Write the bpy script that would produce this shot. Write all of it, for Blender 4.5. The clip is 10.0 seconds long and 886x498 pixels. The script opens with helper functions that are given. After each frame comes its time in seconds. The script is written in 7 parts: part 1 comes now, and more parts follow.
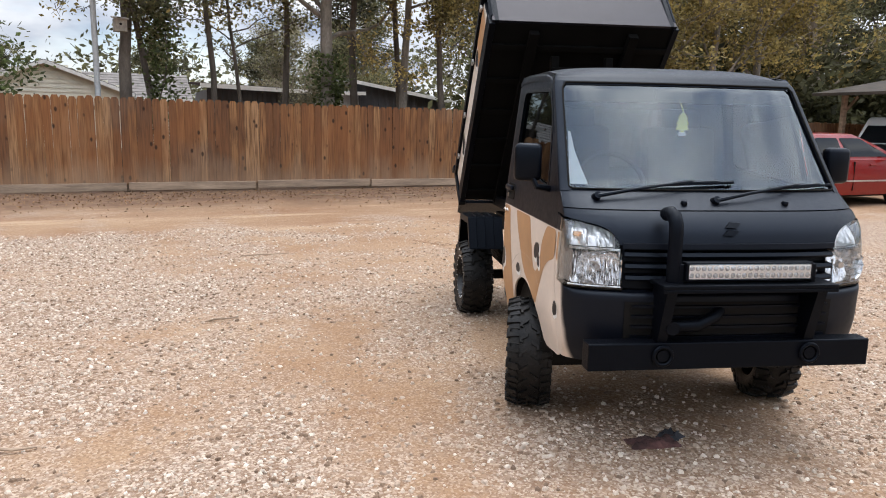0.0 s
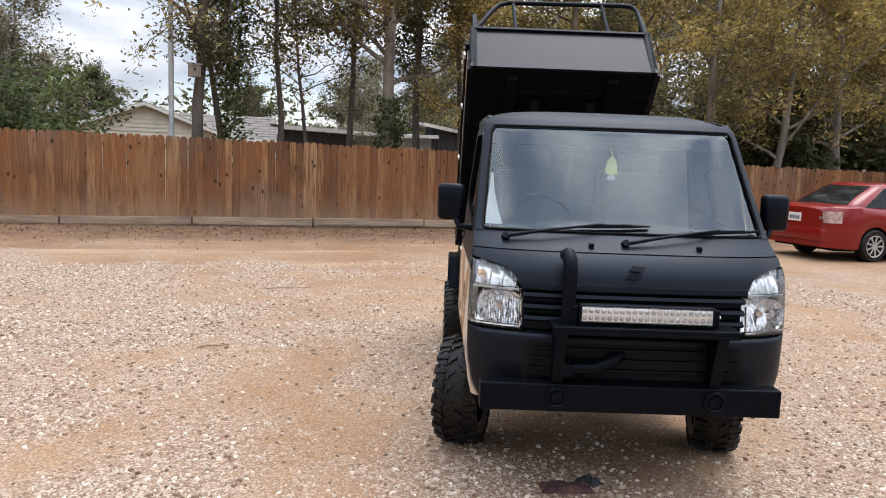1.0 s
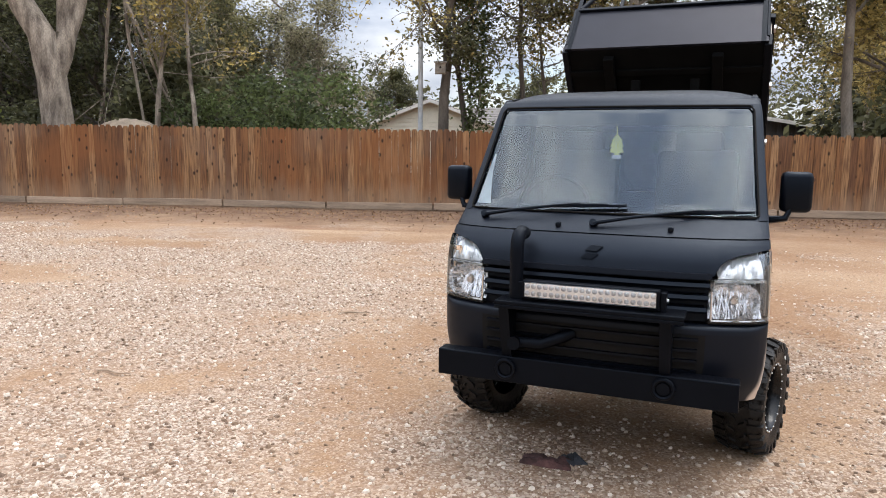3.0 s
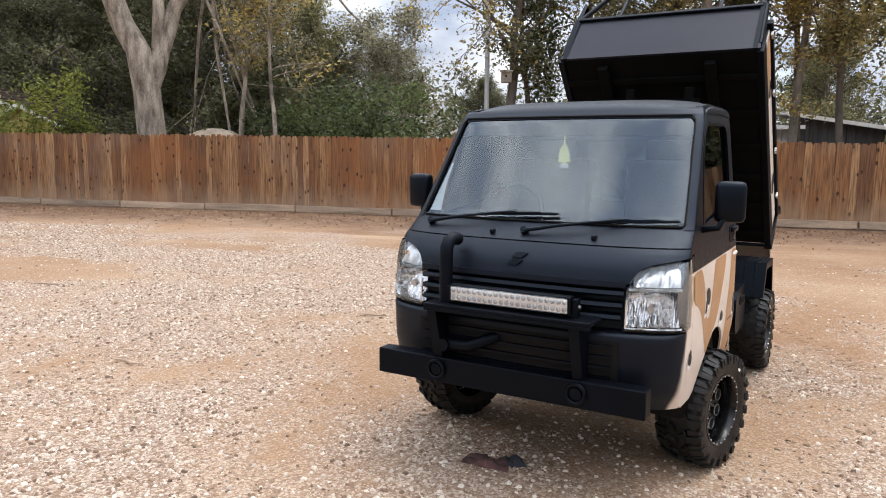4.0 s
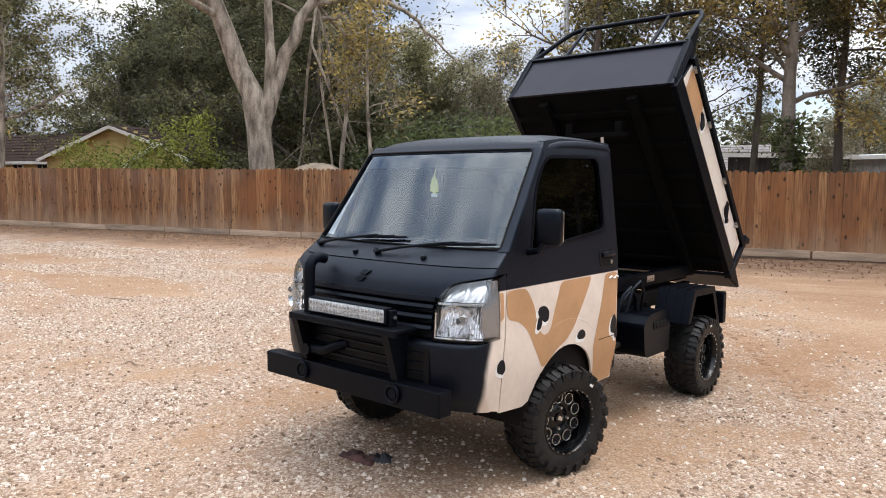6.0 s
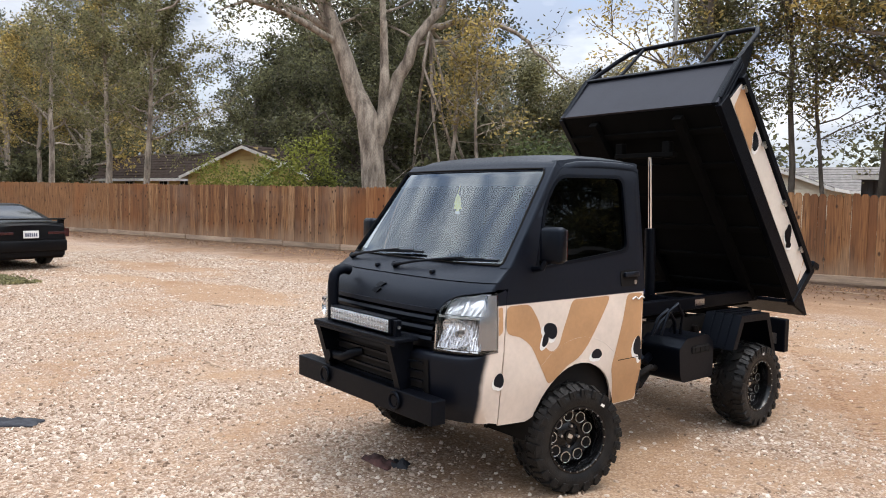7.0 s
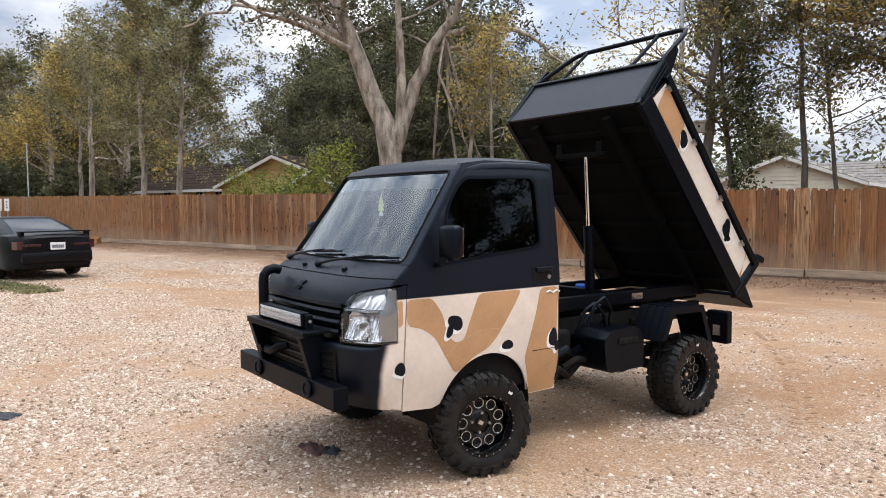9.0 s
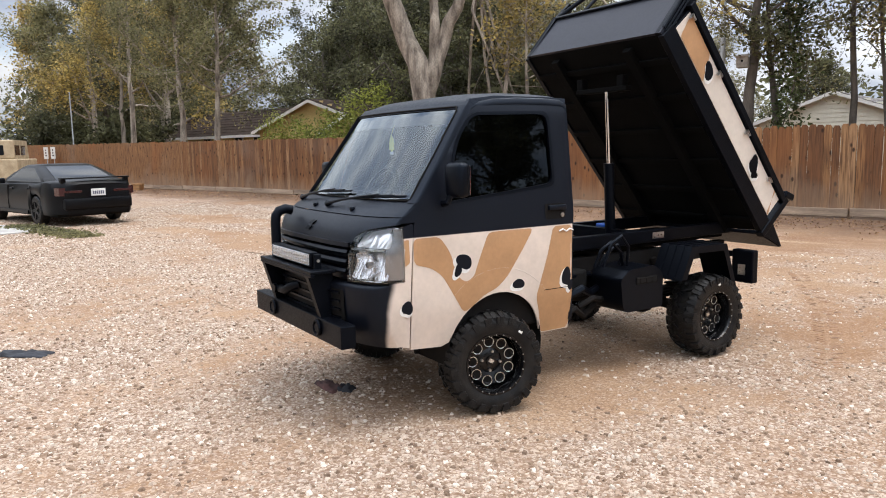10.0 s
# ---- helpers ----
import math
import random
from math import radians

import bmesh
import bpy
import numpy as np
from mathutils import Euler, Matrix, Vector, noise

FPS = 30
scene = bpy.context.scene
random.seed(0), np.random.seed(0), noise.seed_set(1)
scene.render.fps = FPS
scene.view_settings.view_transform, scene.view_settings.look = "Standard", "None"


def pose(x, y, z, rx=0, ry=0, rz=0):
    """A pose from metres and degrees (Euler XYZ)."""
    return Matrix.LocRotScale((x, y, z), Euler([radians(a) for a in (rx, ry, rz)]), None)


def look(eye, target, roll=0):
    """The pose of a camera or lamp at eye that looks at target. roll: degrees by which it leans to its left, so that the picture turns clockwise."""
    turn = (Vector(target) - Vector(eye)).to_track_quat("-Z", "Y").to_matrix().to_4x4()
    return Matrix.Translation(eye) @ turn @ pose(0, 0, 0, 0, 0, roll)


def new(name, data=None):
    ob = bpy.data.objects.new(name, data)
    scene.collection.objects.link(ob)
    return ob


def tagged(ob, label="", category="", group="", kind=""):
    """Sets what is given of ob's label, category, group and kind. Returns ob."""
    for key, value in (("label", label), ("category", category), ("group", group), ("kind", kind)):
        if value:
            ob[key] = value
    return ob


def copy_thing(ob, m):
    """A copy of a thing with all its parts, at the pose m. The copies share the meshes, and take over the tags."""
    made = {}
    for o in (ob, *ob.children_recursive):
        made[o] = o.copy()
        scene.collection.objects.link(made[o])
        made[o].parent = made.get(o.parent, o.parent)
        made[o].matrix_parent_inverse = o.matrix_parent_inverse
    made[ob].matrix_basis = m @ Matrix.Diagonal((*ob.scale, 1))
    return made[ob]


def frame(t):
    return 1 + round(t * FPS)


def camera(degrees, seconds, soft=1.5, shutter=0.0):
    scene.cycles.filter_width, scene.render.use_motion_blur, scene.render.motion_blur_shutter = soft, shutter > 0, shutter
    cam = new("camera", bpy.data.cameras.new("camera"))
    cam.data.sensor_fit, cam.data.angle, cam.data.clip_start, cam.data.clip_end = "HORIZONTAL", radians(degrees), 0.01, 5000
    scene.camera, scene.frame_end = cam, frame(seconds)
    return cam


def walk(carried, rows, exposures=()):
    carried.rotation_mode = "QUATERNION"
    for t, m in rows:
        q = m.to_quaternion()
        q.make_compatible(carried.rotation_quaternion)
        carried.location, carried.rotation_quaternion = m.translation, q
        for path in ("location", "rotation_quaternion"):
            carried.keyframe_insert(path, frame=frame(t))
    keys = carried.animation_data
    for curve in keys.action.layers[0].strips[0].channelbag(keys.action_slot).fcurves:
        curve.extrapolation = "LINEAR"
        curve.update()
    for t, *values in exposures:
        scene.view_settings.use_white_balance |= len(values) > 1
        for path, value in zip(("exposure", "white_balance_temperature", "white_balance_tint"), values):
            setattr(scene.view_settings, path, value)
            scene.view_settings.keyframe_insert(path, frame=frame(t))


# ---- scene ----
cam = camera(62.6, 10.0, soft=1.0)
METRES, EYE, TILT, LEAN, TURN = 6.173, 1.5, 0.0, 0.0, -23.5
ROWS = [
    (0.0, 0.0, 0.0, 0.0, 0.19, -9.87, -1.07),
    (0.5, 0.064, -0.0104, -0.0014, 3.28, -7.54, -0.69),
    (1.0, 0.1302, -0.0089, 0.0006, 7.22, -6.69, -2.07),
    (1.5, 0.1937, -0.0152, -0.0009, 15.4, -8.53, -1.57),
    (2.0, 0.2484, -0.0077, -0.0015, 20.23, -8.48, -2.14),
    (2.2, 0.2722, -0.0016, -0.0009, 22.99, -6.81, -3.01),
    (3.3, 0.403, 0.0318, 0.0026, 32.16, -8.28, 0.45),
    (3.5, 0.4268, 0.0379, 0.0032, 33.53, -8.02, 0.31),
    (4.0, 0.4777, 0.0687, 0.0038, 37.84, -7.52, -0.49),
    (4.5, 0.5323, 0.0801, 0.0074, 40.62, -5.53, -1.16),
    (4.8, 0.5682, 0.0962, 0.0064, 42.79, -5.07, -0.3),
    (5.0, 0.5921, 0.1069, 0.0058, 42.99, -6.18, 0.43),
    (5.5, 0.6402, 0.144, 0.0036, 45.19, -5.49, -0.84),
    (5.8, 0.6715, 0.1556, 0.0039, 45.99, -5.22, 0.0),
    (6.0, 0.6923, 0.1634, 0.0041, 48.45, -5.08, -0.26),
    (6.2, 0.7074, 0.1755, 0.0039, 53.23, -4.56, -0.78),
    (7.3, 0.7904, 0.2418, 0.003, 58.33, -3.65, -1.04),
    (7.5, 0.8055, 0.2539, 0.0028, 57.09, -3.68, 0.21),
    (7.8, 0.8298, 0.2672, 0.0021, 60.83, -3.5, -1.14),
    (8.0, 0.846, 0.276, 0.0017, 63.73, -4.59, -2.37),
    (8.2, 0.8523, 0.28, 0.0033, 63.26, -3.96, -1.35),
    (8.5, 0.8618, 0.2859, 0.0056, 62.82, -3.71, -0.57),
    (8.8, 0.862, 0.2957, 0.0028, 60.96, -3.98, -0.38),
    (9.0, 0.8622, 0.3022, 0.001, 61.43, -3.31, 0.3),
    (9.3, 0.8609, 0.3137, -0.0024, 62.17, -3.85, 1.16),
    (9.5, 0.86, 0.3214, -0.0046, 61.84, -5.75, 1.14),
    (9.8, 0.8656, 0.327, -0.0047, 63.76, -6.67, 1.47),
    (10.0, 0.8694, 0.3307, -0.0047, 64.58, -7.67, 1.01),
]
walk(cam, [(t, pose(0, 0, EYE, TILT, LEAN, TURN) @ pose(METRES * x, METRES * y, METRES * z, 90 + pitch, roll, yaw)) for t, x, y, z, yaw, pitch, roll in ROWS],
     exposures=((0.0, 0.86), (1.0, 0.87), (2.0, 0.92), (4.0, 0.95), (10.0, 0.95)))

# ---- world, sun ----
SUN_AZ, SUN_EL = 62.0, 75.0
world = bpy.data.worlds.new("sky")
scene.world = world
world.use_nodes = True
wn, wl = world.node_tree.nodes, world.node_tree.links
wn.clear()
sky = wn.new("ShaderNodeTexSky")
sky.sky_type, sky.sun_disc = "NISHITA", False
sky.sun_elevation, sky.sun_rotation = radians(SUN_EL), radians(SUN_AZ)
coords = wn.new("ShaderNodeTexCoord")
squash = wn.new("ShaderNodeMapping")
squash.inputs["Scale"].default_value = (1.0, 1.0, 2.6)
puffs = wn.new("ShaderNodeTexNoise")
puffs.inputs["Scale"].default_value, puffs.inputs["Detail"].default_value, puffs.inputs["Roughness"].default_value = 2.1, 6.0, 0.6
cover = wn.new("ShaderNodeMapRange")
cover.inputs["From Min"].default_value, cover.inputs["From Max"].default_value = 0.26, 0.48
tones = wn.new("ShaderNodeTexNoise")
tones.inputs["Scale"].default_value, tones.inputs["Detail"].default_value = 5.0, 6.0
ramp = wn.new("ShaderNodeValToRGB")
ramp.color_ramp.elements[0].position, ramp.color_ramp.elements[1].position = 0.36, 0.64
ramp.color_ramp.elements[0].color, ramp.color_ramp.elements[1].color = (3.4, 4.0, 5.2, 1), (9.0, 9.2, 9.5, 1)
blend = wn.new("ShaderNodeMixRGB")
back = wn.new("ShaderNodeBackground")
back.inputs["Strength"].default_value = 0.122
sky_out = wn.new("ShaderNodeOutputWorld")
wl.new(coords.outputs["Generated"], squash.inputs["Vector"])
wl.new(squash.outputs["Vector"], puffs.inputs["Vector"])
wl.new(squash.outputs["Vector"], tones.inputs["Vector"])
wl.new(puffs.outputs["Fac"], cover.inputs["Value"])
wl.new(tones.outputs["Fac"], ramp.inputs["Fac"])
wl.new(cover.outputs["Result"], blend.inputs["Fac"])
wl.new(sky.outputs["Color"], blend.inputs["Color1"])
# clouds are brighter round the sun
toward = wn.new("ShaderNodeVectorMath")
toward.operation = "DOT_PRODUCT"
toward.inputs[1].default_value = (math.sin(radians(SUN_AZ)) * math.cos(radians(SUN_EL)), math.cos(radians(SUN_AZ)) * math.cos(radians(SUN_EL)), math.sin(radians(SUN_EL)))
glow = wn.new("ShaderNodeMapRange")
for key, value in (("From Min", -0.2), ("From Max", 1.0), ("To Min", 0.62), ("To Max", 1.5)):
    glow.inputs[key].default_value = value
lit = wn.new("ShaderNodeVectorMath")
lit.operation = "SCALE"
wl.new(coords.outputs["Generated"], toward.inputs[0])
wl.new(toward.outputs["Value"], glow.inputs["Value"])
wl.new(ramp.outputs["Color"], lit.inputs[0])
# an overcast sky is brighter overhead than at the horizon
height = wn.new("ShaderNodeSeparateXYZ")
zenith = wn.new("ShaderNodeMapRange")
for key, value in (("From Min", 0.0), ("From Max", 0.8), ("To Min", 0.50), ("To Max", 1.32)):
    zenith.inputs[key].default_value = value
both = wn.new("ShaderNodeMath")
both.operation = "MULTIPLY"
wl.new(coords.outputs["Generated"], height.inputs["Vector"])
wl.new(height.outputs["Z"], zenith.inputs["Value"])
wl.new(zenith.outputs["Result"], both.inputs[0])
wl.new(glow.outputs["Result"], both.inputs[1])
wl.new(both.outputs["Value"], lit.inputs["Scale"])
wl.new(lit.outputs["Vector"], blend.inputs["Color2"])
wl.new(blend.outputs["Color"], back.inputs["Color"])
wl.new(back.outputs["Background"], sky_out.inputs["Surface"])

sun = new("sun", bpy.data.lights.new("sun", "SUN"))
sun.data.energy, sun.data.angle, sun.data.color = 1.0, radians(30), (1.0, 0.96, 0.91)
az, el = radians(SUN_AZ), radians(SUN_EL)
sun.matrix_world = look((math.sin(az) * math.cos(el) * 50, math.cos(az) * math.cos(el) * 50, math.sin(el) * 50), (0, 0, 0))
# ---- materials ----
def material(name, colour, rough=0.6, metal=0.0, vary=0.12, scale=6.0, bump=0.0, bump_scale=60.0, second=None, each=0.0, spec=0.5, coat=0.0, stretch=None, island=False, tint=(1, 1, 1)):
    """A principled surface with two scales of tone, fine relief and a tone of its own for each object."""
    m = bpy.data.materials.new(name)
    m.use_nodes = True
    n, l = m.node_tree.nodes, m.node_tree.links
    p = n["Principled BSDF"]
    p.inputs["Roughness"].default_value, p.inputs["Metallic"].default_value = rough, metal
    p.inputs["Specular IOR Level"].default_value, p.inputs["Coat Weight"].default_value = spec, coat
    p.inputs["Specular Tint"].default_value = (*tint, 1)
    tc = n.new("ShaderNodeTexCoord")
    vec = tc.outputs["Object"]
    if stretch:
        mp = n.new("ShaderNodeMapping")
        mp.inputs["Scale"].default_value = stretch
        l.new(vec, mp.inputs["Vector"])
        vec = mp.outputs["Vector"]
    n1, n2 = n.new("ShaderNodeTexNoise"), n.new("ShaderNodeTexNoise")
    n1.inputs["Scale"].default_value, n1.inputs["Detail"].default_value = scale, 4
    n2.inputs["Scale"].default_value, n2.inputs["Detail"].default_value = scale * 9, 4
    l.new(vec, n1.inputs["Vector"])
    l.new(vec, n2.inputs["Vector"])
    mix = n.new("ShaderNodeMixRGB")
    c2 = second or tuple(c * (1 - 2.2 * vary) for c in colour)
    mix.inputs["Color1"].default_value, mix.inputs["Color2"].default_value = (*c2, 1), (*colour, 1)
    r = n.new("ShaderNodeMapRange")
    r.inputs["From Min"].default_value, r.inputs["From Max"].default_value = 0.32, 0.66
    l.new(n1.outputs["Fac"], r.inputs["Value"])
    l.new(r.outputs["Result"], mix.inputs["Fac"])
    r2 = n.new("ShaderNodeMapRange")
    r2.inputs["From Min"].default_value, r2.inputs["From Max"].default_value = 0.25, 0.75
    r2.inputs["To Min"].default_value, r2.inputs["To Max"].default_value = 1 - vary, 1 + vary
    l.new(n2.outputs["Fac"], r2.inputs["Value"])
    hsv = n.new("ShaderNodeHueSaturation")
    l.new(mix.outputs["Color"], hsv.inputs["Color"])
    last = r2.outputs["Result"]
    if each:
        src = n.new("ShaderNodeNewGeometry").outputs["Random Per Island"] if island else n.new("ShaderNodeObjectInfo").outputs["Random"]
        r3 = n.new("ShaderNodeMapRange")
        r3.inputs["To Min"].default_value, r3.inputs["To Max"].default_value = 1 - each, 1 + each
        l.new(src, r3.inputs["Value"])
        mul = n.new("ShaderNodeMath")
        mul.operation = "MULTIPLY"
        l.new(last, mul.inputs[0])
        l.new(r3.outputs["Result"], mul.inputs[1])
        last = mul.outputs["Value"]
    l.new(last, hsv.inputs["Value"])
    l.new(hsv.outputs["Color"], p.inputs["Base Color"])
    rr = n.new("ShaderNodeMapRange")
    rr.inputs["To Min"].default_value, rr.inputs["To Max"].default_value = max(0.02, rough - 0.1), min(1, rough + 0.1)
    l.new(n2.outputs["Fac"], rr.inputs["Value"])
    l.new(rr.outputs["Result"], p.inputs["Roughness"])
    if bump:
        n3, b = n.new("ShaderNodeTexNoise"), n.new("ShaderNodeBump")
        n3.inputs["Scale"].default_value, n3.inputs["Detail"].default_value = bump_scale, 3
        l.new(vec, n3.inputs["Vector"])
        b.inputs["Strength"].default_value, b.inputs["Distance"].default_value = bump, 0.01
        l.new(n3.outputs["Fac"], b.inputs["Height"])
        l.new(b.outputs["Normal"], p.inputs["Normal"])
    return m


def glass(name, tint=(0.9, 0.95, 0.95), rough=0.0, ior=1.45):
    m = bpy.data.materials.new(name)
    m.use_nodes = True
    p = m.node_tree.nodes["Principled BSDF"]
    p.inputs["Base Color"].default_value = (*tint, 1)
    p.inputs["Transmission Weight"].default_value, p.inputs["Roughness"].default_value, p.inputs["IOR"].default_value = 1.0, rough, ior
    return m


def pane(name, tint, gloss, gain=1.6):
    """Thin car glass: a clear tinted pane with a mirror-like coat that grows towards grazing views."""
    m = bpy.data.materials.new(name)
    m.use_nodes = True
    n, l = m.node_tree.nodes, m.node_tree.links
    n.remove(n["Principled BSDF"])
    fr, sc, add = n.new("ShaderNodeFresnel"), n.new("ShaderNodeMath"), n.new("ShaderNodeMath")
    fr.inputs["IOR"].default_value = 1.5
    sc.operation, sc.inputs[1].default_value = "MULTIPLY", gain
    add.operation, add.inputs[1].default_value, add.use_clamp = "ADD", gloss, True
    gl, tr, mx = n.new("ShaderNodeBsdfGlossy"), n.new("ShaderNodeBsdfTransparent"), n.new("ShaderNodeMixShader")
    gl.inputs["Roughness"].default_value, gl.inputs["Color"].default_value = 0.02, (0.86, 0.94, 1.0, 1)
    tr.inputs["Color"].default_value = (*tint, 1)
    l.new(fr.outputs["Fac"], sc.inputs[0])
    l.new(sc.outputs["Value"], add.inputs[0])
    l.new(add.outputs["Value"], mx.inputs["Fac"])
    l.new(tr.outputs["BSDF"], mx.inputs[1])
    l.new(gl.outputs["BSDF"], mx.inputs[2])
    l.new(mx.outputs["Shader"], n["Material Output"].inputs["Surface"])
    return m


BLACK_PAINT = material("bed liner black", (0.0030, 0.0036, 0.0068), 0.42, vary=0.1, spec=0.28, bump=0.05, bump_scale=420, tint=(0.66, 0.8, 1.0))
BLACK_METAL = material("black powder coat", (0.0022, 0.0025, 0.0042), 0.45, vary=0.15, spec=0.13, tint=(0.66, 0.8, 1.0), bump=0.1, bump_scale=300)
BLACK_PLASTIC = material("black plastic", (0.0020, 0.0025, 0.0045), 0.36, vary=0.1, spec=0.18, bump=0.04, bump_scale=500, tint=(0.66, 0.8, 1.0))
BED_UNDER = material("unlit black undercoat", (0.0035, 0.0035, 0.0035), 0.85, vary=0.2, spec=0.08)
UNDER_BLACK = material("dusty underbody black", (0.006, 0.006, 0.006), 0.75, vary=0.3, second=(0.010, 0.008, 0.007), spec=0.15)
CREAM = material("cream matt paint", (0.66, 0.575, 0.49), 0.55, vary=0.05, scale=4)
OCHRE = material("ochre matt paint", (0.46, 0.252, 0.118), 0.55, vary=0.07, scale=5)
WHITE_PAINT = material("white matt paint", (0.8, 0.78, 0.74), 0.55, vary=0.05)
RUBBER = material("tyre rubber", (0.0032, 0.0034, 0.0042), 0.45, vary=0.3, scale=14, spec=0.25, bump=0.3, bump_scale=150, second=(0.016, 0.0145, 0.013))
RIM_BLACK = material("gloss black wheel", (0.003, 0.003, 0.0036), 0.24, vary=0.1, spec=0.3, coat=0.1)
MACHINED = material("machined aluminium", (0.75, 0.74, 0.72), 0.28, 1.0, vary=0.08)
CHROME = material("chrome", (0.85, 0.86, 0.87), 0.08, 1.0, vary=0.04)
SILVER = material("silver steel", (0.6, 0.6, 0.6), 0.3, 1.0, vary=0.1)
LENS = pane("clear lens", (0.98, 0.985, 0.99), 0.0)
SCREEN = pane("windscreen glass", (0.80, 0.86, 0.89), 0.03, 1.2)
SHADE_BAND = pane("windscreen shade band", (0.06, 0.07, 0.085), 0.015)
TINT = pane("tinted side glass", (0.04, 0.04, 0.045), 0.0, 0.7)
AMBER = glass("orange lens", (0.9, 0.55, 0.3))
RED_LENS = material("red lamp lens", (0.14, 0.008, 0.010), 0.12, vary=0.1, coat=0.6)
LED_WHITE = material("led lens white", (0.86, 0.87, 0.9), 0.18, 0.3, vary=0.15, scale=40)
LAMP_SILVER = material("lamp reflector silver", (0.95, 0.95, 0.96), 0.14, 0.8, vary=0.02)
LAMP_DARK = material("smoky lamp side", (0.37, 0.38, 0.40), 0.22, 0.8, vary=0.05, scale=4)
LAMP_SATIN = material("satin lamp reflector", (0.95, 0.95, 0.95), 0.32, 0.7, vary=0.04)
SATIN_BLACK = material("satin black sheet steel", (0.010, 0.011, 0.016), 0.40, vary=0.12, spec=0.24, tint=(0.88, 0.86, 1.0))
SEAT_GREY = material("dark grey seat fabric", (0.022, 0.022, 0.025), 0.9, vary=0.15)
DASH = material("dark grey dashboard", (0.014, 0.014, 0.016), 0.8, vary=0.1, spec=0.2)
TREE_CARD = material("yellow card", (0.95, 0.92, 0.30), 0.8, vary=0.04)
BLUE = material("blue plastic", (0.02, 0.10, 0.45), 0.4, vary=0.1)
def fence_material():
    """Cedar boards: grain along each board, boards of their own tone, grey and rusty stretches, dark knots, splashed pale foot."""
    m = bpy.data.materials.new("red brown cedar")
    m.use_nodes = True
    n, l = m.node_tree.nodes, m.node_tree.links
    p = n["Principled BSDF"]
    p.inputs["Roughness"].default_value, p.inputs["Specular IOR Level"].default_value = 0.85, 0.2
    pos = n.new("ShaderNodeNewGeometry").outputs["Position"]
    own = n.new("ShaderNodeObjectInfo").outputs["Random"]

    def tex(scale, detail, stretch, kind="ShaderNodeTexNoise"):
        mp, t = n.new("ShaderNodeMapping"), n.new(kind)
        mp.inputs["Scale"].default_value = stretch
        l.new(pos, mp.inputs["Vector"])
        l.new(mp.outputs["Vector"], t.inputs["Vector"])
        t.inputs["Scale"].default_value = scale
        if detail:
            t.inputs["Detail"].default_value = detail
        return t.outputs["Fac"] if kind == "ShaderNodeTexNoise" else t.outputs["Distance"]

    def span(v, a, b, c=0.0, d=1.0):
        r = n.new("ShaderNodeMapRange")
        for k, x in (("From Min", a), ("From Max", b), ("To Min", c), ("To Max", d)):
            r.inputs[k].default_value = x
        l.new(v, r.inputs["Value"])
        return r.outputs["Result"]

    def mixed(f, a, b, kind="MIX"):
        q = n.new("ShaderNodeMixRGB")
        q.blend_type = kind
        for k, v in zip(("Fac", "Color1", "Color2"), (f, a, b)):
            if isinstance(v, tuple):
                q.inputs[k].default_value = (*v, 1)
            elif isinstance(v, float):
                q.inputs[k].default_value = v
            else:
                l.new(v, q.inputs[k])
        return q.outputs["Color"]

    ramp = n.new("ShaderNodeValToRGB")
    e = ramp.color_ramp.elements
    e[0].position, e[0].color = 0.0, (0.165, 0.080, 0.041, 1)
    e[1].position, e[1].color = 1.0, (0.42, 0.245, 0.125, 1)
    for at, c in ((0.25, (0.205, 0.097, 0.044, 1)), (0.6, (0.285, 0.138, 0.060, 1)), (0.8, (0.35, 0.190, 0.088, 1))):
        e.new(at).color = c
    l.new(own, ramp.inputs["Fac"])
    grain = tex(4.0, 6, (9.0, 1.0, 0.5))
    tone = mixed(span(grain, 0.38, 0.66, 0.0, 0.85), ramp.outputs["Color"], (0.085, 0.042, 0.025))
    tone = mixed(span(tex(1.0, 4, (0.45, 1.0, 0.5)), 0.52, 0.70, 0.0, 0.45), tone, (0.25, 0.19, 0.145))
    tone = mixed(span(tex(0.8, 4, (0.6, 1.0, 0.6)), 0.52, 0.66, 0.0, 0.6), tone, (0.26, 0.105, 0.04))
    knot = span(tex(1.0, 0, (6.2, 1.0, 3.4), "ShaderNodeTexVoronoi"), 0.10, 0.20, 0.9, 0.0)
    tone = mixed(knot, tone, (0.03, 0.018, 0.013))
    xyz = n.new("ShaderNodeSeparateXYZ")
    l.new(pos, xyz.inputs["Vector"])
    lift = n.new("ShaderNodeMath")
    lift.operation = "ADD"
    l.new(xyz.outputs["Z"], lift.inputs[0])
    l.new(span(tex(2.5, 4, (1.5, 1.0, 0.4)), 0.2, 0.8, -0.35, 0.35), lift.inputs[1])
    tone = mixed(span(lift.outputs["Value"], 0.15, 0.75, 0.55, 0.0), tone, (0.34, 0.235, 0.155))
    l.new(tone, p.inputs["Base Color"])
    b = n.new("ShaderNodeBump")
    b.inputs["Strength"].default_value, b.inputs["Distance"].default_value = 0.4, 0.006
    l.new(grain, b.inputs["Height"])
    l.new(b.outputs["Normal"], p.inputs["Normal"])
    return m


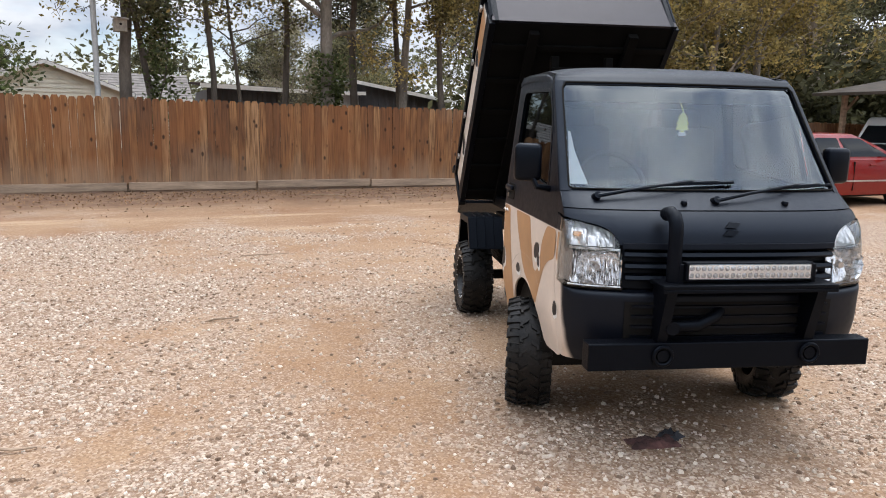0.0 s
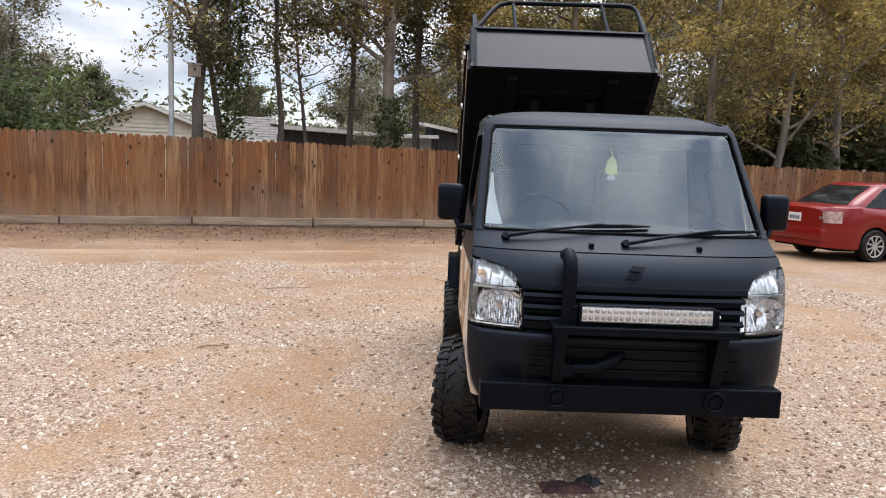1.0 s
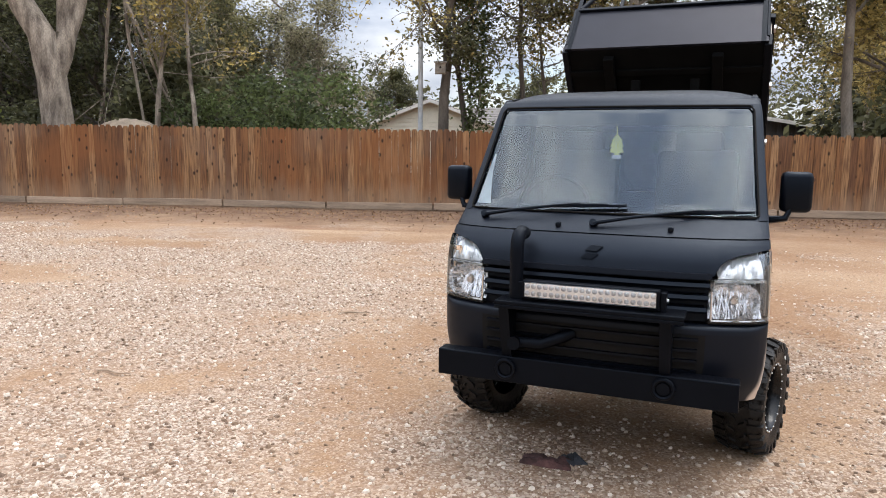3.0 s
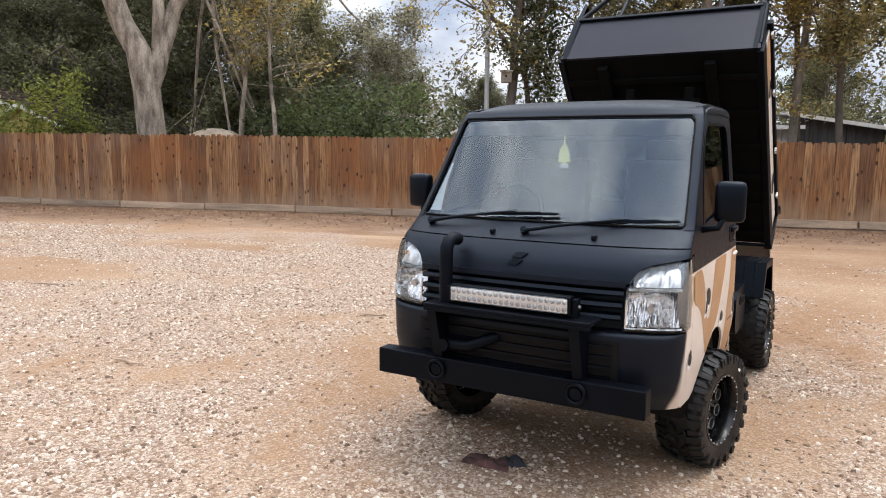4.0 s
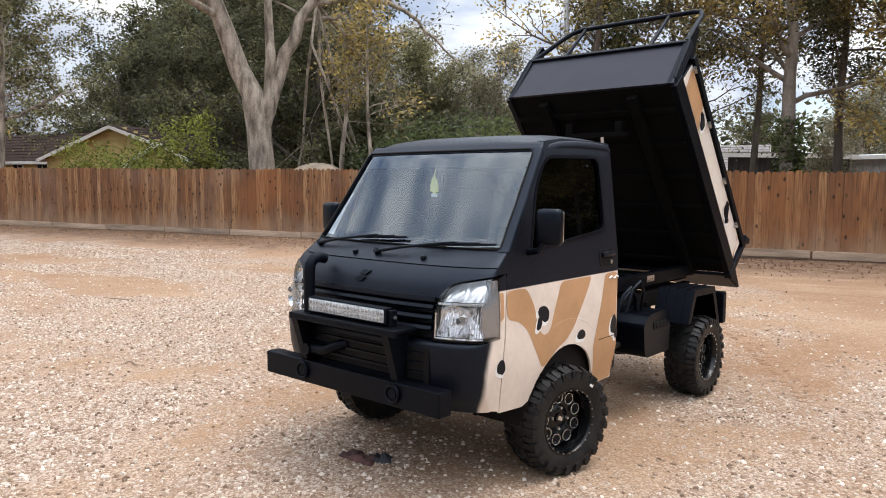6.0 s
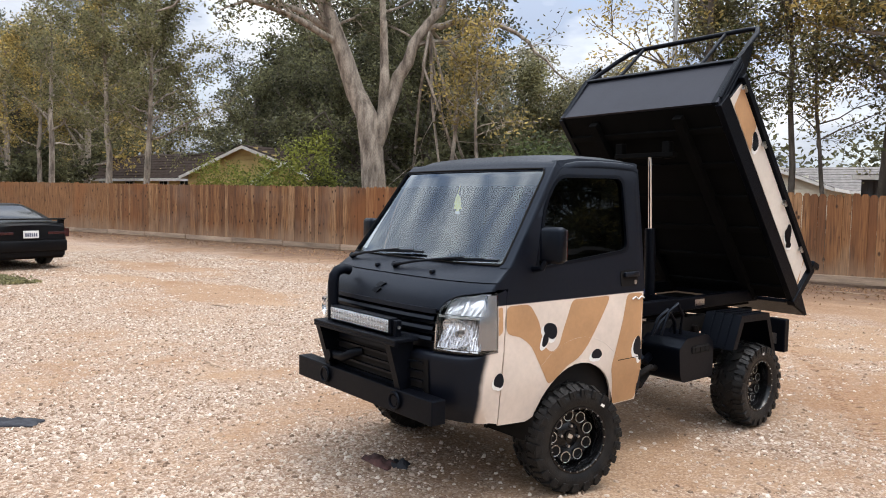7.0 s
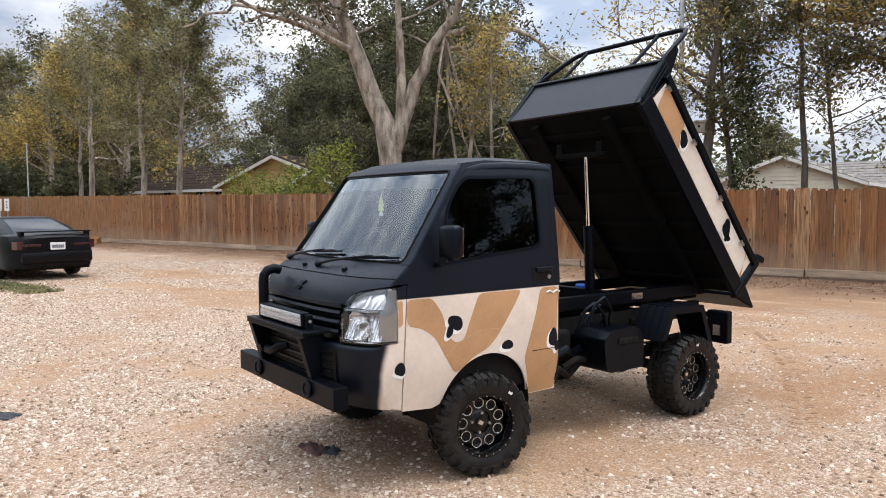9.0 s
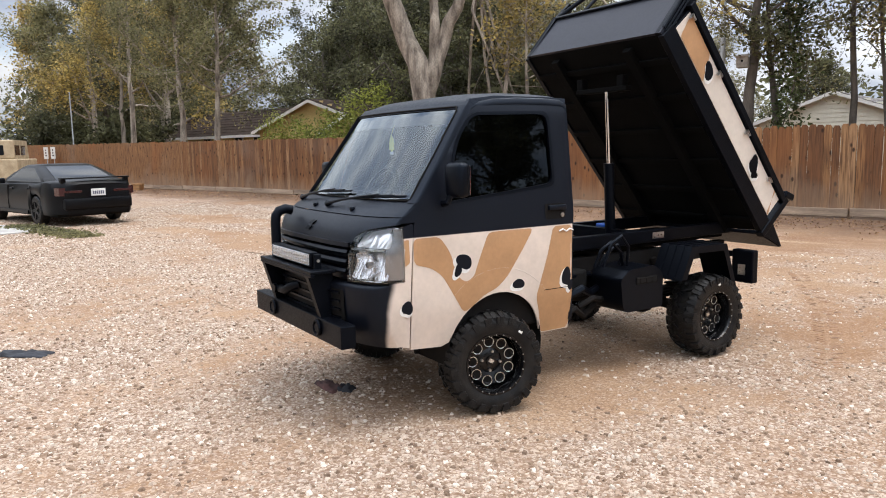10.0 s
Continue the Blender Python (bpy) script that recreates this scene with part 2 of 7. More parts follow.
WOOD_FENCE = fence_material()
WOOD_RAIL = material("weathered rail wood", (0.42, 0.31, 0.22), 0.85, vary=0.2, scale=2.0, each=0.22, stretch=(0.6, 6, 6), bump=0.4, bump_scale=14)
BARK = material("pale patchy bark", (0.41, 0.345, 0.275), 0.95, vary=0.42, scale=2.2, second=(0.105, 0.082, 0.064), stretch=(2.8, 2.8, 0.7), bump=1.0, bump_scale=12)
BARK_MID = material("grey brown bark", (0.25, 0.215, 0.175), 0.95, vary=0.28, scale=1.8, second=(0.11, 0.092, 0.075), stretch=(3.2, 3.2, 1), bump=0.8, bump_scale=14)
BARK_DARK = material("dark bark", (0.14, 0.115, 0.092), 0.95, vary=0.22, scale=2.2, stretch=(3, 3, 1), bump=0.8, bump_scale=14)


def leaf_material(name, a, b):
    m = material(name, a, 0.55, vary=0.1, scale=0.35, second=b, each=0.6, island=True, spec=0.3)
    n, l = m.node_tree.nodes, m.node_tree.links
    p = n["Principled BSDF"]
    tr, mx = n.new("ShaderNodeBsdfTranslucent"), n.new("ShaderNodeMixShader")
    mx.inputs["Fac"].default_value = 0.52
    l.new(p.inputs["Base Color"].links[0].from_socket, tr.inputs["Color"])
    l.new(p.outputs["BSDF"], mx.inputs[1])
    l.new(tr.outputs["BSDF"], mx.inputs[2])
    l.new(mx.outputs["Shader"], n["Material Output"].inputs["Surface"])
    return m


LEAF_OAK = leaf_material("live oak leaves", (0.165, 0.160, 0.078), (0.036, 0.039, 0.022))
LEAF_OLIVE = leaf_material("olive autumn leaves", (0.245, 0.222, 0.105), (0.110, 0.108, 0.055))
LEAF_GOLD = leaf_material("yellowing leaves", (0.46, 0.345, 0.115), (0.215, 0.175, 0.070))
LEAF_SPRING = leaf_material("yellow green leaves", (0.26, 0.27, 0.055), (0.12, 0.14, 0.035))
LEAF_PALE = leaf_material("dry pale olive leaves", (0.32, 0.29, 0.18), (0.16, 0.15, 0.092))
LEAF_GREEN = leaf_material("bright green leaves", (0.135, 0.165, 0.060), (0.055, 0.070, 0.030))


def ground_material():
    m = bpy.data.materials.new("gravel and orange clay")
    m.use_nodes = True
    n, l = m.node_tree.nodes, m.node_tree.links
    p = n["Principled BSDF"]
    p.inputs["Roughness"].default_value, p.inputs["Specular IOR Level"].default_value = 0.95, 0.2
    tc = n.new("ShaderNodeTexCoord")

    def noise_of(scale, detail=4.0, rough=0.55, stretch=None):
        t = n.new("ShaderNodeTexNoise")
        t.inputs["Scale"].default_value, t.inputs["Detail"].default_value, t.inputs["Roughness"].default_value = scale, detail, rough
        v = tc.outputs["Object"]
        if stretch:
            mp = n.new("ShaderNodeMapping")
            mp.inputs["Scale"].default_value = stretch
            l.new(v, mp.inputs["Vector"])
            v = mp.outputs["Vector"]
        l.new(v, t.inputs["Vector"])
        return t.outputs["Fac"]

    def span(v, a, b, c=0.0, d=1.0):
        r = n.new("ShaderNodeMapRange")
        for k, x in (("From Min", a), ("From Max", b), ("To Min", c), ("To Max", d)):
            r.inputs[k].default_value = x
        l.new(v, r.inputs["Value"])
        return r.outputs["Result"]

    def maths(op, a, b):
        q = n.new("ShaderNodeMath")
        q.operation = op
        for k, v in enumerate((a, b)):
            if isinstance(v, float):
                q.inputs[k].default_value = v
            else:
                l.new(v, q.inputs[k])
        return q.outputs["Value"]

    def mixed(f, a, b):
        q = n.new("ShaderNodeMixRGB")
        for k, v in zip(("Fac", "Color1", "Color2"), (f, a, b)):
            if isinstance(v, tuple):
                q.inputs[k].default_value = (*v, 1)
            else:
                l.new(v, q.inputs[k])
        return q.outputs["Color"]

    cells = n.new("ShaderNodeTexVoronoi")
    cells.inputs["Scale"].default_value = 42.0
    l.new(tc.outputs["Object"], cells.inputs["Vector"])
    grey = n.new("ShaderNodeRGBToBW")
    l.new(cells.outputs["Color"], grey.inputs["Color"])
    stone = mixed(span(grey.outputs["Val"], 0.2, 0.8), (0.225, 0.156, 0.112), (0.495, 0.415, 0.345))
    dirt = mixed(span(noise_of(0.55, 6), 0.35, 0.65), (0.240, 0.134, 0.070), (0.345, 0.232, 0.146))
    dirt = mixed(span(noise_of(30.0, 3), 0.4, 0.7, 0.0, 0.35), dirt, (0.20, 0.12, 0.078))
    # gravel drifts by the cover map, bare clay towards the fence
    xyz = n.new("ShaderNodeSeparateXYZ")
    l.new(tc.outputs["Object"], xyz.inputs["Vector"])
    drift = n.new("ShaderNodeAttribute")
    drift.attribute_name = "gravel_cover"
    cover_of = maths("ADD", drift.outputs["Fac"], span(noise_of(7.0, 4, 0.7), 0.3, 0.7, -0.32, 0.32))
    cover_of = span(cover_of, 0.08, 1.0, 0.0, 0.85)
    near = span(xyz.outputs["Y"], 7.0, 11.0)
    streak = span(noise_of(1.0, 5, 0.6, (0.16, 1.3, 1.0)), 0.50, 0.66, 0.0, 0.75)
    dirt = mixed(maths("MULTIPLY", streak, near), dirt, (0.215, 0.112, 0.060))
    pale = span(noise_of(0.9, 5, 0.6, (0.22, 1.5, 1.0)), 0.56, 0.72, 0.0, 0.6)
    dirt = mixed(maths("MULTIPLY", pale, near), dirt, (0.50, 0.375, 0.245))
    colour = mixed(cover_of, dirt, stone)
    # dark earth and painted shade in the joints between stones, and grit between the larger ones
    joint = maths("MULTIPLY", span(cells.outputs["Distance"], 0.38, 0.62), maths("MULTIPLY", cover_of, 0.75))
    colour = mixed(joint, colour, (0.175, 0.100, 0.060))
    grit = n.new("ShaderNodeTexVoronoi")
    grit.inputs["Scale"].default_value = 95.0
    l.new(tc.outputs["Object"], grit.inputs["Vector"])
    tone = n.new("ShaderNodeRGBToBW")
    l.new(grit.outputs["Color"], tone.inputs["Color"])
    colour = mixed(maths("MULTIPLY", span(tone.outputs["Val"], 0.66, 0.74, 0.0, 0.6), span(cover_of, 0.0, 0.6, 0.3, 0.72)), colour, (0.62, 0.51, 0.40))
    colour = mixed(span(tone.outputs["Val"], 0.36, 0.30, 0.0, 0.5), colour, (0.160, 0.092, 0.056))
    litter = maths("MULTIPLY", span(maths("ADD", xyz.outputs["Y"], span(noise_of(0.8, 4), 0.2, 0.8, -1.0, 1.0)), 12.0, 13.6), span(noise_of(3.0, 6, 0.75), 0.25, 0.55))
    colour = mixed(litter, colour, (0.150, 0.090, 0.058))
    l.new(colour, p.inputs["Base Color"])
    b = n.new("ShaderNodeBump")
    b.inputs["Strength"].default_value, b.inputs["Distance"].default_value = 0.9, 0.012
    l.new(maths("SUBTRACT", 1.0, maths("MULTIPLY", cells.outputs["Distance"], cover_of)), b.inputs["Height"])
    l.new(b.outputs["Normal"], p.inputs["Normal"])
    return m


GROUND = ground_material()
# ---- building helpers ----
def part(name, bm, mat, parent=None, label="", smooth=False, angle=40):
    """Link a bmesh as one mesh object, under a thing or a part where one is given."""
    bmesh.ops.recalc_face_normals(bm, faces=bm.faces)
    if smooth:
        lim = radians(angle)
        for f in bm.faces:
            f.smooth = True
        for e in bm.edges:
            if len(e.link_faces) == 2 and e.calc_face_angle(0) > lim:
                e.smooth = False
    me = bpy.data.meshes.new(name)
    bm.to_mesh(me)
    bm.free()
    me.materials.append(mat)
    ob = new(name, me)
    if parent:
        ob.parent = parent
    if label:
        tagged(ob, label)
    return ob


def thing(name, m, label, category, group="", kind=""):
    ob = new(name)
    ob.matrix_world = m
    ob.empty_display_size = 0.1
    return tagged(ob, label, category, group, kind)


def box(bm, c, size, turn=None, bevel=0.0):
    m = Matrix.Translation(c) @ (turn or Matrix()) @ Matrix.Diagonal((*size, 1))
    vs = bmesh.ops.create_cube(bm, size=1, matrix=m)["verts"]
    if bevel:
        es = {e for v in vs for e in v.link_edges}
        bmesh.ops.bevel(bm, geom=list(es), offset=bevel, segments=2, affect="EDGES", profile=0.5)
    return bm


def span_box(bm, lo, hi, bevel=0.0):
    return box(bm, [(a + b) / 2 for a, b in zip(lo, hi)], [b - a for a, b in zip(lo, hi)], None, bevel)


def tube(bm, pts, r, seg=10, caps=True):
    """A round tube along points; r is one radius or one for each point."""
    pts = [Vector(p) for p in pts]
    rs = r if isinstance(r, (list, tuple)) else [r] * len(pts)
    rings, side = [], None
    for i, p in enumerate(pts):
        d = (pts[min(i + 1, len(pts) - 1)] - pts[max(i - 1, 0)]).normalized()
        if side is None:
            side = d.orthogonal().normalized()
        side = (side - d * side.dot(d)).normalized()
        up = d.cross(side)
        rings.append([bm.verts.new(p + (side * math.cos(a) + up * math.sin(a)) * rs[i]) for a in (2 * math.pi * k / seg for k in range(seg))])
    for a, b in zip(rings, rings[1:]):
        for k in range(seg):
            bm.faces.new((a[k], a[(k + 1) % seg], b[(k + 1) % seg], b[k]))
    if caps:
        bm.faces.new(rings[0][::-1])
        bm.faces.new(rings[-1])
    return bm


def grid_faces(bm, rows, skirt=None):
    """Faces over rows of points; skirt: a shift that folds the rim inward."""
    vs = [[bm.verts.new(p) for p in row] for row in rows]
    for a, b in zip(vs, vs[1:]):
        for k in range(len(a) - 1):
            bm.faces.new((a[k], a[k + 1], b[k + 1], b[k]))
    if skirt is not None:
        rim = vs[0] + [r[-1] for r in vs[1:]] + vs[-1][-2::-1] + [r[0] for r in vs[-2:0:-1]]
        inner = [bm.verts.new(v.co + Vector(skirt)) for v in rim]
        for k in range(len(rim)):
            j = (k + 1) % len(rim)
            bm.faces.new((rim[k], rim[j], inner[j], inner[k]))
    return vs


def flat_shape(bm, outline, place, step=0.0, holes=(), depth=None):
    """Fill a 2D outline (with holes) and lay it out by place(a, b); depth: how far the rims fold in, by place(a, b, depth)."""
    from mathutils.geometry import delaunay_2d_cdt
    loops = [outline, *holes]
    co, faces, edges = [], [], []
    for lp in loops:
        s = len(co)
        co += [Vector(p) for p in lp]
        edges += [(s + k, s + (k + 1) % len(lp)) for k in range(len(lp))]

    def within(p, lp):
        odd = False
        for (x1, y1), (x2, y2) in zip(lp, lp[1:] + lp[:1]):
            if (y1 > p[1]) != (y2 > p[1]) and p[0] < (x2 - x1) * (p[1] - y1) / (y2 - y1) + x1:
                odd = not odd
        return odd

    loops = [[tuple(p) for p in lp] for lp in loops]
    if step:
        xs, ys = [p[0] for p in loops[0]], [p[1] for p in loops[0]]
        for i in range(int((max(xs) - min(xs)) / step) + 1):
            for j in range(int((max(ys) - min(ys)) / step) + 1):
                q = (min(xs) + (i + 0.5) * step, min(ys) + (j + 0.5) * step)
                if within(q, loops[0]) and not any(within(q, h) for h in loops[1:]):
                    co.append(Vector(q))
    v2, e2, f2, *_ = delaunay_2d_cdt(co, edges, [], 0, 1e-6)
    vs = [bm.verts.new(place(v[0], v[1])) for v in v2]
    for f in f2:
        c = (sum(v2[k][0] for k in f) / len(f), sum(v2[k][1] for k in f) / len(f))
        if within(c, loops[0]) and not any(within(c, h) for h in loops[1:]):
            bm.faces.new([vs[k] for k in f])
    bmesh.ops.delete(bm, geom=[v for v in vs if not v.link_faces], context="VERTS")
    if depth is not None:
        for lp in loops:
            a = [bm.verts.new(place(*p)) for p in lp]
            b = [bm.verts.new(place(*p, depth)) for p in lp]
            for k in range(len(lp)):
                j = (k + 1) % len(lp)
                bm.faces.new((a[k], a[j], b[j], b[k]))
    return bm


def rounded(pts, r, n=4):
    """The outline with its corners rounded; r is one radius or one for each corner."""
    out, N = [], len(pts)
    for i in range(N):
        a, b, c = Vector(pts[i - 1]), Vector(pts[i]), Vector(pts[(i + 1) % N])
        ri = r[i] if isinstance(r, (list, tuple)) else r
        ri = min(ri, (a - b).length * 0.49, (c - b).length * 0.49)
        if ri <= 0:
            out.append(tuple(b))
            continue
        p, q = b + (a - b).normalized() * ri, b + (c - b).normalized() * ri
        for k in range(n + 1):
            s = k / n
            out.append(tuple((1 - s) ** 2 * p + 2 * s * (1 - s) * b + s * s * q))
    return out


def blob(cx, cy, rx, ry, tilt=0.0, wob=0.15, n=20, seed=0):
    rnd = random.Random(seed)
    ph = rnd.random() * 6
    out = []
    for k in range(n):
        a = 2 * math.pi * k / n
        s = 1 + wob * math.sin(2 * a + ph) + wob * 0.6 * math.sin(3 * a + 2 * ph)
        x, y = rx * s * math.cos(a), ry * s * math.sin(a)
        out.append((cx + x * math.cos(tilt) - y * math.sin(tilt), cy + x * math.sin(tilt) + y * math.cos(tilt)))
    return out
# ---- ground ----
def ground_z(x, y):
    rise = 0.06 * min(1.0, max(0.0, (y - 11.5) / 3.5))
    calm = 0.25 if (-1.0 < x < 7.5 and 0.0 < y < 8.0) else 1.0
    return rise + calm * 0.035 * noise.noise((x * 0.35, y * 0.35, 3.0)) + 0.006 * noise.noise((x * 2.1, y * 2.1, 7.0))


def graded(lo, hi, step, far):
    mid = [lo + step * k for k in range(int((hi - lo) / step) + 1)]
    out, s = [], step
    a, b = [lo], [mid[-1]]
    while s < far:
        s *= 1.6
        a.append(a[-1] - s)
        b.append(b[-1] + s)
    return a[:0:-1] + mid + b[1:]


# places driven bare: middle and half sizes
WORN = ((3.6, 7.0, 1.8, 2.6), (5.4, 8.4, 2.4, 3.2), (4.3, 6.2, 1.0, 1.3), (3.1, 4.0, 1.0, 1.2), (-4.0, 6.7, 1.2, 0.5), (-5.0, 7.3, 1.7, 0.5), (-4.2, 9.7, 1.6, 0.6), (-7.0, 7.1, 2.0, 0.7), (-9.5, 9.0, 2.4, 0.8))


def gravel_cover(x, y):
    """How much of the clay lies under gravel: drifts, worn patches, and bare clay towards the fence."""
    v = 0.66 + 0.5 * noise.noise((x * 0.38, y * 0.38, 11.0)) + 0.6 * noise.noise((x * 1.25, y * 1.25, 5.0)) + 0.35 * noise.noise((x * 3.1, y * 3.1, 8.0))
    wob = noise.noise((x * 0.5, y * 0.5, 21.0))
    worn = min(1.0, max(0.0, (y + 0.15 * x + 1.6 * wob - 9.9) / 1.3))
    for cx, cy, rx, ry in WORN:
        worn = max(worn, min(1.0, max(0.0, 1.5 - 1.2 * math.hypot((x - cx) / rx, (y - cy) / ry) + 0.5 * wob)))
    v -= 0.78 * worn - 0.30 * max(0.0, noise.noise((x * 0.22, y * 0.9, 31.0)))
    return min(1.0, max(0.0, v))


gx, gy = graded(-14, 14, 0.125, 900), graded(-3, 15.5, 0.125, 900)
g = bmesh.new()
grid_faces(g, [[(x, y, ground_z(x, y)) for x in gx] for y in gy])
ground = part("ground", g, GROUND, smooth=True, angle=80)
cover_map = ground.data.attributes.new("gravel_cover", "FLOAT", "POINT")
cover_map.data.foreach_set("value", [gravel_cover(x, y) for y in gy for x in gx])
tagged(ground, "pale gravel over orange clay in a yard", "ground", kind="structure")


def stone_cloud(name, count, area, size, mat, seed, thin=None):
    """Many small angular stones as one mesh."""
    rng = np.random.default_rng(seed)
    base = np.array([(1, 0, 0), (0.35, 0.9, 0.05), (-0.8, 0.6, 0), (-0.9, -0.5, 0.05), (0.4, -0.95, 0), (0.62, 0.1, 0.62), (0.0, 0.62, 0.58), (-0.62, -0.05, 0.66), (0.1, -0.58, 0.6)])
    tris = np.array([(0, 1, 5), (1, 6, 5), (1, 2, 6), (2, 7, 6), (2, 3, 7), (3, 8, 7), (3, 4, 8), (4, 0, 5), (4, 5, 8), (5, 6, 7), (5, 7, 8)])
    x = rng.uniform(area[0], area[1], count)
    y = area[2] + (area[3] - area[2]) * rng.random(count) ** (thin or 1.0)
    keep = np.array([gravel_cover(a, b) for a, b in zip(x, y)]) ** 1.25 > rng.uniform(-0.04, 0.95, count)
    x, y = x[keep], y[keep]
    k = len(x)
    s = size[0] + (size[1] - size[0]) * rng.random(k) ** 2.2
    a = rng.uniform(0, 2 * np.pi, k)
    v = base[None] * (1 + rng.uniform(-0.28, 0.28, (k, 9, 3)))
    v[:, :, 2] *= rng.uniform(0.7, 1.35, k)[:, None]
    v *= s[:, None, None]
    v[:, :, 1] *= rng.uniform(0.55, 1, k)[:, None]
    vx = v[:, :, 0] * np.cos(a)[:, None] - v[:, :, 1] * np.sin(a)[:, None] + x[:, None]
    vy = v[:, :, 0] * np.sin(a)[:, None] + v[:, :, 1] * np.cos(a)[:, None] + y[:, None]
    z = np.array([ground_z(p, q) for p, q in zip(x, y)])
    vz = v[:, :, 2] + z[:, None] - 0.15 * s[:, None]
    co = np.stack((vx, vy, vz), -1).reshape(-1, 3)
    fc = (tris[None] + 9 * np.arange(k)[:, None, None]).reshape(-1, 3)
    me = bpy.data.meshes.new(name)
    me.from_pydata(co.tolist(), [], fc.tolist())
    me.materials.append(mat)
    return new(name, me)


def stone_material():
    m = bpy.data.materials.new("mixed limestone gravel")
    m.use_nodes = True
    n, l = m.node_tree.nodes, m.node_tree.links
    p = n["Principled BSDF"]
    p.inputs["Roughness"].default_value, p.inputs["Specular IOR Level"].default_value = 0.9, 0.25
    r = n.new("ShaderNodeValToRGB")
    e = r.color_ramp.elements
    e[0].position, e[0].color = 0.0, (0.14, 0.094, 0.066, 1)
    e[1].position, e[1].color = 1.0, (0.68, 0.60, 0.51, 1)
    for pos, c in ((0.12, (0.22, 0.148, 0.100, 1)), (0.3, (0.33, 0.235, 0.168, 1)), (0.55, (0.415, 0.322, 0.246, 1)), (0.82, (0.51, 0.427, 0.348, 1))):
        q = e.new(pos)
        q.color = c
    l.new(n.new("ShaderNodeNewGeometry").outputs["Random Per Island"], r.inputs["Fac"])
    t, h = n.new("ShaderNodeTexNoise"), n.new("ShaderNodeHueSaturation")
    t.inputs["Scale"].default_value = 90
    l.new(n.new("ShaderNodeTexCoord").outputs["Object"], t.inputs["Vector"])
    mr = n.new("ShaderNodeMapRange")
    mr.inputs["To Min"].default_value, mr.inputs["To Max"].default_value = 0.7, 1.3
    l.new(t.outputs["Fac"], mr.inputs["Value"])
    l.new(mr.outputs["Result"], h.inputs["Value"])
    l.new(r.outputs["Color"], h.inputs["Color"])
    l.new(h.outputs["Color"], p.inputs["Base Color"])
    return m


STONE = stone_material()
tagged(stone_cloud("gravel", 60000, (-15.0, -6.0, 1.5, 12.0), (0.010, 0.026), STONE, 9, 1.0), "coarse loose limestone gravel farther off on the clay", "gravel", kind="stuff")
tagged(stone_cloud("gravel", 250000, (-6.0, 8.5, -1.0, 10.5), (0.0055, 0.0205), STONE, 4, 1.4), "loose pale and pinkish limestone gravel on clay", "gravel", kind="stuff")

# ---- fence ----
FENCE_Y = 15.3


def fence_top(x):
    return 1.85 - 0.0085 * x


fence = thing("fence", pose(0, FENCE_Y, 0), "weathered red-brown cedar board privacy fence with a bottom kick board", "fence")
rnd = random.Random(5)
boards = []
for k in range(3):
    b = bmesh.new()
    w, d = 0.1425, 0.018
    pts = [(-w / 2, 0), (w / 2, 0), (w / 2, 0.965), (w / 2 - 0.03, 1.0), (-w / 2 + 0.03, 1.0), (-w / 2, 0.965)]
    lo, hi = [b.verts.new((x, -d, z)) for x, z in pts], [b.verts.new((x, 0, z)) for x, z in pts]
    b.faces.new(lo)
    b.faces.new(hi[::-1])
    for i in range(6):
        j = (i + 1) % 6
        b.faces.new((lo[i], hi[i], hi[j], lo[j]))
    for v in b.verts:
        v.co.x += rnd.uniform(-0.004, 0.004)
        v.co.y += rnd.uniform(-0.004, 0.002)
    bmesh.ops.recalc_face_normals(b, faces=b.faces)
    me = bpy.data.meshes.new("board")
    b.to_mesh(me)
    b.free()
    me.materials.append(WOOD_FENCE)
    boards.append(me)


def board_pose(x):
    h = fence_top(x) - 0.2 + rnd.uniform(-0.02, 0.02)
    return Matrix.Translation((x, rnd.uniform(-0.006, 0.006), 0.2)) @ pose(0, 0, 0, 0, rnd.uniform(-0.25, 0.25), rnd.uniform(-1.5, 1.5)) @ Matrix.Diagonal((rnd.uniform(0.975, 1.0), 1, h, 1))


BOARD_STEP = 0.1435
far_boards = bmesh.new()
for k in range(-330, 165):
    x = k * BOARD_STEP
    if -22.0 < x < 19.5:
        ob = new("board", boards[k % 3])
        ob.parent = fence
        ob.matrix_basis = board_pose(x)
    else:
        n0 = len(far_boards.verts)
        far_boards.from_mesh(boards[k % 3])
        far_boards.verts.ensure_lookup_table()
        bmesh.ops.transform(far_boards, matrix=board_pose(x), verts=far_boards.verts[n0:])
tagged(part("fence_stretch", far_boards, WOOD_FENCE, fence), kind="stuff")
for k in range(-20, 10):
    b = bmesh.new()
    box(b, (k * 2.44 + 1.22, -0.034, 0.165 + rnd.uniform(-0.02, 0.02)), (2.40, 0.036, 0.15), pose(0, 0, 0, rnd.uniform(-3, 3), rnd.uniform(-0.5, 0.5), 0), 0.004)
    part("kick_board", b, WOOD_RAIL, fence, "pale warped kick board")
    b = bmesh.new()
    box(b, (k * 2.44, 0.07, 0.9), (0.09, 0.09, 1.7), None, 0.004)
    part("post", b, WOOD_RAIL, fence)
for z in (0.45, 1.05, 1.6):
    b = bmesh.new()
    span_box(b, (-47, 0.003, z), (23, 0.035, z + 0.085), 0.003)
    part("rail", b, WOOD_RAIL, fence)
# ---- the small tipper truck: x ahead, y to its left, z up, from the ground under the front axle ----
TRUCK = pose(2.614, 3.116, 0, 0, 0, -105.9)
truck = thing("kei_truck", TRUCK, "matt black small tipper truck with camouflage doors and raised bed", "truck")

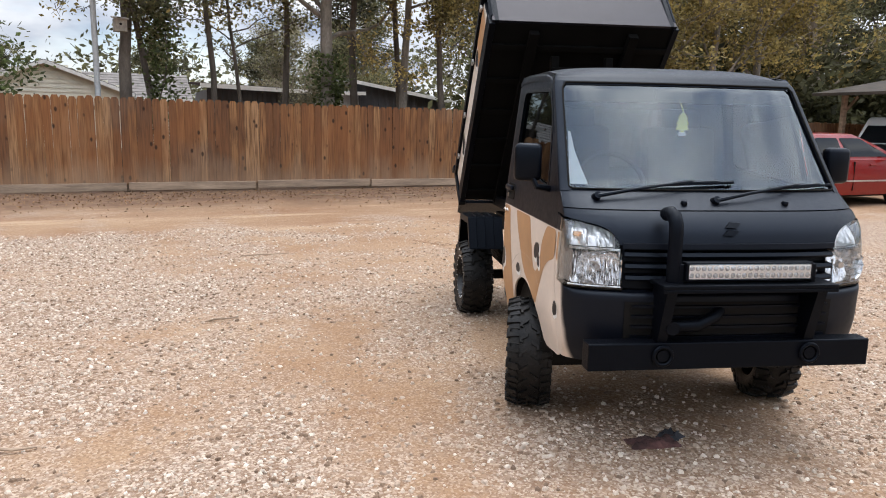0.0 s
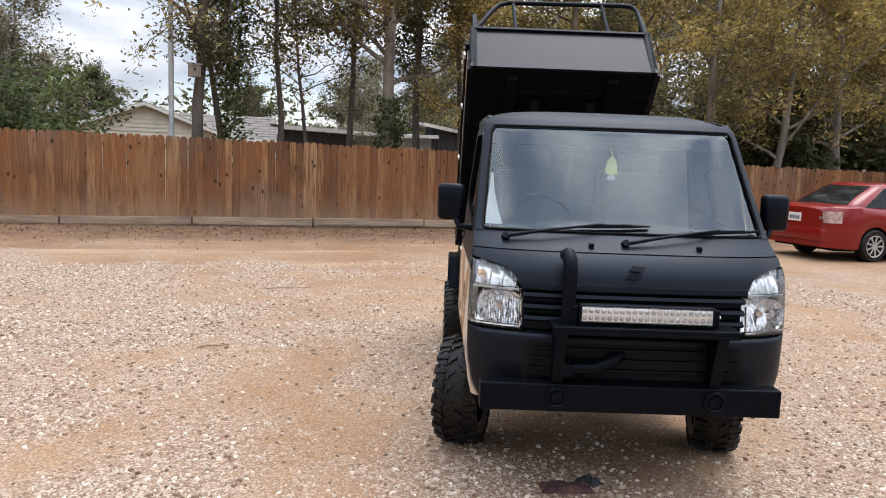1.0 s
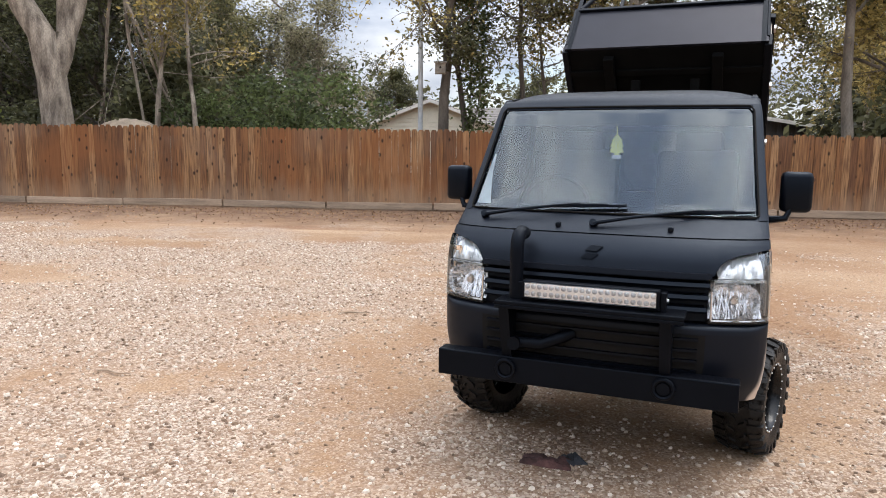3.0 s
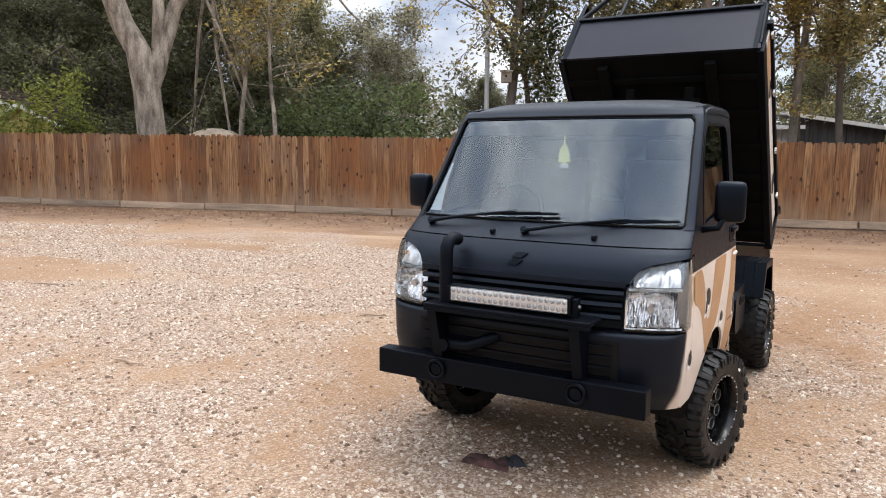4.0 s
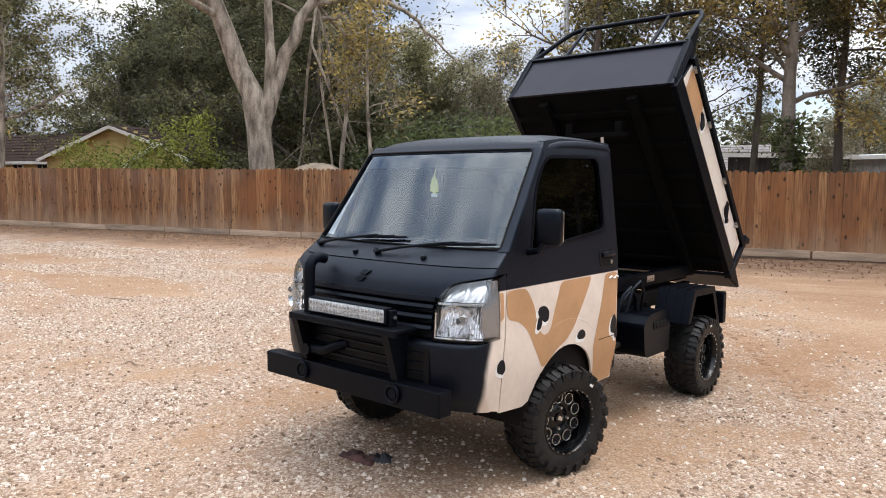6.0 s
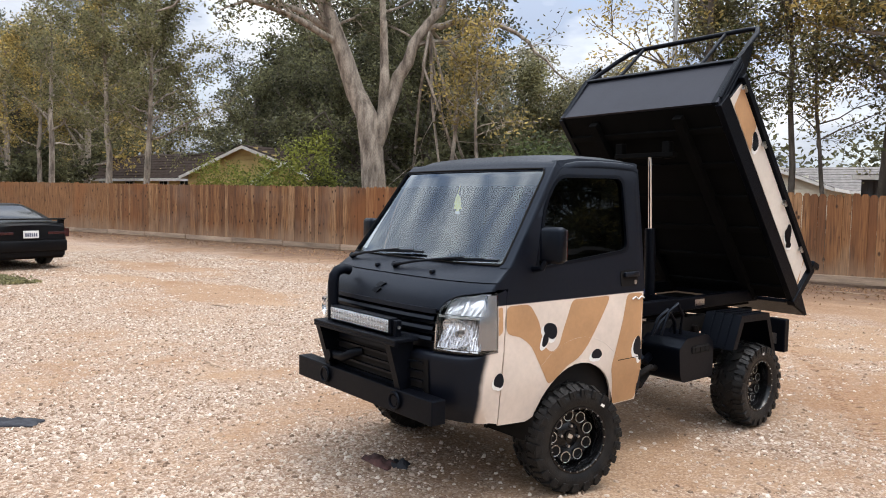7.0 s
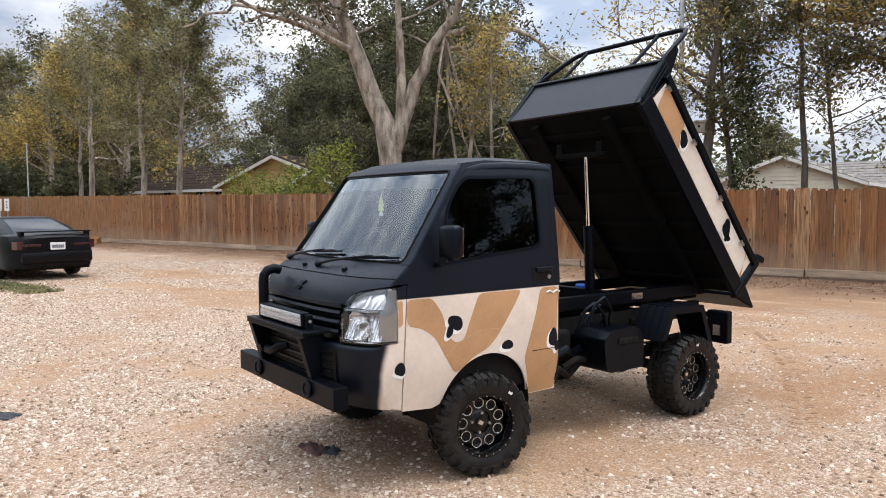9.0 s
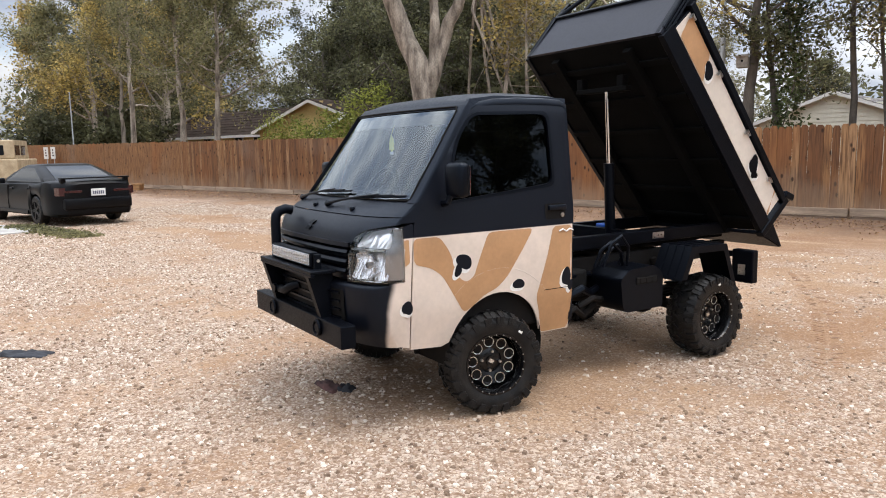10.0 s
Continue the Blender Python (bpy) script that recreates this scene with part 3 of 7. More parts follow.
# height, nose at the middle, nose at the flank, half width
NOSE = np.array([
    (0.455, 0.74, 0.60, 0.682), (0.53, 0.785, 0.645, 0.702), (0.62, 0.80, 0.66, 0.712), (0.80, 0.805, 0.665, 0.714),
    (0.985, 0.79, 0.655, 0.711), (1.065, 0.765, 0.635, 0.708), (1.135, 0.70, 0.575, 0.702), (1.205, 0.575, 0.475, 0.692),
    (1.45, 0.385, 0.30, 0.665), (1.715, 0.182, 0.118, 0.637), (1.752, 0.13, 0.07, 0.618)])


def nose_at(z, k):
    """Column k of the nose at height z, with the bends rounded."""
    zs = (z - 0.022, z, z + 0.022)
    return float(np.interp(zs, NOSE[:, 0], NOSE[:, k]).dot((0.3, 0.4, 0.3)))


def nose(s, z, out=0.0):
    xc, xe, ye = (nose_at(z, k) for k in (1, 2, 3))
    a = min(1.0, abs(s))
    bow = 1 - a ** (3.4 if z < 1.14 else max(2.2, 3.4 - 12 * (z - 1.14)))
    turn = math.sqrt(max(0.0, 1 - a ** 9))
    return Vector((xe - 0.012 + (xc - xe + 0.012) * (0.74 * bow + 0.26 * turn) + out, ye * s + out * 0.6 * s, z))


def flank_y(z):
    zs = (z - 0.04, z - 0.02, z, z + 0.02, z + 0.04)
    return float(np.mean(np.interp(zs, (0.38, 0.46, 0.62, 0.95, 1.205, 1.45, 1.71, 1.775), (0.668, 0.686, 0.714, 0.712, 0.692, 0.665, 0.637, 0.604))))


def flank(side, out=0.0):
    def place(x, z, depth=0.0):
        return Vector((x, side * (flank_y(z) + out - depth), z))
    return place


CORNER = [w * v for v in (0.955, 0.975, 0.986, 0.993, 0.9975) for w in (-1, 1)]


def front_patch(s0, s1, zlo, zhi, out=0.0, ns=24, nz=8, skirt=(-0.02, 0, 0)):
    bm = bmesh.new()
    rows = []
    for j in range(nz + 1):
        row = []
        for s in sorted({round(s0 + (s1 - s0) * i / ns, 4) for i in range(ns + 1)} | {v for v in CORNER if s0 < v < s1}):
            a, b = zlo(s), zhi(s)
            row.append(nose(s, a + (b - a) * j / nz, out))
        rows.append(row)
    grid_faces(bm, rows, skirt)
    return bm


def const(v):
    return lambda s: v


def lamp_top(s):
    return float(np.interp(abs(s), (0.675, 0.69, 0.71, 0.75, 0.82, 1.0), (0.90, 0.965, 1.008, 1.044, 1.066, 1.092)))


def hood_low(s):
    return 0.992 if abs(s) < 0.69 else lamp_top(s) + 0.008


# nose panels
part("hood_panel", front_patch(-1.0, 1.0, hood_low, const(1.133), 0.0, 60, 12), BLACK_PAINT, truck, smooth=True)
part("cowl", front_patch(-1.0, 1.0, const(1.138), const(1.214), -0.002, 40, 6), BLACK_PAINT, truck, smooth=True)
# black seal round the windscreen
bm = bmesh.new()
seal = [nose(v, 1.216, 0.004) for v in np.linspace(-0.92, 0.92, 25)] + [nose(0.945, z, 0.004) for z in np.linspace(1.225, 1.685, 13)] + [nose(v, 1.708, 0.004) for v in np.linspace(0.92, -0.92, 25)] + [nose(-0.945, z, 0.004) for z in np.linspace(1.685, 1.225, 13)]
tube(bm, seal + seal[:1], 0.0045, 6, False)
part("windscreen_seal", bm, UNDER_BLACK, truck, smooth=True)
for sg in (-1, 1):
    lo, hi = sorted((sg * 0.942, sg * 1.0))
    part("windscreen_pillar", front_patch(lo, hi, const(1.205), const(1.712), 0.002, 5, 14), BLACK_PAINT, truck, smooth=True)
part("windscreen", front_patch(-0.95, 0.95, const(1.214), const(1.612), -0.008, 30, 14, None), SCREEN, truck, "tinted windscreen reflecting the sky", smooth=True)
part("shade_band", front_patch(-0.95, 0.95, const(1.612), const(1.712), -0.008, 30, 4, None), SHADE_BAND, truck, "dark shade band along the windscreen top", smooth=True)
bm = bmesh.new()
lip = [(0.455 + 0.32 * k / 13, 0.006 + 0.012 * k / 13) for k in range(14)] + [(0.784, 0.014), (0.790, 0.006), (0.794, -0.006), (0.796, -0.03)]
bs = sorted({round(-1 + k / 20, 4) for k in range(41)} | set(CORNER))
grid_faces(bm, [[nose(v, z, o if abs(v) < 0.9 else o * (1 - abs(v)) / 0.1) for v in bs] for z, o in lip], (-0.02, 0, 0))
part("bumper_skin", bm, BLACK_PLASTIC, truck, smooth=True, angle=60)
part("grille_back", front_patch(-0.69, 0.69, const(0.803), const(0.99), -0.03, 30, 3), BLACK_PLASTIC, truck, smooth=True)

# roof
bm = bmesh.new()
rs = sorted({-1 + k / 12 for k in range(25)} | set(CORNER))
rows = [[nose(v, z, 0.0) for v in rs] for z in (1.706, 1.718, 1.732, 1.745)]
for x, zc in ((0.105, 1.766), (0.04, 1.784), (-0.08, 1.800), (-0.25, 1.809), (-0.45, 1.809), (-0.58, 1.803), (-0.625, 1.782)):
    row = []
    for s in rs:
        xx = x if x < 0.04 else x - (0.06 if x > 0.1 else 0.03) * abs(s) ** 2.6
        row.append((xx, 0.630 * (abs(s) ** 0.9) * (1 if s > 0 else -1), zc - 0.042 * abs(s) ** 6 - 0.008 * s * s))
    rows.append(row)
grid_faces(bm, rows, (0, 0, -0.03))
part("roof", bm, BLACK_PAINT, truck, "matt black cab roof", smooth=True, angle=80)
# back wall of the cab
bm = bmesh.new()
outline = rounded([(-0.69, 0.42), (0.69, 0.42), (0.70, 1.1), (0.625, 1.76), (-0.625, 1.76), (-0.70, 1.1)], 0.05)
flat_shape(bm, outline, lambda a, b, d=0.0: Vector((-0.625 + d, a, b)), 0.0, [rounded([(-0.48, 1.25), (0.48, 1.25), (0.45, 1.6), (-0.45, 1.6)], 0.05)], 0.03)
part("cab_back", bm, BLACK_PAINT, truck)
bm = bmesh.new()
flat_shape(bm, rounded([(-0.48, 1.25), (0.48, 1.25), (0.45, 1.6), (-0.45, 1.6)], 0.05), lambda a, b: Vector((-0.615, a, b)))
part("rear_window", bm, TINT, truck)

# flanks
def front_edge(z):
    return nose_at(z, 2) - 0.012


ARCH = [(-0.05 + 0.325 * math.cos(a), 0.352 + 0.325 * math.sin(a)) for a in np.linspace(math.radians(186), math.radians(6), 22)]
WINDOW = rounded([(0.268, 1.203), (-0.470, 1.275), (-0.458, 1.674), (0.072, 1.662), (0.180, 1.525)], [0.03, 0.05, 0.06, 0.06, 0.08])
DOOR_FRONT = [(0.513, 0.43), (0.511, 0.80), (0.490, 1.09), (0.440, 1.19), (0.275, 1.43), (0.075, 1.692)]
DOOR_BACK = [(-0.02, 1.738), (-0.57, 1.742), (-0.607, 1.70), (-0.612, 1.04), (-0.606, 0.385), (-0.40, 0.385)]
for sg in (-1, 1):
    bm = bmesh.new()
    outline = [(0.32, 0.415)] + DOOR_FRONT + DOOR_BACK + [p for p in ARCH if p[1] > 0.40]
    flat_shape(bm, outline, flank(sg), 0.036, [WINDOW], 0.010)
    door = part("door", bm, CREAM, truck, "camouflage painted door with matt black upper half", smooth=True, angle=35)
    door["side"] = sg
    bm = bmesh.new()
    flat_shape(bm, WINDOW, flank(sg, -0.014), 0.08)
    part("door_glass", bm, TINT, door, "dark tinted door glass", smooth=True)
    bm = bmesh.new()
    o, i = rounded([(0.288, 1.187), (-0.489, 1.258), (-0.476, 1.692), (0.078, 1.679), (0.197, 1.530)], [0.03, 0.05, 0.06, 0.06, 0.08]), WINDOW
    flat_shape(bm, o, flank(sg, 0.003), 0.0, [i], 0.012)
    part("window_seal", bm, BLACK_PLASTIC, door)
    # front corner panel and the strips that close the pillar and the back edge
    bm = bmesh.new()
    fr = [(front_edge(z) + 0.002, z) for z in np.linspace(0.46, 0.80, 8)] + [(0.556, z) for z in np.linspace(0.803, 1.085, 6)] + [(0.50, 1.10)]
    flat_shape(bm, fr + [(0.493, 1.09), (0.519, 0.80), (0.521, 0.44)], flank(sg), 0.05, (), 0.03)
    part("front_corner", bm, CREAM, truck, "cream corner panel with black overspray", smooth=True, angle=35)
    bm = bmesh.new()
    fr = [(front_edge(z) + 0.004, z) for z in np.linspace(1.105, 1.752, 14)]
    flat_shape(bm, fr + [(-0.02, 1.748), (0.067, 1.700), (0.262, 1.428), (0.427, 1.198), (0.480, 1.105)], flank(sg), 0.0, (), 0.03)
    part("pillar_flank", bm, BLACK_PAINT, truck, smooth=True)
    bm = bmesh.new()
    flat_shape(bm, [(-0.612, 1.772), (-0.627, 1.755), (-0.627, 0.42), (-0.612, 0.40)], flank(sg, -0.004), 0.1, (), 0.03)
    part("rear_pillar", bm, BLACK_PAINT, truck)
    bm = bmesh.new()
    flat_shape(bm, [(0.06, 1.752), (-0.02, 1.744), (-0.57, 1.748), (-0.612, 1.71), (-0.627, 1.766), (-0.5, 1.772), (-0.1, 1.772)], flank(sg, 0.002), 0.0, (), 0.02)
    part("roof_gutter", bm, BLACK_PAINT, truck)
# ---- camouflage paint ----
def camo_material():
    m = material("cream paint under black overspray", (0.68, 0.57, 0.48), 0.45, vary=0.05, scale=4, spec=0.24, tint=(0.8, 0.9, 1.0))
    n, l = m.node_tree.nodes, m.node_tree.links
    p = n["Principled BSDF"]
    base = p.inputs["Base Color"].links[0].from_socket
    tc, xyz = n.new("ShaderNodeTexCoord"), n.new("ShaderNodeSeparateXYZ")
    l.new(tc.outputs["Object"], xyz.inputs["Vector"])
    wob = n.new("ShaderNodeTexNoise")
    wob.inputs["Scale"].default_value = 9
    l.new(tc.outputs["Object"], wob.inputs["Vector"])

    def maths(op, a, b):
        q = n.new("ShaderNodeMath")
        q.operation = op
        for k, v in enumerate((a, b)):
            if isinstance(v, float):
                q.inputs[k].default_value = v
            else:
                l.new(v, q.inputs[k])
        return q.outputs["Value"]

    def step(v, a, b):
        r = n.new("ShaderNodeMapRange")
        r.interpolation_type = "SMOOTHSTEP"
        r.inputs["From Min"].default_value, r.inputs["From Max"].default_value = a, b
        l.new(v, r.inputs["Value"])
        return r.outputs["Result"]

    top = step(xyz.outputs["Z"], 1.024, 1.030)
    wide = n.new("ShaderNodeMath")
    wide.operation = "ABSOLUTE"
    l.new(xyz.outputs["Y"], wide.inputs[0])
    slant = maths("ADD", maths("ADD", maths("SUBTRACT", xyz.outputs["X"], wide.outputs["Value"]), maths("MULTIPLY", xyz.outputs["Z"], 0.22)), maths("MULTIPLY", wob.outputs["Fac"], 0.03))
    nose_black = maths("MULTIPLY", step(slant, 0.075, 0.125), step(maths("SUBTRACT", 1.0, xyz.outputs["Z"]), 0.19, 0.20))
    mask = maths("MAXIMUM", top, nose_black)
    mx = n.new("ShaderNodeMixRGB")
    mx.inputs["Color2"].default_value = (0.0034, 0.0044, 0.0085, 1)
    l.new(mask, mx.inputs["Fac"])
    l.new(base, mx.inputs["Color1"])
    l.new(mx.outputs["Color"], p.inputs["Base Color"])
    return m


CAMO = camo_material()
for ob in truck.children:
    if ob.name.split(".")[0] in ("door", "front_corner", "bumper_skin"):
        ob.data.materials[0] = CAMO
STRIPE_V = [(0.50, 1.022), (0.336, 1.022), (0.272, 0.93), (0.232, 0.80), (0.175, 0.758), (0.120, 0.785), (0.088, 0.87), (0.016, 1.022), (-0.306, 1.022), (-0.222, 0.905), (-0.115, 0.766), (-0.04, 0.705), (0.06, 0.672), (0.125, 0.625), (0.190, 0.590), (0.245, 0.68), (0.325, 0.81), (0.40, 0.862), (0.50, 0.886)]
STRIPE_B = [(-0.455, 1.022), (-0.603, 1.022), (-0.603, 0.56), (-0.601, 0.39), (-0.388, 0.39), (-0.380, 0.43), (-0.352, 0.53), (-0.322, 0.62), (-0.36, 0.72), (-0.41, 0.86)]
for door in [o for o in truck.children if o.name.startswith("door")]:
    sg = door["side"]
    for shape in (STRIPE_V, STRIPE_B):
        bm = bmesh.new()
        flat_shape(bm, rounded(shape, 0.035), flank(sg, 0.0010), 0.036)
        part("ochre_stripe", bm, OCHRE, door, smooth=True)
    spots = ((0.185, 0.875, 0.05, 0.042, 0.3, 1), (0.225, 0.83, 0.024, 0.034, 0.5, 2), (-0.19, 0.71, 0.04, 0.03, 0, 3), (-0.555, 0.715, 0.032, 0.062, 0.15, 4), (-0.585, 0.66, 0.02, 0.03, 0, 5))
    for x, z, a, b, tilt, seed in spots:
        bm = bmesh.new()
        flat_shape(bm, blob(x + 0.012, z - 0.013, a * 1.12, b * 1.12, tilt, 0.12, 18, seed), flank(sg, 0.0018))
        part("white_edge", bm, WHITE_PAINT, door)
        bm = bmesh.new()
        flat_shape(bm, blob(x, z, a, b, tilt, 0.12, 18, seed), flank(sg, 0.0026))
        part("black_spot", bm, BLACK_PAINT, door)
    bm = bmesh.new()
    tube(bm, [flank(sg, 0.004)(x, z) for x, z in ((-0.61, 0.99), (-0.585, 1.0), (-0.555, 0.985), (-0.53, 1.0), (-0.50, 0.99))], 0.005, 6)
    part("white_edge", bm, WHITE_PAINT, door)
    # pressed crease over the wheel, its highlight drawn as a cream line, and the seam towards the back
    bm = bmesh.new()
    tube(bm, [flank(sg, -0.002)(-0.05 + 0.44 * math.cos(a), 0.375 + 0.44 * math.sin(a)) for a in np.linspace(math.radians(140), math.radians(42), 16)], 0.0032, 6)
    part("arch_crease", bm, CREAM, door, smooth=True)
    bm = bmesh.new()
    span_box(bm, (-0.605, sg * 0.704 - 0.008, 0.648), (-0.385, sg * 0.704 + 0.0115, 0.652))
    part("seam", bm, UNDER_BLACK, door)
    # handle in a recess
    bm = bmesh.new()
    flat_shape(bm, rounded([(-0.40, 1.065), (-0.555, 1.065), (-0.555, 1.155), (-0.40, 1.155)], 0.02), flank(sg, 0.003), 0.0, (), 0.02)
    hs = part("handle_recess", bm, UNDER_BLACK, door)
    bm = bmesh.new()
    box(bm, (-0.485, sg * (flank_y(1.13) + 0.014), 1.132), (0.135, 0.022, 0.03), None, 0.008)
    part("handle", bm, BLACK_PAINT, hs, "matt black pull handle", smooth=True)
    bm = bmesh.new()
    tube(bm, [(-0.53, sg * (flank_y(1.085) - 0.005), 1.085), (-0.53, sg * (flank_y(1.085) + 0.008), 1.085)], 0.013, 12)
    part("lock", bm, SILVER, hs)
for sg in (-1, 1):
    fc = [o for o in truck.children if o.name.startswith("front_corner")][0 if sg < 0 else 1]
    bm = bmesh.new()
    flat_shape(bm, blob(0.553, 0.652, 0.034, 0.042, 0.2, 0.15, 16, 8), flank(sg, 0.0018))
    part("white_edge", bm, WHITE_PAINT, fc)
    bm = bmesh.new()
    flat_shape(bm, blob(0.547, 0.665, 0.03, 0.04, 0.2, 0.15, 16, 8), flank(sg, 0.0026))
    part("black_spot", bm, BLACK_PAINT, fc)
    bm = bmesh.new()
    flat_shape(bm, rounded([(0.553, 1.02), (0.524, 1.02), (0.524, 0.90), (0.553, 0.88)], 0.01), flank(sg, 0.0010))
    part("ochre_stripe", bm, OCHRE, fc)

# headlights: a housing, chrome bowls, a clear lens that wraps the corner
def lamp_patch(s0, s1, zlo, zhi, out, ns=14, nz=8):
    return front_patch(s0, s1, zlo, zhi, out, ns, nz, None)


def soft_square(v):
    return math.copysign(abs(v) ** 0.72, v)


def at_lamp(sg, s, z, out):
    q = nose(s, z, out)
    return Vector((q.x, sg * min(q.y, flank_y(z) - 0.012), q.z))


lamp_rnd = random.Random(12)
for sg in (-1, 1):
    # floor of the housing leans back, with upright flutes that mirror the sky
    lamp = bmesh.new()
    rows = []
    for j in range(9):
        rows.append([at_lamp(sg, 0.69 + 0.29 * i / 40, 0.815 + (min(0.968, lamp_top(0.69 + 0.29 * i / 40) - 0.008) - 0.815) * j / 8, -0.022 - 0.052 * j / 8 - 0.003 * (i % 2) - lamp_rnd.uniform(0, 0.004)) for i in range(41)])
    grid_faces(lamp, rows, (-0.01, 0, 0))
    head = part("headlight", lamp, LAMP_SILVER, truck, "clear headlight with bright chrome reflector")
    c = nose(0.822, 0.890, -0.012)
    bm = bmesh.new()
    ring = []
    for k in range(7):
        f = k / 6
        ring.append([(c.x - 0.066 * (1 - f * f) - lamp_rnd.uniform(0, 0.013) - 0.003 * (q % 2), sg * (c.y + 0.098 * (0.2 + 0.8 * f) * soft_square(math.cos(a))), c.z + 0.074 * (0.2 + 0.8 * f) * soft_square(math.sin(a))) for q, a in enumerate(np.linspace(0, 2 * math.pi, 31))])
    grid_faces(bm, ring)
    part("reflector_bowl", bm, LAMP_SILVER, head, "round fluted chrome bowl")
    bm = bmesh.new()
    tube(bm, [(c.x - 0.06, sg * c.y, c.z), (c.x - 0.02, sg * c.y, c.z)], [0.019, 0.014], 14)
    part("bulb_cap", bm, SILVER, head, smooth=True)
    # indicator chamber above
    bm = bmesh.new()
    rows = []
    for j in range(5):
        rows.append([at_lamp(sg, 0.735 + 0.245 * i / 16, 0.981 + max(0.004, lamp_top(0.735 + 0.245 * i / 16) - 0.990) * j / 4, -0.016 - 0.035 * j / 4 - lamp_rnd.uniform(0, 0.007)) for i in range(17)])
    grid_faces(bm, rows, (-0.02, 0, 0))
    part("indicator_reflector", bm, LAMP_SATIN, head, "chrome indicator reflector")
    bm = bmesh.new()
    grid_faces(bm, [[at_lamp(sg, 0.705 + 0.275 * i / 10, z, o) for i in range(11)] for z, o in ((0.966, -0.05), (0.968, -0.003), (0.978, -0.003), (0.980, -0.05))])
    part("lamp_ridge", bm, LAMP_SILVER, head, smooth=True)
    bm = bmesh.new()
    tube(bm, [at_lamp(sg, 0.692 + 0.29 * i / 12, 0.813, -0.003) for i in range(13)], 0.0055, 6)
    tube(bm, [at_lamp(sg, 0.694, z, -0.003) for z in np.linspace(0.813, 0.93, 6)], 0.005, 6)
    part("lamp_edge", bm, CHROME, head, "bright chrome lower edge", smooth=True)
    if sg < 0:
        bm = bmesh.new()
        box(bm, at_lamp(sg, 0.945, 1.030, -0.018), (0.03, 0.036, 0.022), None, 0.006)
        part("orange_bulb", bm, AMBER, head, "orange indicator bulb")
    bm = bmesh.new()
    grid_faces(bm, [[at_lamp(sg, 0.97, z, -0.03 - 0.02 * (z > 1.0)), Vector((0.60, sg * (flank_y(z) - 0.020), z)), Vector((0.556, sg * (flank_y(z) - 0.006), z))] for z in np.linspace(0.815, 1.078, 8)])
    part("lamp_side", bm, LAMP_DARK, head, "smoky grey lamp side", smooth=True)
    # clear lens that wraps round the corner
    bm = bmesh.new()
    ss = [0.686 + 0.27 * i / 12 for i in range(13)] + [0.975, 0.986, 0.993, 0.9975, 1.0]
    grid_faces(bm, [[nose(sg * v, 0.806 + (lamp_top(v) - 0.806) * j / 8, 0.004) for v in ss] for j in range(9)])
    back = []
    for j in range(9):
        z = 0.806 + (lamp_top(1.0) - 0.806) * j / 8
        back.append([nose(sg, z, 0.004), Vector((0.554, sg * (flank_y(z) + 0.003), z))])
    grid_faces(bm, back)
    bmesh.ops.remove_doubles(bm, verts=bm.verts, dist=0.0005)
    part("lens", bm, LENS, head, "clear plastic lens", smooth=True, angle=70)
    bm = bmesh.new()
    grid_faces(bm, [[nose(sg * (0.68 + 0.32 * i / 14), z, o) for i in range(15)] for z, o in ((0.799, -0.03), (0.800, 0.001), (0.807, 0.001), (0.808, -0.03))])
    part("lamp_gap", bm, UNDER_BLACK, head)

# grille bars between the lamps, and the intake under them
for z, w in ((0.955, 0.675), (0.905, 0.67), (0.855, 0.665)):
    bm = bmesh.new()
    rows = []
    for dz, o in ((-0.016, -0.028), (-0.014, 0.004), (-0.004, 0.012), (0.010, 0.004), (0.016, -0.028)):
        rows.append([nose(-w + 2 * w * i / 24, z + dz, o) for i in range(25)])
    grid_faces(bm, rows)
    part("grille_bar", bm, BLACK_PLASTIC, truck, smooth=True)
bm = bmesh.new()
rows = []
for dz, o in ((-0.012, -0.02), (-0.01, 0.010), (0.012, 0.012), (0.014, -0.02)):
    rows.append([nose(-0.685 + 1.37 * i / 24, 0.992 + dz, o) for i in range(25)])
grid_faces(bm, rows)
part("grille_trim", bm, BLACK_PAINT, truck, smooth=True)
bm = bmesh.new()
grid_faces(bm, [[nose(-0.66 + 1.32 * i / 24, z, 0.0215) for i in range(25)] for z in np.linspace(0.56, 0.755, 9)])
intake = part("lower_intake", bm, UNDER_BLACK, truck, "dark air intake", smooth=True)
for z in (0.60, 0.645, 0.69, 0.735):
    bm = bmesh.new()
    rows = []
    for dz, o in ((-0.007, 0.019), (-0.005, 0.034), (0.006, 0.034), (0.008, 0.019)):
        rows.append([nose(-0.62 + 1.24 * i / 24, z + dz, o) for i in range(25)])
    grid_faces(bm, rows)
    part("intake_bar", bm, BLACK_PLASTIC, intake, smooth=True)

# badge: a plain slanted double bar
bm = bmesh.new()
for dz, dy in ((0.016, 0.008), (-0.016, -0.008)):
    vs = [(dy - 0.036, -0.009), (dy - 0.012, 0.012), (dy + 0.036, 0.009), (dy + 0.012, -0.012)]
    lo = [bm.verts.new(nose(a / 0.69, 1.065 + dz + b, 0.001)) for a, b in vs]
    hi = [bm.verts.new(nose(a / 0.69, 1.065 + dz + b, 0.010)) for a, b in vs]
    bm.faces.new(hi)
    for i in range(4):
        bm.faces.new((lo[i], lo[(i + 1) % 4], hi[(i + 1) % 4], hi[i]))
part("badge", bm, BLACK_METAL, truck, "matt black badge")

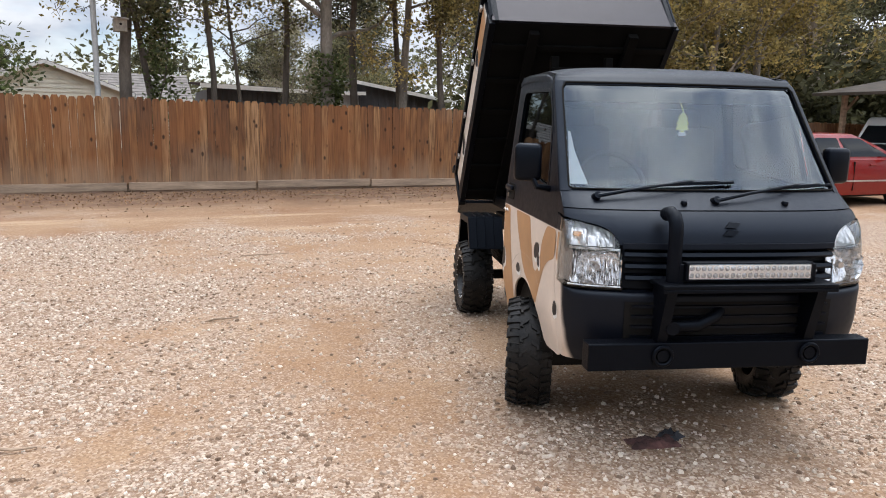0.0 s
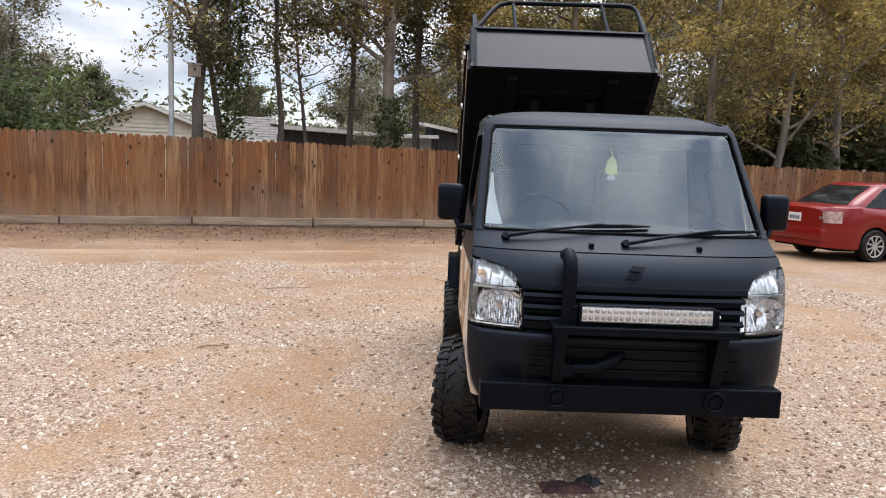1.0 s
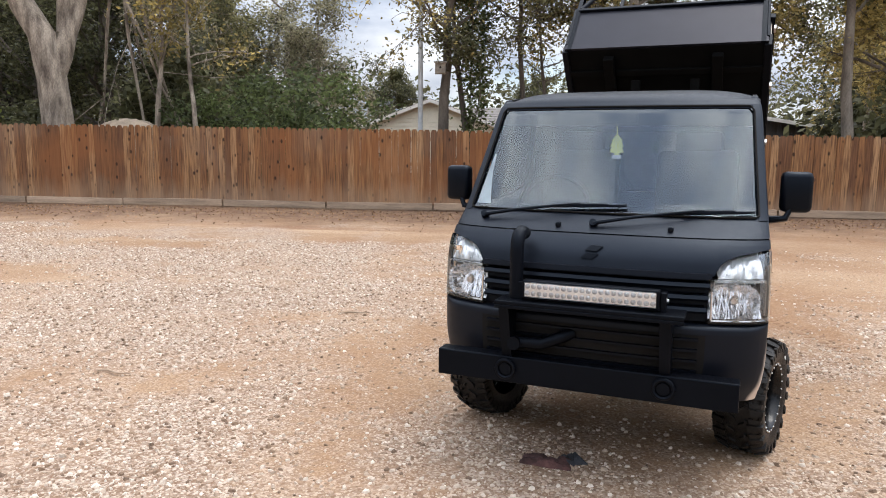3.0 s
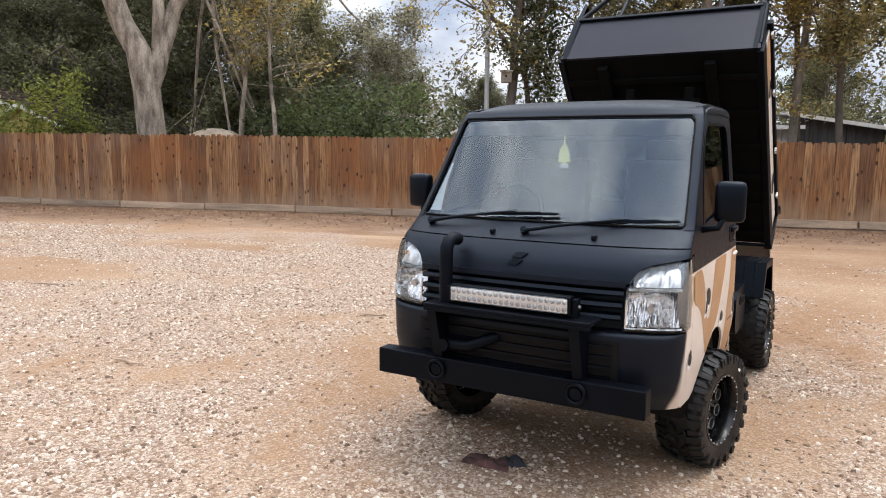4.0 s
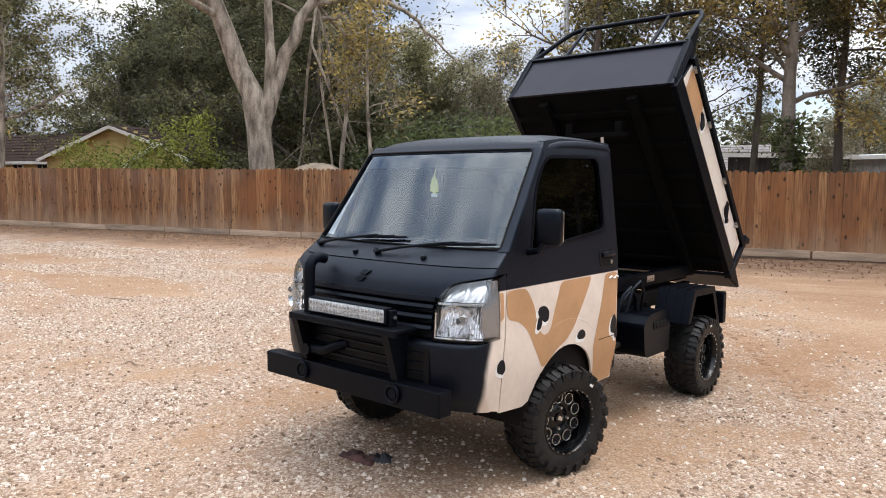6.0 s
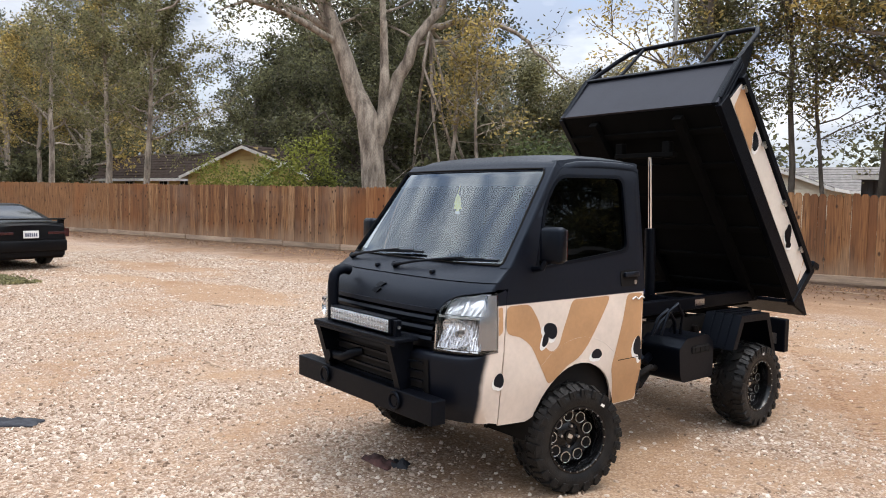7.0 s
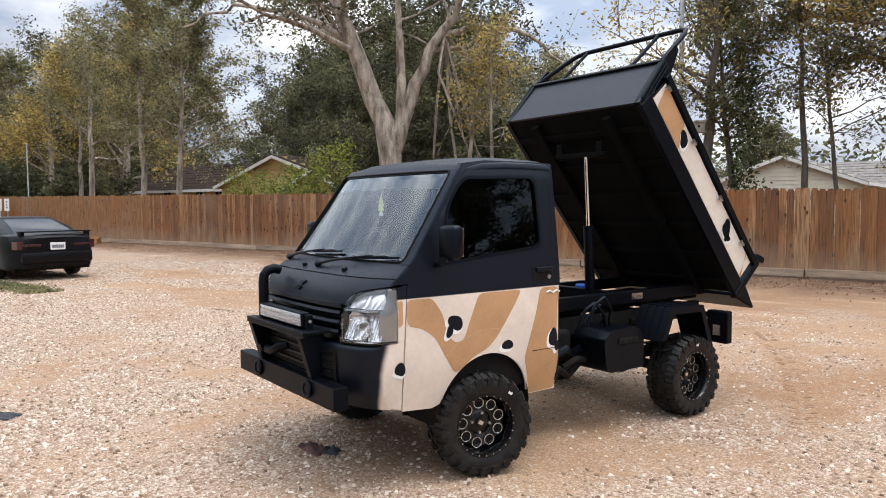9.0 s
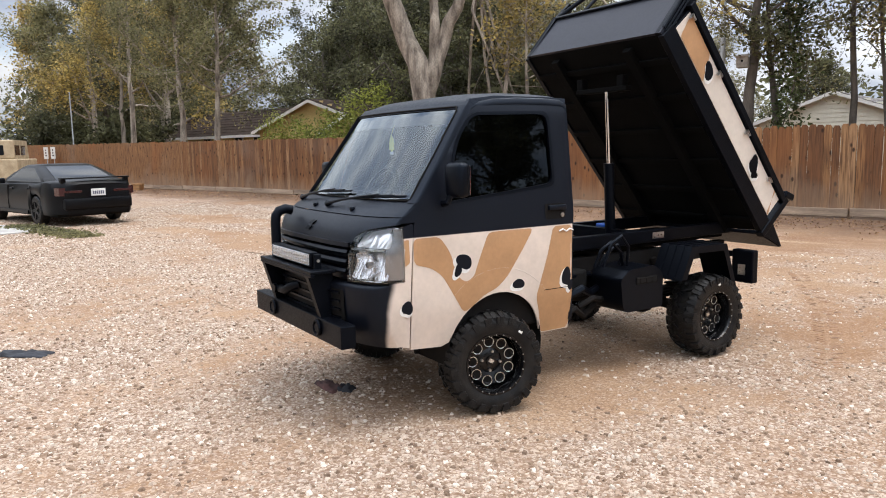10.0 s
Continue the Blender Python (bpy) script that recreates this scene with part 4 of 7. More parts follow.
# wipers and washer jets
for y0, z0 in ((-0.535, 1.190), (-0.020, 1.178)):
    bm = bmesh.new()
    a, b = nose(y0 / 0.69, z0, 0.03), nose((y0 + 0.44) / 0.68, z0 + 0.066, 0.026)
    tube(bm, [a, a.lerp(b, 0.35) + Vector((0.016, 0, 0.006)), a.lerp(b, 0.75) + Vector((0.014, 0, 0.004)), b], [0.010, 0.0075, 0.006, 0.005], 8)
    wiper = part("wiper_arm", bm, BLACK_PLASTIC, truck, smooth=True)
    bm = bmesh.new()
    tube(bm, [nose((y0 + 0.28 + t * 0.36) / 0.68, z0 + 0.046 + 0.016 * t, 0.014) for t in np.linspace(0, 1, 9)], 0.0065, 6)
    part("wiper_blade", bm, BLACK_PLASTIC, wiper, smooth=True)
    bm = bmesh.new()
    tube(bm, [nose((y0 + 0.36 + t * 0.20) / 0.68, z0 + 0.054 + 0.010 * t, 0.020) for t in np.linspace(0, 1, 5)], 0.007, 6)
    part("wiper_yoke", bm, BLACK_PLASTIC, wiper, smooth=True)
    bm = bmesh.new()
    tube(bm, [a + Vector((-0.03, 0, -0.012)), a + Vector((0.004, 0, 0.006))], [0.022, 0.016], 10)
    part("wiper_pivot", bm, BLACK_PLASTIC, wiper, smooth=True)
for y in (-0.17, 0.30):
    bm = bmesh.new()
    box(bm, nose(y / 0.68, 1.165, 0.008), (0.03, 0.024, 0.024), None, 0.008)
    part("washer_jet", bm, BLACK_PLASTIC, truck, smooth=True)

# mirrors
for sg in (-1, 1):
    bm = bmesh.new()
    tube(bm, [(0.30, sg * 0.695, 1.195), (0.315, sg * 0.762, 1.205), (0.30, sg * 0.785, 1.26)], [0.018, 0.015, 0.013], 8)
    arm = part("mirror_arm", bm, BLACK_PLASTIC, truck, smooth=True)
    bm = bmesh.new()
    box(bm, (0.28, sg * 0.800, 1.320), (0.075, 0.130, 0.180), pose(0, 0, 0, 0, 0, sg * 8), 0.024)
    shell = part("mirror", bm, BLACK_PLASTIC, arm, "black door mirror", smooth=True, angle=60)
    bm = bmesh.new()
    box(bm, (0.2410, sg * 0.803, 1.320), (0.004, 0.098, 0.150), pose(0, 0, 0, 0, 0, sg * 8), 0.003)
    part("mirror_glass", bm, CHROME, arm)

# steel bumper beam, uprights, cross bar, light bar, tow rings, snorkel-like pipe
bm = bmesh.new()
span_box(bm, (0.80, -0.66, 0.475), (0.885, 0.622, 0.595), 0.006)
beam = part("bumper_beam", bm, BLACK_METAL, truck, "square black steel bumper beam")
for y in (-0.335, 0.335):
    bm = bmesh.new()
    ring = [(0.895, y + 0.040 * math.cos(a), 0.540 + 0.040 * math.sin(a)) for a in np.linspace(0, 2 * math.pi, 21)]
    tube(bm, ring, 0.0085, 8, False)
    part("tow_ring", bm, BLACK_METAL, beam, "round black shackle ring", smooth=True)
    bm = bmesh.new()
    tube(bm, [(0.87, y, 0.54), (0.897, y, 0.54)], 0.026, 14)
    part("pin", bm, BLACK_METAL, beam, smooth=True)
    bm = bmesh.new()
    side = rounded([(0.815, 0.585), (0.872, 0.585), (0.945, 0.835), (0.80, 0.835), (0.80, 0.7)], 0.012)
    for face in (-0.022, 0.022):
        flat_shape(bm, side, lambda a, b, d=0.0, y=y, face=face: Vector((a, y + face - d, b)), 0.0, (), face * 2 if face > 0 else None)
    part("upright", bm, BLACK_METAL, beam)
bm = bmesh.new()
span_box(bm, (0.80, -0.375, 0.838), (0.945, 0.405, 0.856), 0.004)
span_box(bm, (0.925, -0.375, 0.822), (0.945, 0.405, 0.838), 0.003)
part("cross_bar", bm, BLACK_METAL, beam)
bm = bmesh.new()
tube(bm, [(0.86, -0.30, 0.66), (0.87, -0.18, 0.665), (0.86, -0.10, 0.70), (0.82, -0.06, 0.715)], 0.026, 12)
tube(bm, [(0.88, -0.30, 0.66), (0.90, -0.30, 0.66)], 0.03, 12)
part("winch_roller", bm, BLACK_METAL, beam, smooth=True)
bm = bmesh.new()
tube(bm, [(0.865, -0.302, 0.84), (0.865, -0.302, 1.06), (0.86, -0.302, 1.10), (0.84, -0.302, 1.128), (0.80, -0.302, 1.14), (0.76, -0.302, 1.13)], 0.03, 14)
part("upright_pipe", bm, BLACK_METAL, beam, "bent black steel pipe", smooth=True)
bm = bmesh.new()
span_box(bm, (0.858, -0.265, 0.865), (0.905, 0.305, 0.945), 0.006)
lightbar = part("light_bar", bm, BLACK_METAL, truck, "black light bar with two rows of leds")
bm = bmesh.new()
for j in range(2):
    for i in range(21):
        y, z = -0.240 + i * 0.0260, 0.890 + j * 0.030
        tube(bm, [(0.903, y, z), (0.907, y, z), (0.910, y, z)], [0.0125, 0.0105, 0.004], 10)
part("led_row", bm, LED_WHITE, lightbar, "rows of white led cups", smooth=True, angle=60)
bm = bmesh.new()
span_box(bm, (0.9045, -0.252, 0.876), (0.906, 0.292, 0.934))
part("led_plate", bm, LAMP_SATIN, lightbar)
bm = bmesh.new()
span_box(bm, (0.9055, -0.252, 0.873), (0.9115, 0.292, 0.938), 0.002)
part("cover_lens", bm, LENS, lightbar)
for y in (-0.278, 0.318):
    bm = bmesh.new()
    span_box(bm, (0.85, y - 0.012, 0.845), (0.89, y + 0.012, 0.935), 0.004)
    part("bracket", bm, BLACK_METAL, lightbar)
    bm = bmesh.new()
    tube(bm, [(0.87, y - 0.02, 0.90), (0.87, y + 0.02, 0.90)], 0.009, 8)
    part("bolt", bm, SILVER, lightbar)

# cab inside
bm = bmesh.new()
rows = [[nose(-0.9 + 1.8 * i / 16, 1.19, -0.03 - d) + Vector((0, 0, h)) for i in range(17)] for d, h in ((0.0, 0.0), (0.12, 0.02), (0.24, 0.0), (0.28, -0.12), (0.26, -0.4))]
grid_faces(bm, rows)
part("dashboard", bm, DASH, truck, smooth=True)
for y in (-0.33, 0.33):
    bm = bmesh.new()
    box(bm, (-0.28, y, 0.92), (0.46, 0.46, 0.14), pose(0, 0, 0, 0, -5, 0), 0.04)
    seat = part("seat", bm, SEAT_GREY, truck, smooth=True)
    bm = bmesh.new()
    box(bm, (-0.50, y, 1.22), (0.12, 0.44, 0.56), pose(0, 0, 0, 0, -10, 0), 0.04)
    box(bm, (-0.545, y, 1.53), (0.08, 0.26, 0.15), pose(0, 0, 0, 0, -8, 0), 0.03)
    part("seat_back", bm, SEAT_GREY, seat, smooth=True)
bm = bmesh.new()
wheel_m = pose(0.14, -0.33, 1.20, 0, 62, 0)
tube(bm, [wheel_m @ Vector((0.18 * math.cos(a), 0.18 * math.sin(a), 0)) for a in np.linspace(0, 2 * math.pi, 33)], 0.014, 8, False)
tube(bm, [wheel_m @ Vector((0.0, -0.18, 0)), wheel_m @ Vector((0.02, 0, -0.03)), wheel_m @ Vector((0.0, 0.18, 0))], 0.016, 8)
part("steering_wheel", bm, BLACK_PLASTIC, truck, smooth=True)
bm = bmesh.new()
box(bm, (0.12, -0.02, 1.655), (0.03, 0.20, 0.06), None, 0.012)
part("inside_mirror", bm, BLACK_PLASTIC, truck, smooth=True)
bm = bmesh.new()
span_box(bm, (-0.61, -0.66, 0.44), (0.50, 0.66, 0.80), 0.02)
part("cab_floor", bm, UNDER_BLACK, truck)
bm = bmesh.new()
rows = [[(x, 0.59 * s, 1.755 - 0.03 * abs(s) ** 4) for s in np.linspace(-1, 1, 9)] for x in (0.07, -0.6)]
grid_faces(bm, rows)
part("headlining", bm, SEAT_GREY, truck)

# air freshener hung from the inside mirror
air = thing("air_freshener", TRUCK @ pose(0.215, -0.003, 1.522), "yellow tree-shaped card air freshener hanging behind the windscreen", "air freshener")
bm = bmesh.new()
tree_shape = [(-0.012, -0.055), (0.012, -0.055), (0.012, -0.04), (0.034, -0.036), (0.024, -0.012), (0.032, -0.008), (0.020, 0.016), (0.026, 0.020), (0.0, 0.055), (-0.026, 0.020), (-0.020, 0.016), (-0.032, -0.008), (-0.024, -0.012), (-0.034, -0.036), (-0.012, -0.04)]
flat_shape(bm, tree_shape, lambda a, b, d=0.0: Vector((d, a, b)), 0.0, (), 0.002)
flat_shape(bm, tree_shape, lambda a, b: Vector((0.002, a, b)))
part("card", bm, TREE_CARD, air)
bm = bmesh.new()
tube(bm, [(0, 0, 0.055), (-0.03, -0.01, 0.11)], 0.0015, 4)
part("string", bm, TREE_CARD, air)
bm = bmesh.new()
span_box(bm, (-0.001, -0.020, -0.068), (0.004, 0.020, -0.050), 0.001)
part("card_foot", bm, WHITE_PAINT, air, "white card foot")
# white sheet added behind the windscreen corner, to make its bright strip
bm = bmesh.new()
rows = []
for z, a, b in ((1.232, -0.945, -0.83), (1.30, -0.945, -0.865), (1.38, -0.94, -0.90), (1.47, -0.935, -0.92)):
    rows.append([nose(a + (b - a) * k / 4, z, -0.022) for k in range(5)])
grid_faces(bm, rows, (-0.003, 0, 0))
paper = part("paper_sheet", bm, WHITE_PAINT, smooth=True)
paper.matrix_world = TRUCK
tagged(paper, "white sheet added inside the windscreen corner for the bright strip there", "paper")
# ---- wheels ----
def wheel(name, m, steer=0.0, sg=1):
    """Off-road tyre and black rim; local axle along y, the outer face towards +y."""
    root = new(name)
    root.parent = truck
    root.matrix_basis = m
    R, W = 0.276, 0.225
    bm = bmesh.new()
    prof = [(0.172, -0.095), (0.20, -0.108), (0.238, -0.112), (0.262, -0.104), (R, -0.080), (R + 0.002, 0.0), (R, 0.080), (0.262, 0.104), (0.238, 0.112), (0.20, 0.108), (0.172, 0.095)]
    grid_faces(bm, [[(r * math.cos(a), y, r * math.sin(a)) for r, y in prof] for a in np.linspace(0, 2 * math.pi, 49)])
    bmesh.ops.remove_doubles(bm, verts=bm.verts, dist=0.0004)
    tyre = part("tyre", bm, RUBBER, root, "knobbly black off-road tyre", smooth=True, angle=50)
    bm = bmesh.new()

    def lug(a, pts, h):
        lo, hi = [], []
        for da, y in pts:
            rr = R - 0.004 if abs(y) < 0.085 else R - 0.03
            lo.append(bm.verts.new(((rr) * math.cos(a + da), y, rr * math.sin(a + da))))
            tip = R + h if abs(y) < 0.1 else R + h - 0.02
            hi.append(bm.verts.new((tip * math.cos(a + da * 0.94), y * 0.985, tip * math.sin(a + da * 0.94))))
        bm.faces.new(hi)
        for i in range(len(pts)):
            j = (i + 1) % len(pts)
            bm.faces.new((lo[i], lo[j], hi[j], hi[i]))

    n = 22
    jit = random.Random(3)
    for k in range(n):
        a = 2 * math.pi * k / n
        d = 2 * math.pi / n
        for sd in (1, -1):
            # hooked blocks in the middle, split blocks on the shoulders
            turn = jit.uniform(-0.02, 0.02) + (0.5 * d if sd < 0 else 0.0)
            mid = [(0.02, 0.006), (0.09, 0.010), (0.15, 0.038), (0.21, 0.034), (0.20, 0.050), (0.12, 0.050)]
            lug(a + turn, [(q, sd * y) for q, y in (mid if sd > 0 else mid[::-1])], 0.013)
            for q0, q1, h in ((0.04, 0.36, 0.018), (0.52, 0.80, 0.012)):
                y0, y1 = 0.060 + jit.uniform(-0.004, 0.006), (0.119 if h > 0.015 else 0.108)
                blk = [(d * q0, y0), (d * q0 + jit.uniform(-0.02, 0.01), y1), (d * q1, y1), (d * q1 + jit.uniform(-0.01, 0.03), y0 - 0.006)]
                lug(a + turn * 0.5, [(q, sd * y) for q, y in (blk if sd > 0 else blk[::-1])], h)
    part("tread", bm, RUBBER, tyre)
    bm = bmesh.new()
    box(bm, (0, 0, 0), (0.044, 0.017, 0.036), None, 0.004)
    first = part("side_lug", bm, RUBBER, tyre)
    for k in range(2 * n):
        a, s = math.pi * 2 * (k // 2) / n, 1 if k % 2 else -1
        ob = first if k == 0 else new("side_lug", first.data)
        ob.parent = tyre
        ob.matrix_basis = Matrix.Translation((0.252 * math.cos(a), s * 0.107, 0.252 * math.sin(a))) @ pose(0, 0, 0, 0, -math.degrees(a), 0)
    bm = bmesh.new()
    prof = [(0.174, -0.09), (0.165, -0.08), (0.155, 0.03), (0.158, 0.085), (0.168, 0.101), (0.178, 0.101), (0.180, 0.093)]
    grid_faces(bm, [[(r * math.cos(a), y, r * math.sin(a)) for r, y in prof] for a in np.linspace(0, 2 * math.pi, 41)])
    rim = part("rim", bm, RIM_BLACK, root, "gloss black alloy rim with machined rings", smooth=True)
    bm = bmesh.new()
    prof = [(0.0, 0.015), (0.05, 0.015), (0.07, 0.005), (0.13, 0.025), (0.156, 0.01)]
    grid_faces(bm, [[(r * math.cos(a), y, r * math.sin(a)) for r, y in prof] for a in np.linspace(0, 2 * math.pi, 41)])
    part("disc", bm, RIM_BLACK, rim, smooth=True)
    for k in range(9):
        a = 2 * math.pi * k / 9
        c = Vector((0.114 * math.cos(a), 0.022, 0.114 * math.sin(a)))
        bm = bmesh.new()
        tube(bm, [c + Vector((0.029 * math.cos(b), 0.004, 0.029 * math.sin(b))) for b in np.linspace(0, 2 * math.pi, 17)], 0.0028, 5, False)
        part("machined_ring", bm, MACHINED, rim, smooth=True)
        bm = bmesh.new()
        tube(bm, [c + Vector((0, -0.03, 0)), c + Vector((0, 0.0015, 0))], 0.025, 14)
        part("opening", bm, UNDER_BLACK, rim)
    for k in range(24):
        a = 2 * math.pi * (k + 0.5) / 24
        bm = bmesh.new()
        c = Vector((0.168 * math.cos(a), 0.10, 0.168 * math.sin(a)))
        tube(bm, [c, c + Vector((0, 0.005, 0))], [0.0042, 0.003], 6)
        part("rivet", bm, SILVER, rim)
    for k in range(4):
        a = 2 * math.pi * (k + 0.5) / 4
        bm = bmesh.new()
        c = Vector((0.055 * math.cos(a), 0.010, 0.055 * math.sin(a)))
        tube(bm, [c, c + Vector((0, 0.02, 0))], 0.008, 6)
        part("wheel_nut", bm, SILVER, rim)
    bm = bmesh.new()
    tube(bm, [(0, 0.0, 0), (0, 0.026, 0)], [0.032, 0.028], 18)
    part("hub_cap", bm, RIM_BLACK, rim, smooth=True)
    bm = bmesh.new()
    box(bm, (0, 0.028, 0), (0.022, 0.003, 0.03), pose(0, 0, 0, 0, 25, 0))
    part("cap_mark", bm, MACHINED, rim, "pale plain mark")
    bm = bmesh.new()
    box(bm, (0.226 * math.cos(2.9), 0.1125, 0.226 * math.sin(2.9)), (0.016, 0.003, 0.024), pose(0, 0, 0, 0, 20, 0))
    part("tag", bm, WHITE_PAINT, tyre, "small white tag")
    return root


STEER = -14
for x, y, st in ((0, 0.685, STEER), (0, -0.685, STEER), (-1.925, 0.665, 0), (-1.925, -0.665, 0)):
    wheel("wheel", pose(x, y, 0.288, 0, (37 if x == 0 else 75), st + (180 if y < 0 else 0)))

# wheel housings, axles, chassis
for sg in (-1, 1):
    bm = bmesh.new()
    rows = [[(-0.05 + 0.33 * math.cos(a), y, 0.352 + 0.33 * math.sin(a)) for a in np.linspace(math.radians(200), math.radians(-10), 20)] for y in (sg * 0.688, sg * 0.36)]
    grid_faces(bm, rows)
    part("wheel_housing", bm, UNDER_BLACK, truck, smooth=True)
    bm = bmesh.new()
    span_box(bm, (-0.4, sg * 0.36 - 0.01, 0.3), (0.3, sg * 0.36 + 0.01, 0.68))
    part("housing_side", bm, UNDER_BLACK, truck)
    bm = bmesh.new()
    span_box(bm, (-2.55, sg * 0.33 - 0.03, 0.62), (-0.60, sg * 0.33 + 0.03, 0.74), 0.006)
    part("chassis_rail", bm, UNDER_BLACK, truck)
    bm = bmesh.new()
    span_box(bm, (-2.62, sg * 0.36 - 0.03, 0.795), (-0.66, sg * 0.36 + 0.03, 0.885), 0.006)
    part("subframe_rail", bm, BLACK_METAL, truck)
    bm = bmesh.new()
    for k in range(5):
        box(bm, (-1.98, sg * 0.42, 0.40 + 0.022 * k), (0.9 - 0.14 * k, 0.05, 0.014))
    part("leaf_spring", bm, UNDER_BLACK, truck)
    bm = bmesh.new()
    tube(bm, [(-1.80, sg * 0.40, 0.36), (-1.70, sg * 0.38, 0.68)], 0.024, 10)
    part("damper", bm, UNDER_BLACK, truck, smooth=True)
    # folded sheet fender over the back wheel
    bm = bmesh.new()
    prof = [(-1.55, 0.580), (-1.65, 0.800), (-2.02, 0.792), (-2.16, 0.43)]
    y0, y1 = sg * 0.50, sg * 0.760
    grid_faces(bm, [[(x, y, z) for x, z in prof] for y in (y0, y1)], None)
    grid_faces(bm, [[(x * 1.0, y, z - 0.006) for x, z in prof] for y in (y0, y1)], None)
    flat_shape(bm, [(-1.55, 0.580), (-1.65, 0.800), (-2.02, 0.792), (-2.16, 0.43), (-2.11, 0.45), (-1.99, 0.745), (-1.68, 0.752), (-1.60, 0.580)], lambda a, b, d=0.0: Vector((a, y1 + 0.001, b)))
    fender = part("rear_fender", bm, BLACK_METAL, truck, "folded black sheet metal fender")
    for y in (0.565, 0.630, 0.695):
        bm = bmesh.new()
        tube(bm, [(x, sg * y, z + 0.004) for x, z in ((-1.555, 0.59), (-1.65, 0.80), (-2.02, 0.792))], 0.006, 5)
        part("rib", bm, BLACK_METAL, fender)
    bm = bmesh.new()
    span_box(bm, (-2.53, sg * 0.58 - 0.09, 0.44), (-2.46, sg * 0.58 + 0.09, 0.69), 0.01)
    span_box(bm, (-2.50, min(sg * 0.33, sg * 0.50), 0.63), (-2.47, max(sg * 0.33, sg * 0.50), 0.67))
    lamp = part("tail_lamp", bm, BLACK_METAL, truck, "black tail lamp box")
    bm = bmesh.new()
    span_box(bm, (-2.46, sg * 0.58 - 0.03, 0.50), (-2.454, sg * 0.58 + 0.03, 0.58))
    part("lamp_plate", bm, SILVER, lamp)
for x in (-0.75, -1.3, -1.9, -2.5):
    bm = bmesh.new()
    span_box(bm, (x - 0.03, -0.33, 0.64), (x + 0.03, 0.33, 0.72))
    part("chassis_cross_member", bm, UNDER_BLACK, truck)
for x in (-0.70, -1.56, -2.58):
    bm = bmesh.new()
    span_box(bm, (x - 0.035, -0.36, 0.80), (x + 0.035, 0.36, 0.88))
    part("subframe_cross_member", bm, BLACK_METAL, truck)
bm = bmesh.new()
tube(bm, [(-1.98, -0.62, 0.294), (-1.98, 0.62, 0.294)], 0.038, 12)
bmesh.ops.create_uvsphere(bm, u_segments=16, v_segments=10, radius=0.12, matrix=Matrix.Translation((-1.98, 0.03, 0.30)))
part("rear_axle", bm, UNDER_BLACK, truck, smooth=True)
bm = bmesh.new()
tube(bm, [(0.0, -0.62, 0.30), (0.0, 0.62, 0.30)], 0.035, 12)
span_box(bm, (-0.08, -0.35, 0.30), (0.08, 0.35, 0.40), 0.01)
part("front_axle", bm, UNDER_BLACK, truck, smooth=True)
bm = bmesh.new()
tube(bm, [(-1.9, 0.03, 0.32), (-0.7, 0.05, 0.45)], 0.03, 10)
part("prop_shaft", bm, UNDER_BLACK, truck, smooth=True)
bm = bmesh.new()
span_box(bm, (-0.62, -0.25, 0.32), (0.25, 0.25, 0.50), 0.03)
part("engine_sump", bm, UNDER_BLACK, truck)
bm = bmesh.new()
tube(bm, [(-0.9, 0.12, 0.42), (-0.75, 0.30, 0.44), (-0.68, 0.50, 0.45)], 0.05, 10)
part("air_hose", bm, UNDER_BLACK, truck, smooth=True)
bm = bmesh.new()
span_box(bm, (-2.55, -0.33, 0.765), (-0.66, 0.33, 0.785))
part("deck_plate", bm, BED_UNDER, truck)
bm = bmesh.new()
span_box(bm, (-1.35, -0.25, 0.44), (-0.75, 0.20, 0.62), 0.03)
part("gearbox", bm, BED_UNDER, truck)
# battery and tank boxes between the axles
bm = bmesh.new()
prof = rounded([(-1.10, 0.44), (-1.08, 0.62), (-1.16, 0.68), (-1.40, 0.69), (-1.48, 0.63), (-1.48, 0.40), (-1.13, 0.40)], 0.025)
flat_shape(bm, prof, lambda a, b, d=0.0: Vector((a, 0.66 - d, b)), 0.0, (), 0.30)
tank = part("fuel_tank_box", bm, BLACK_PLASTIC, truck, "black plastic box with a slotted vent")
bm = bmesh.new()
span_box(bm, (-1.42, 0.655, 0.575), (-1.22, 0.666, 0.625), 0.01)
slot = part("vent_slot", bm, UNDER_BLACK, tank)
for k in range(3):
    bm = bmesh.new()
    span_box(bm, (-1.39 + k * 0.055, 0.662, 0.585), (-1.365 + k * 0.055, 0.669, 0.615))
    part("slot_bar", bm, UNDER_BLACK, slot)
bm = bmesh.new()
span_box(bm, (-0.98, 0.30, 0.50), (-0.74, 0.46, 0.68), 0.02)
part("battery_box", bm, UNDER_BLACK, truck)
for k, (x, y, z) in enumerate(((-0.70, 0.50, 0.40), (-0.78, 0.48, 0.52), (-0.86, 0.50, 0.45), (-0.72, 0.44, 0.60))):
    bm = bmesh.new()
    tube(bm, [(x, y, z), (x - 0.10, y + 0.03, z + 0.05), (x - 0.22, y - 0.02, z - 0.02 + 0.02 * k), (x - 0.36, y - 0.06, z + 0.03)], [0.022, 0.026, 0.020, 0.016][k], 8)
    part("coolant_pipe", bm, (UNDER_BLACK, BLACK_PLASTIC)[k % 2], truck, smooth=True)
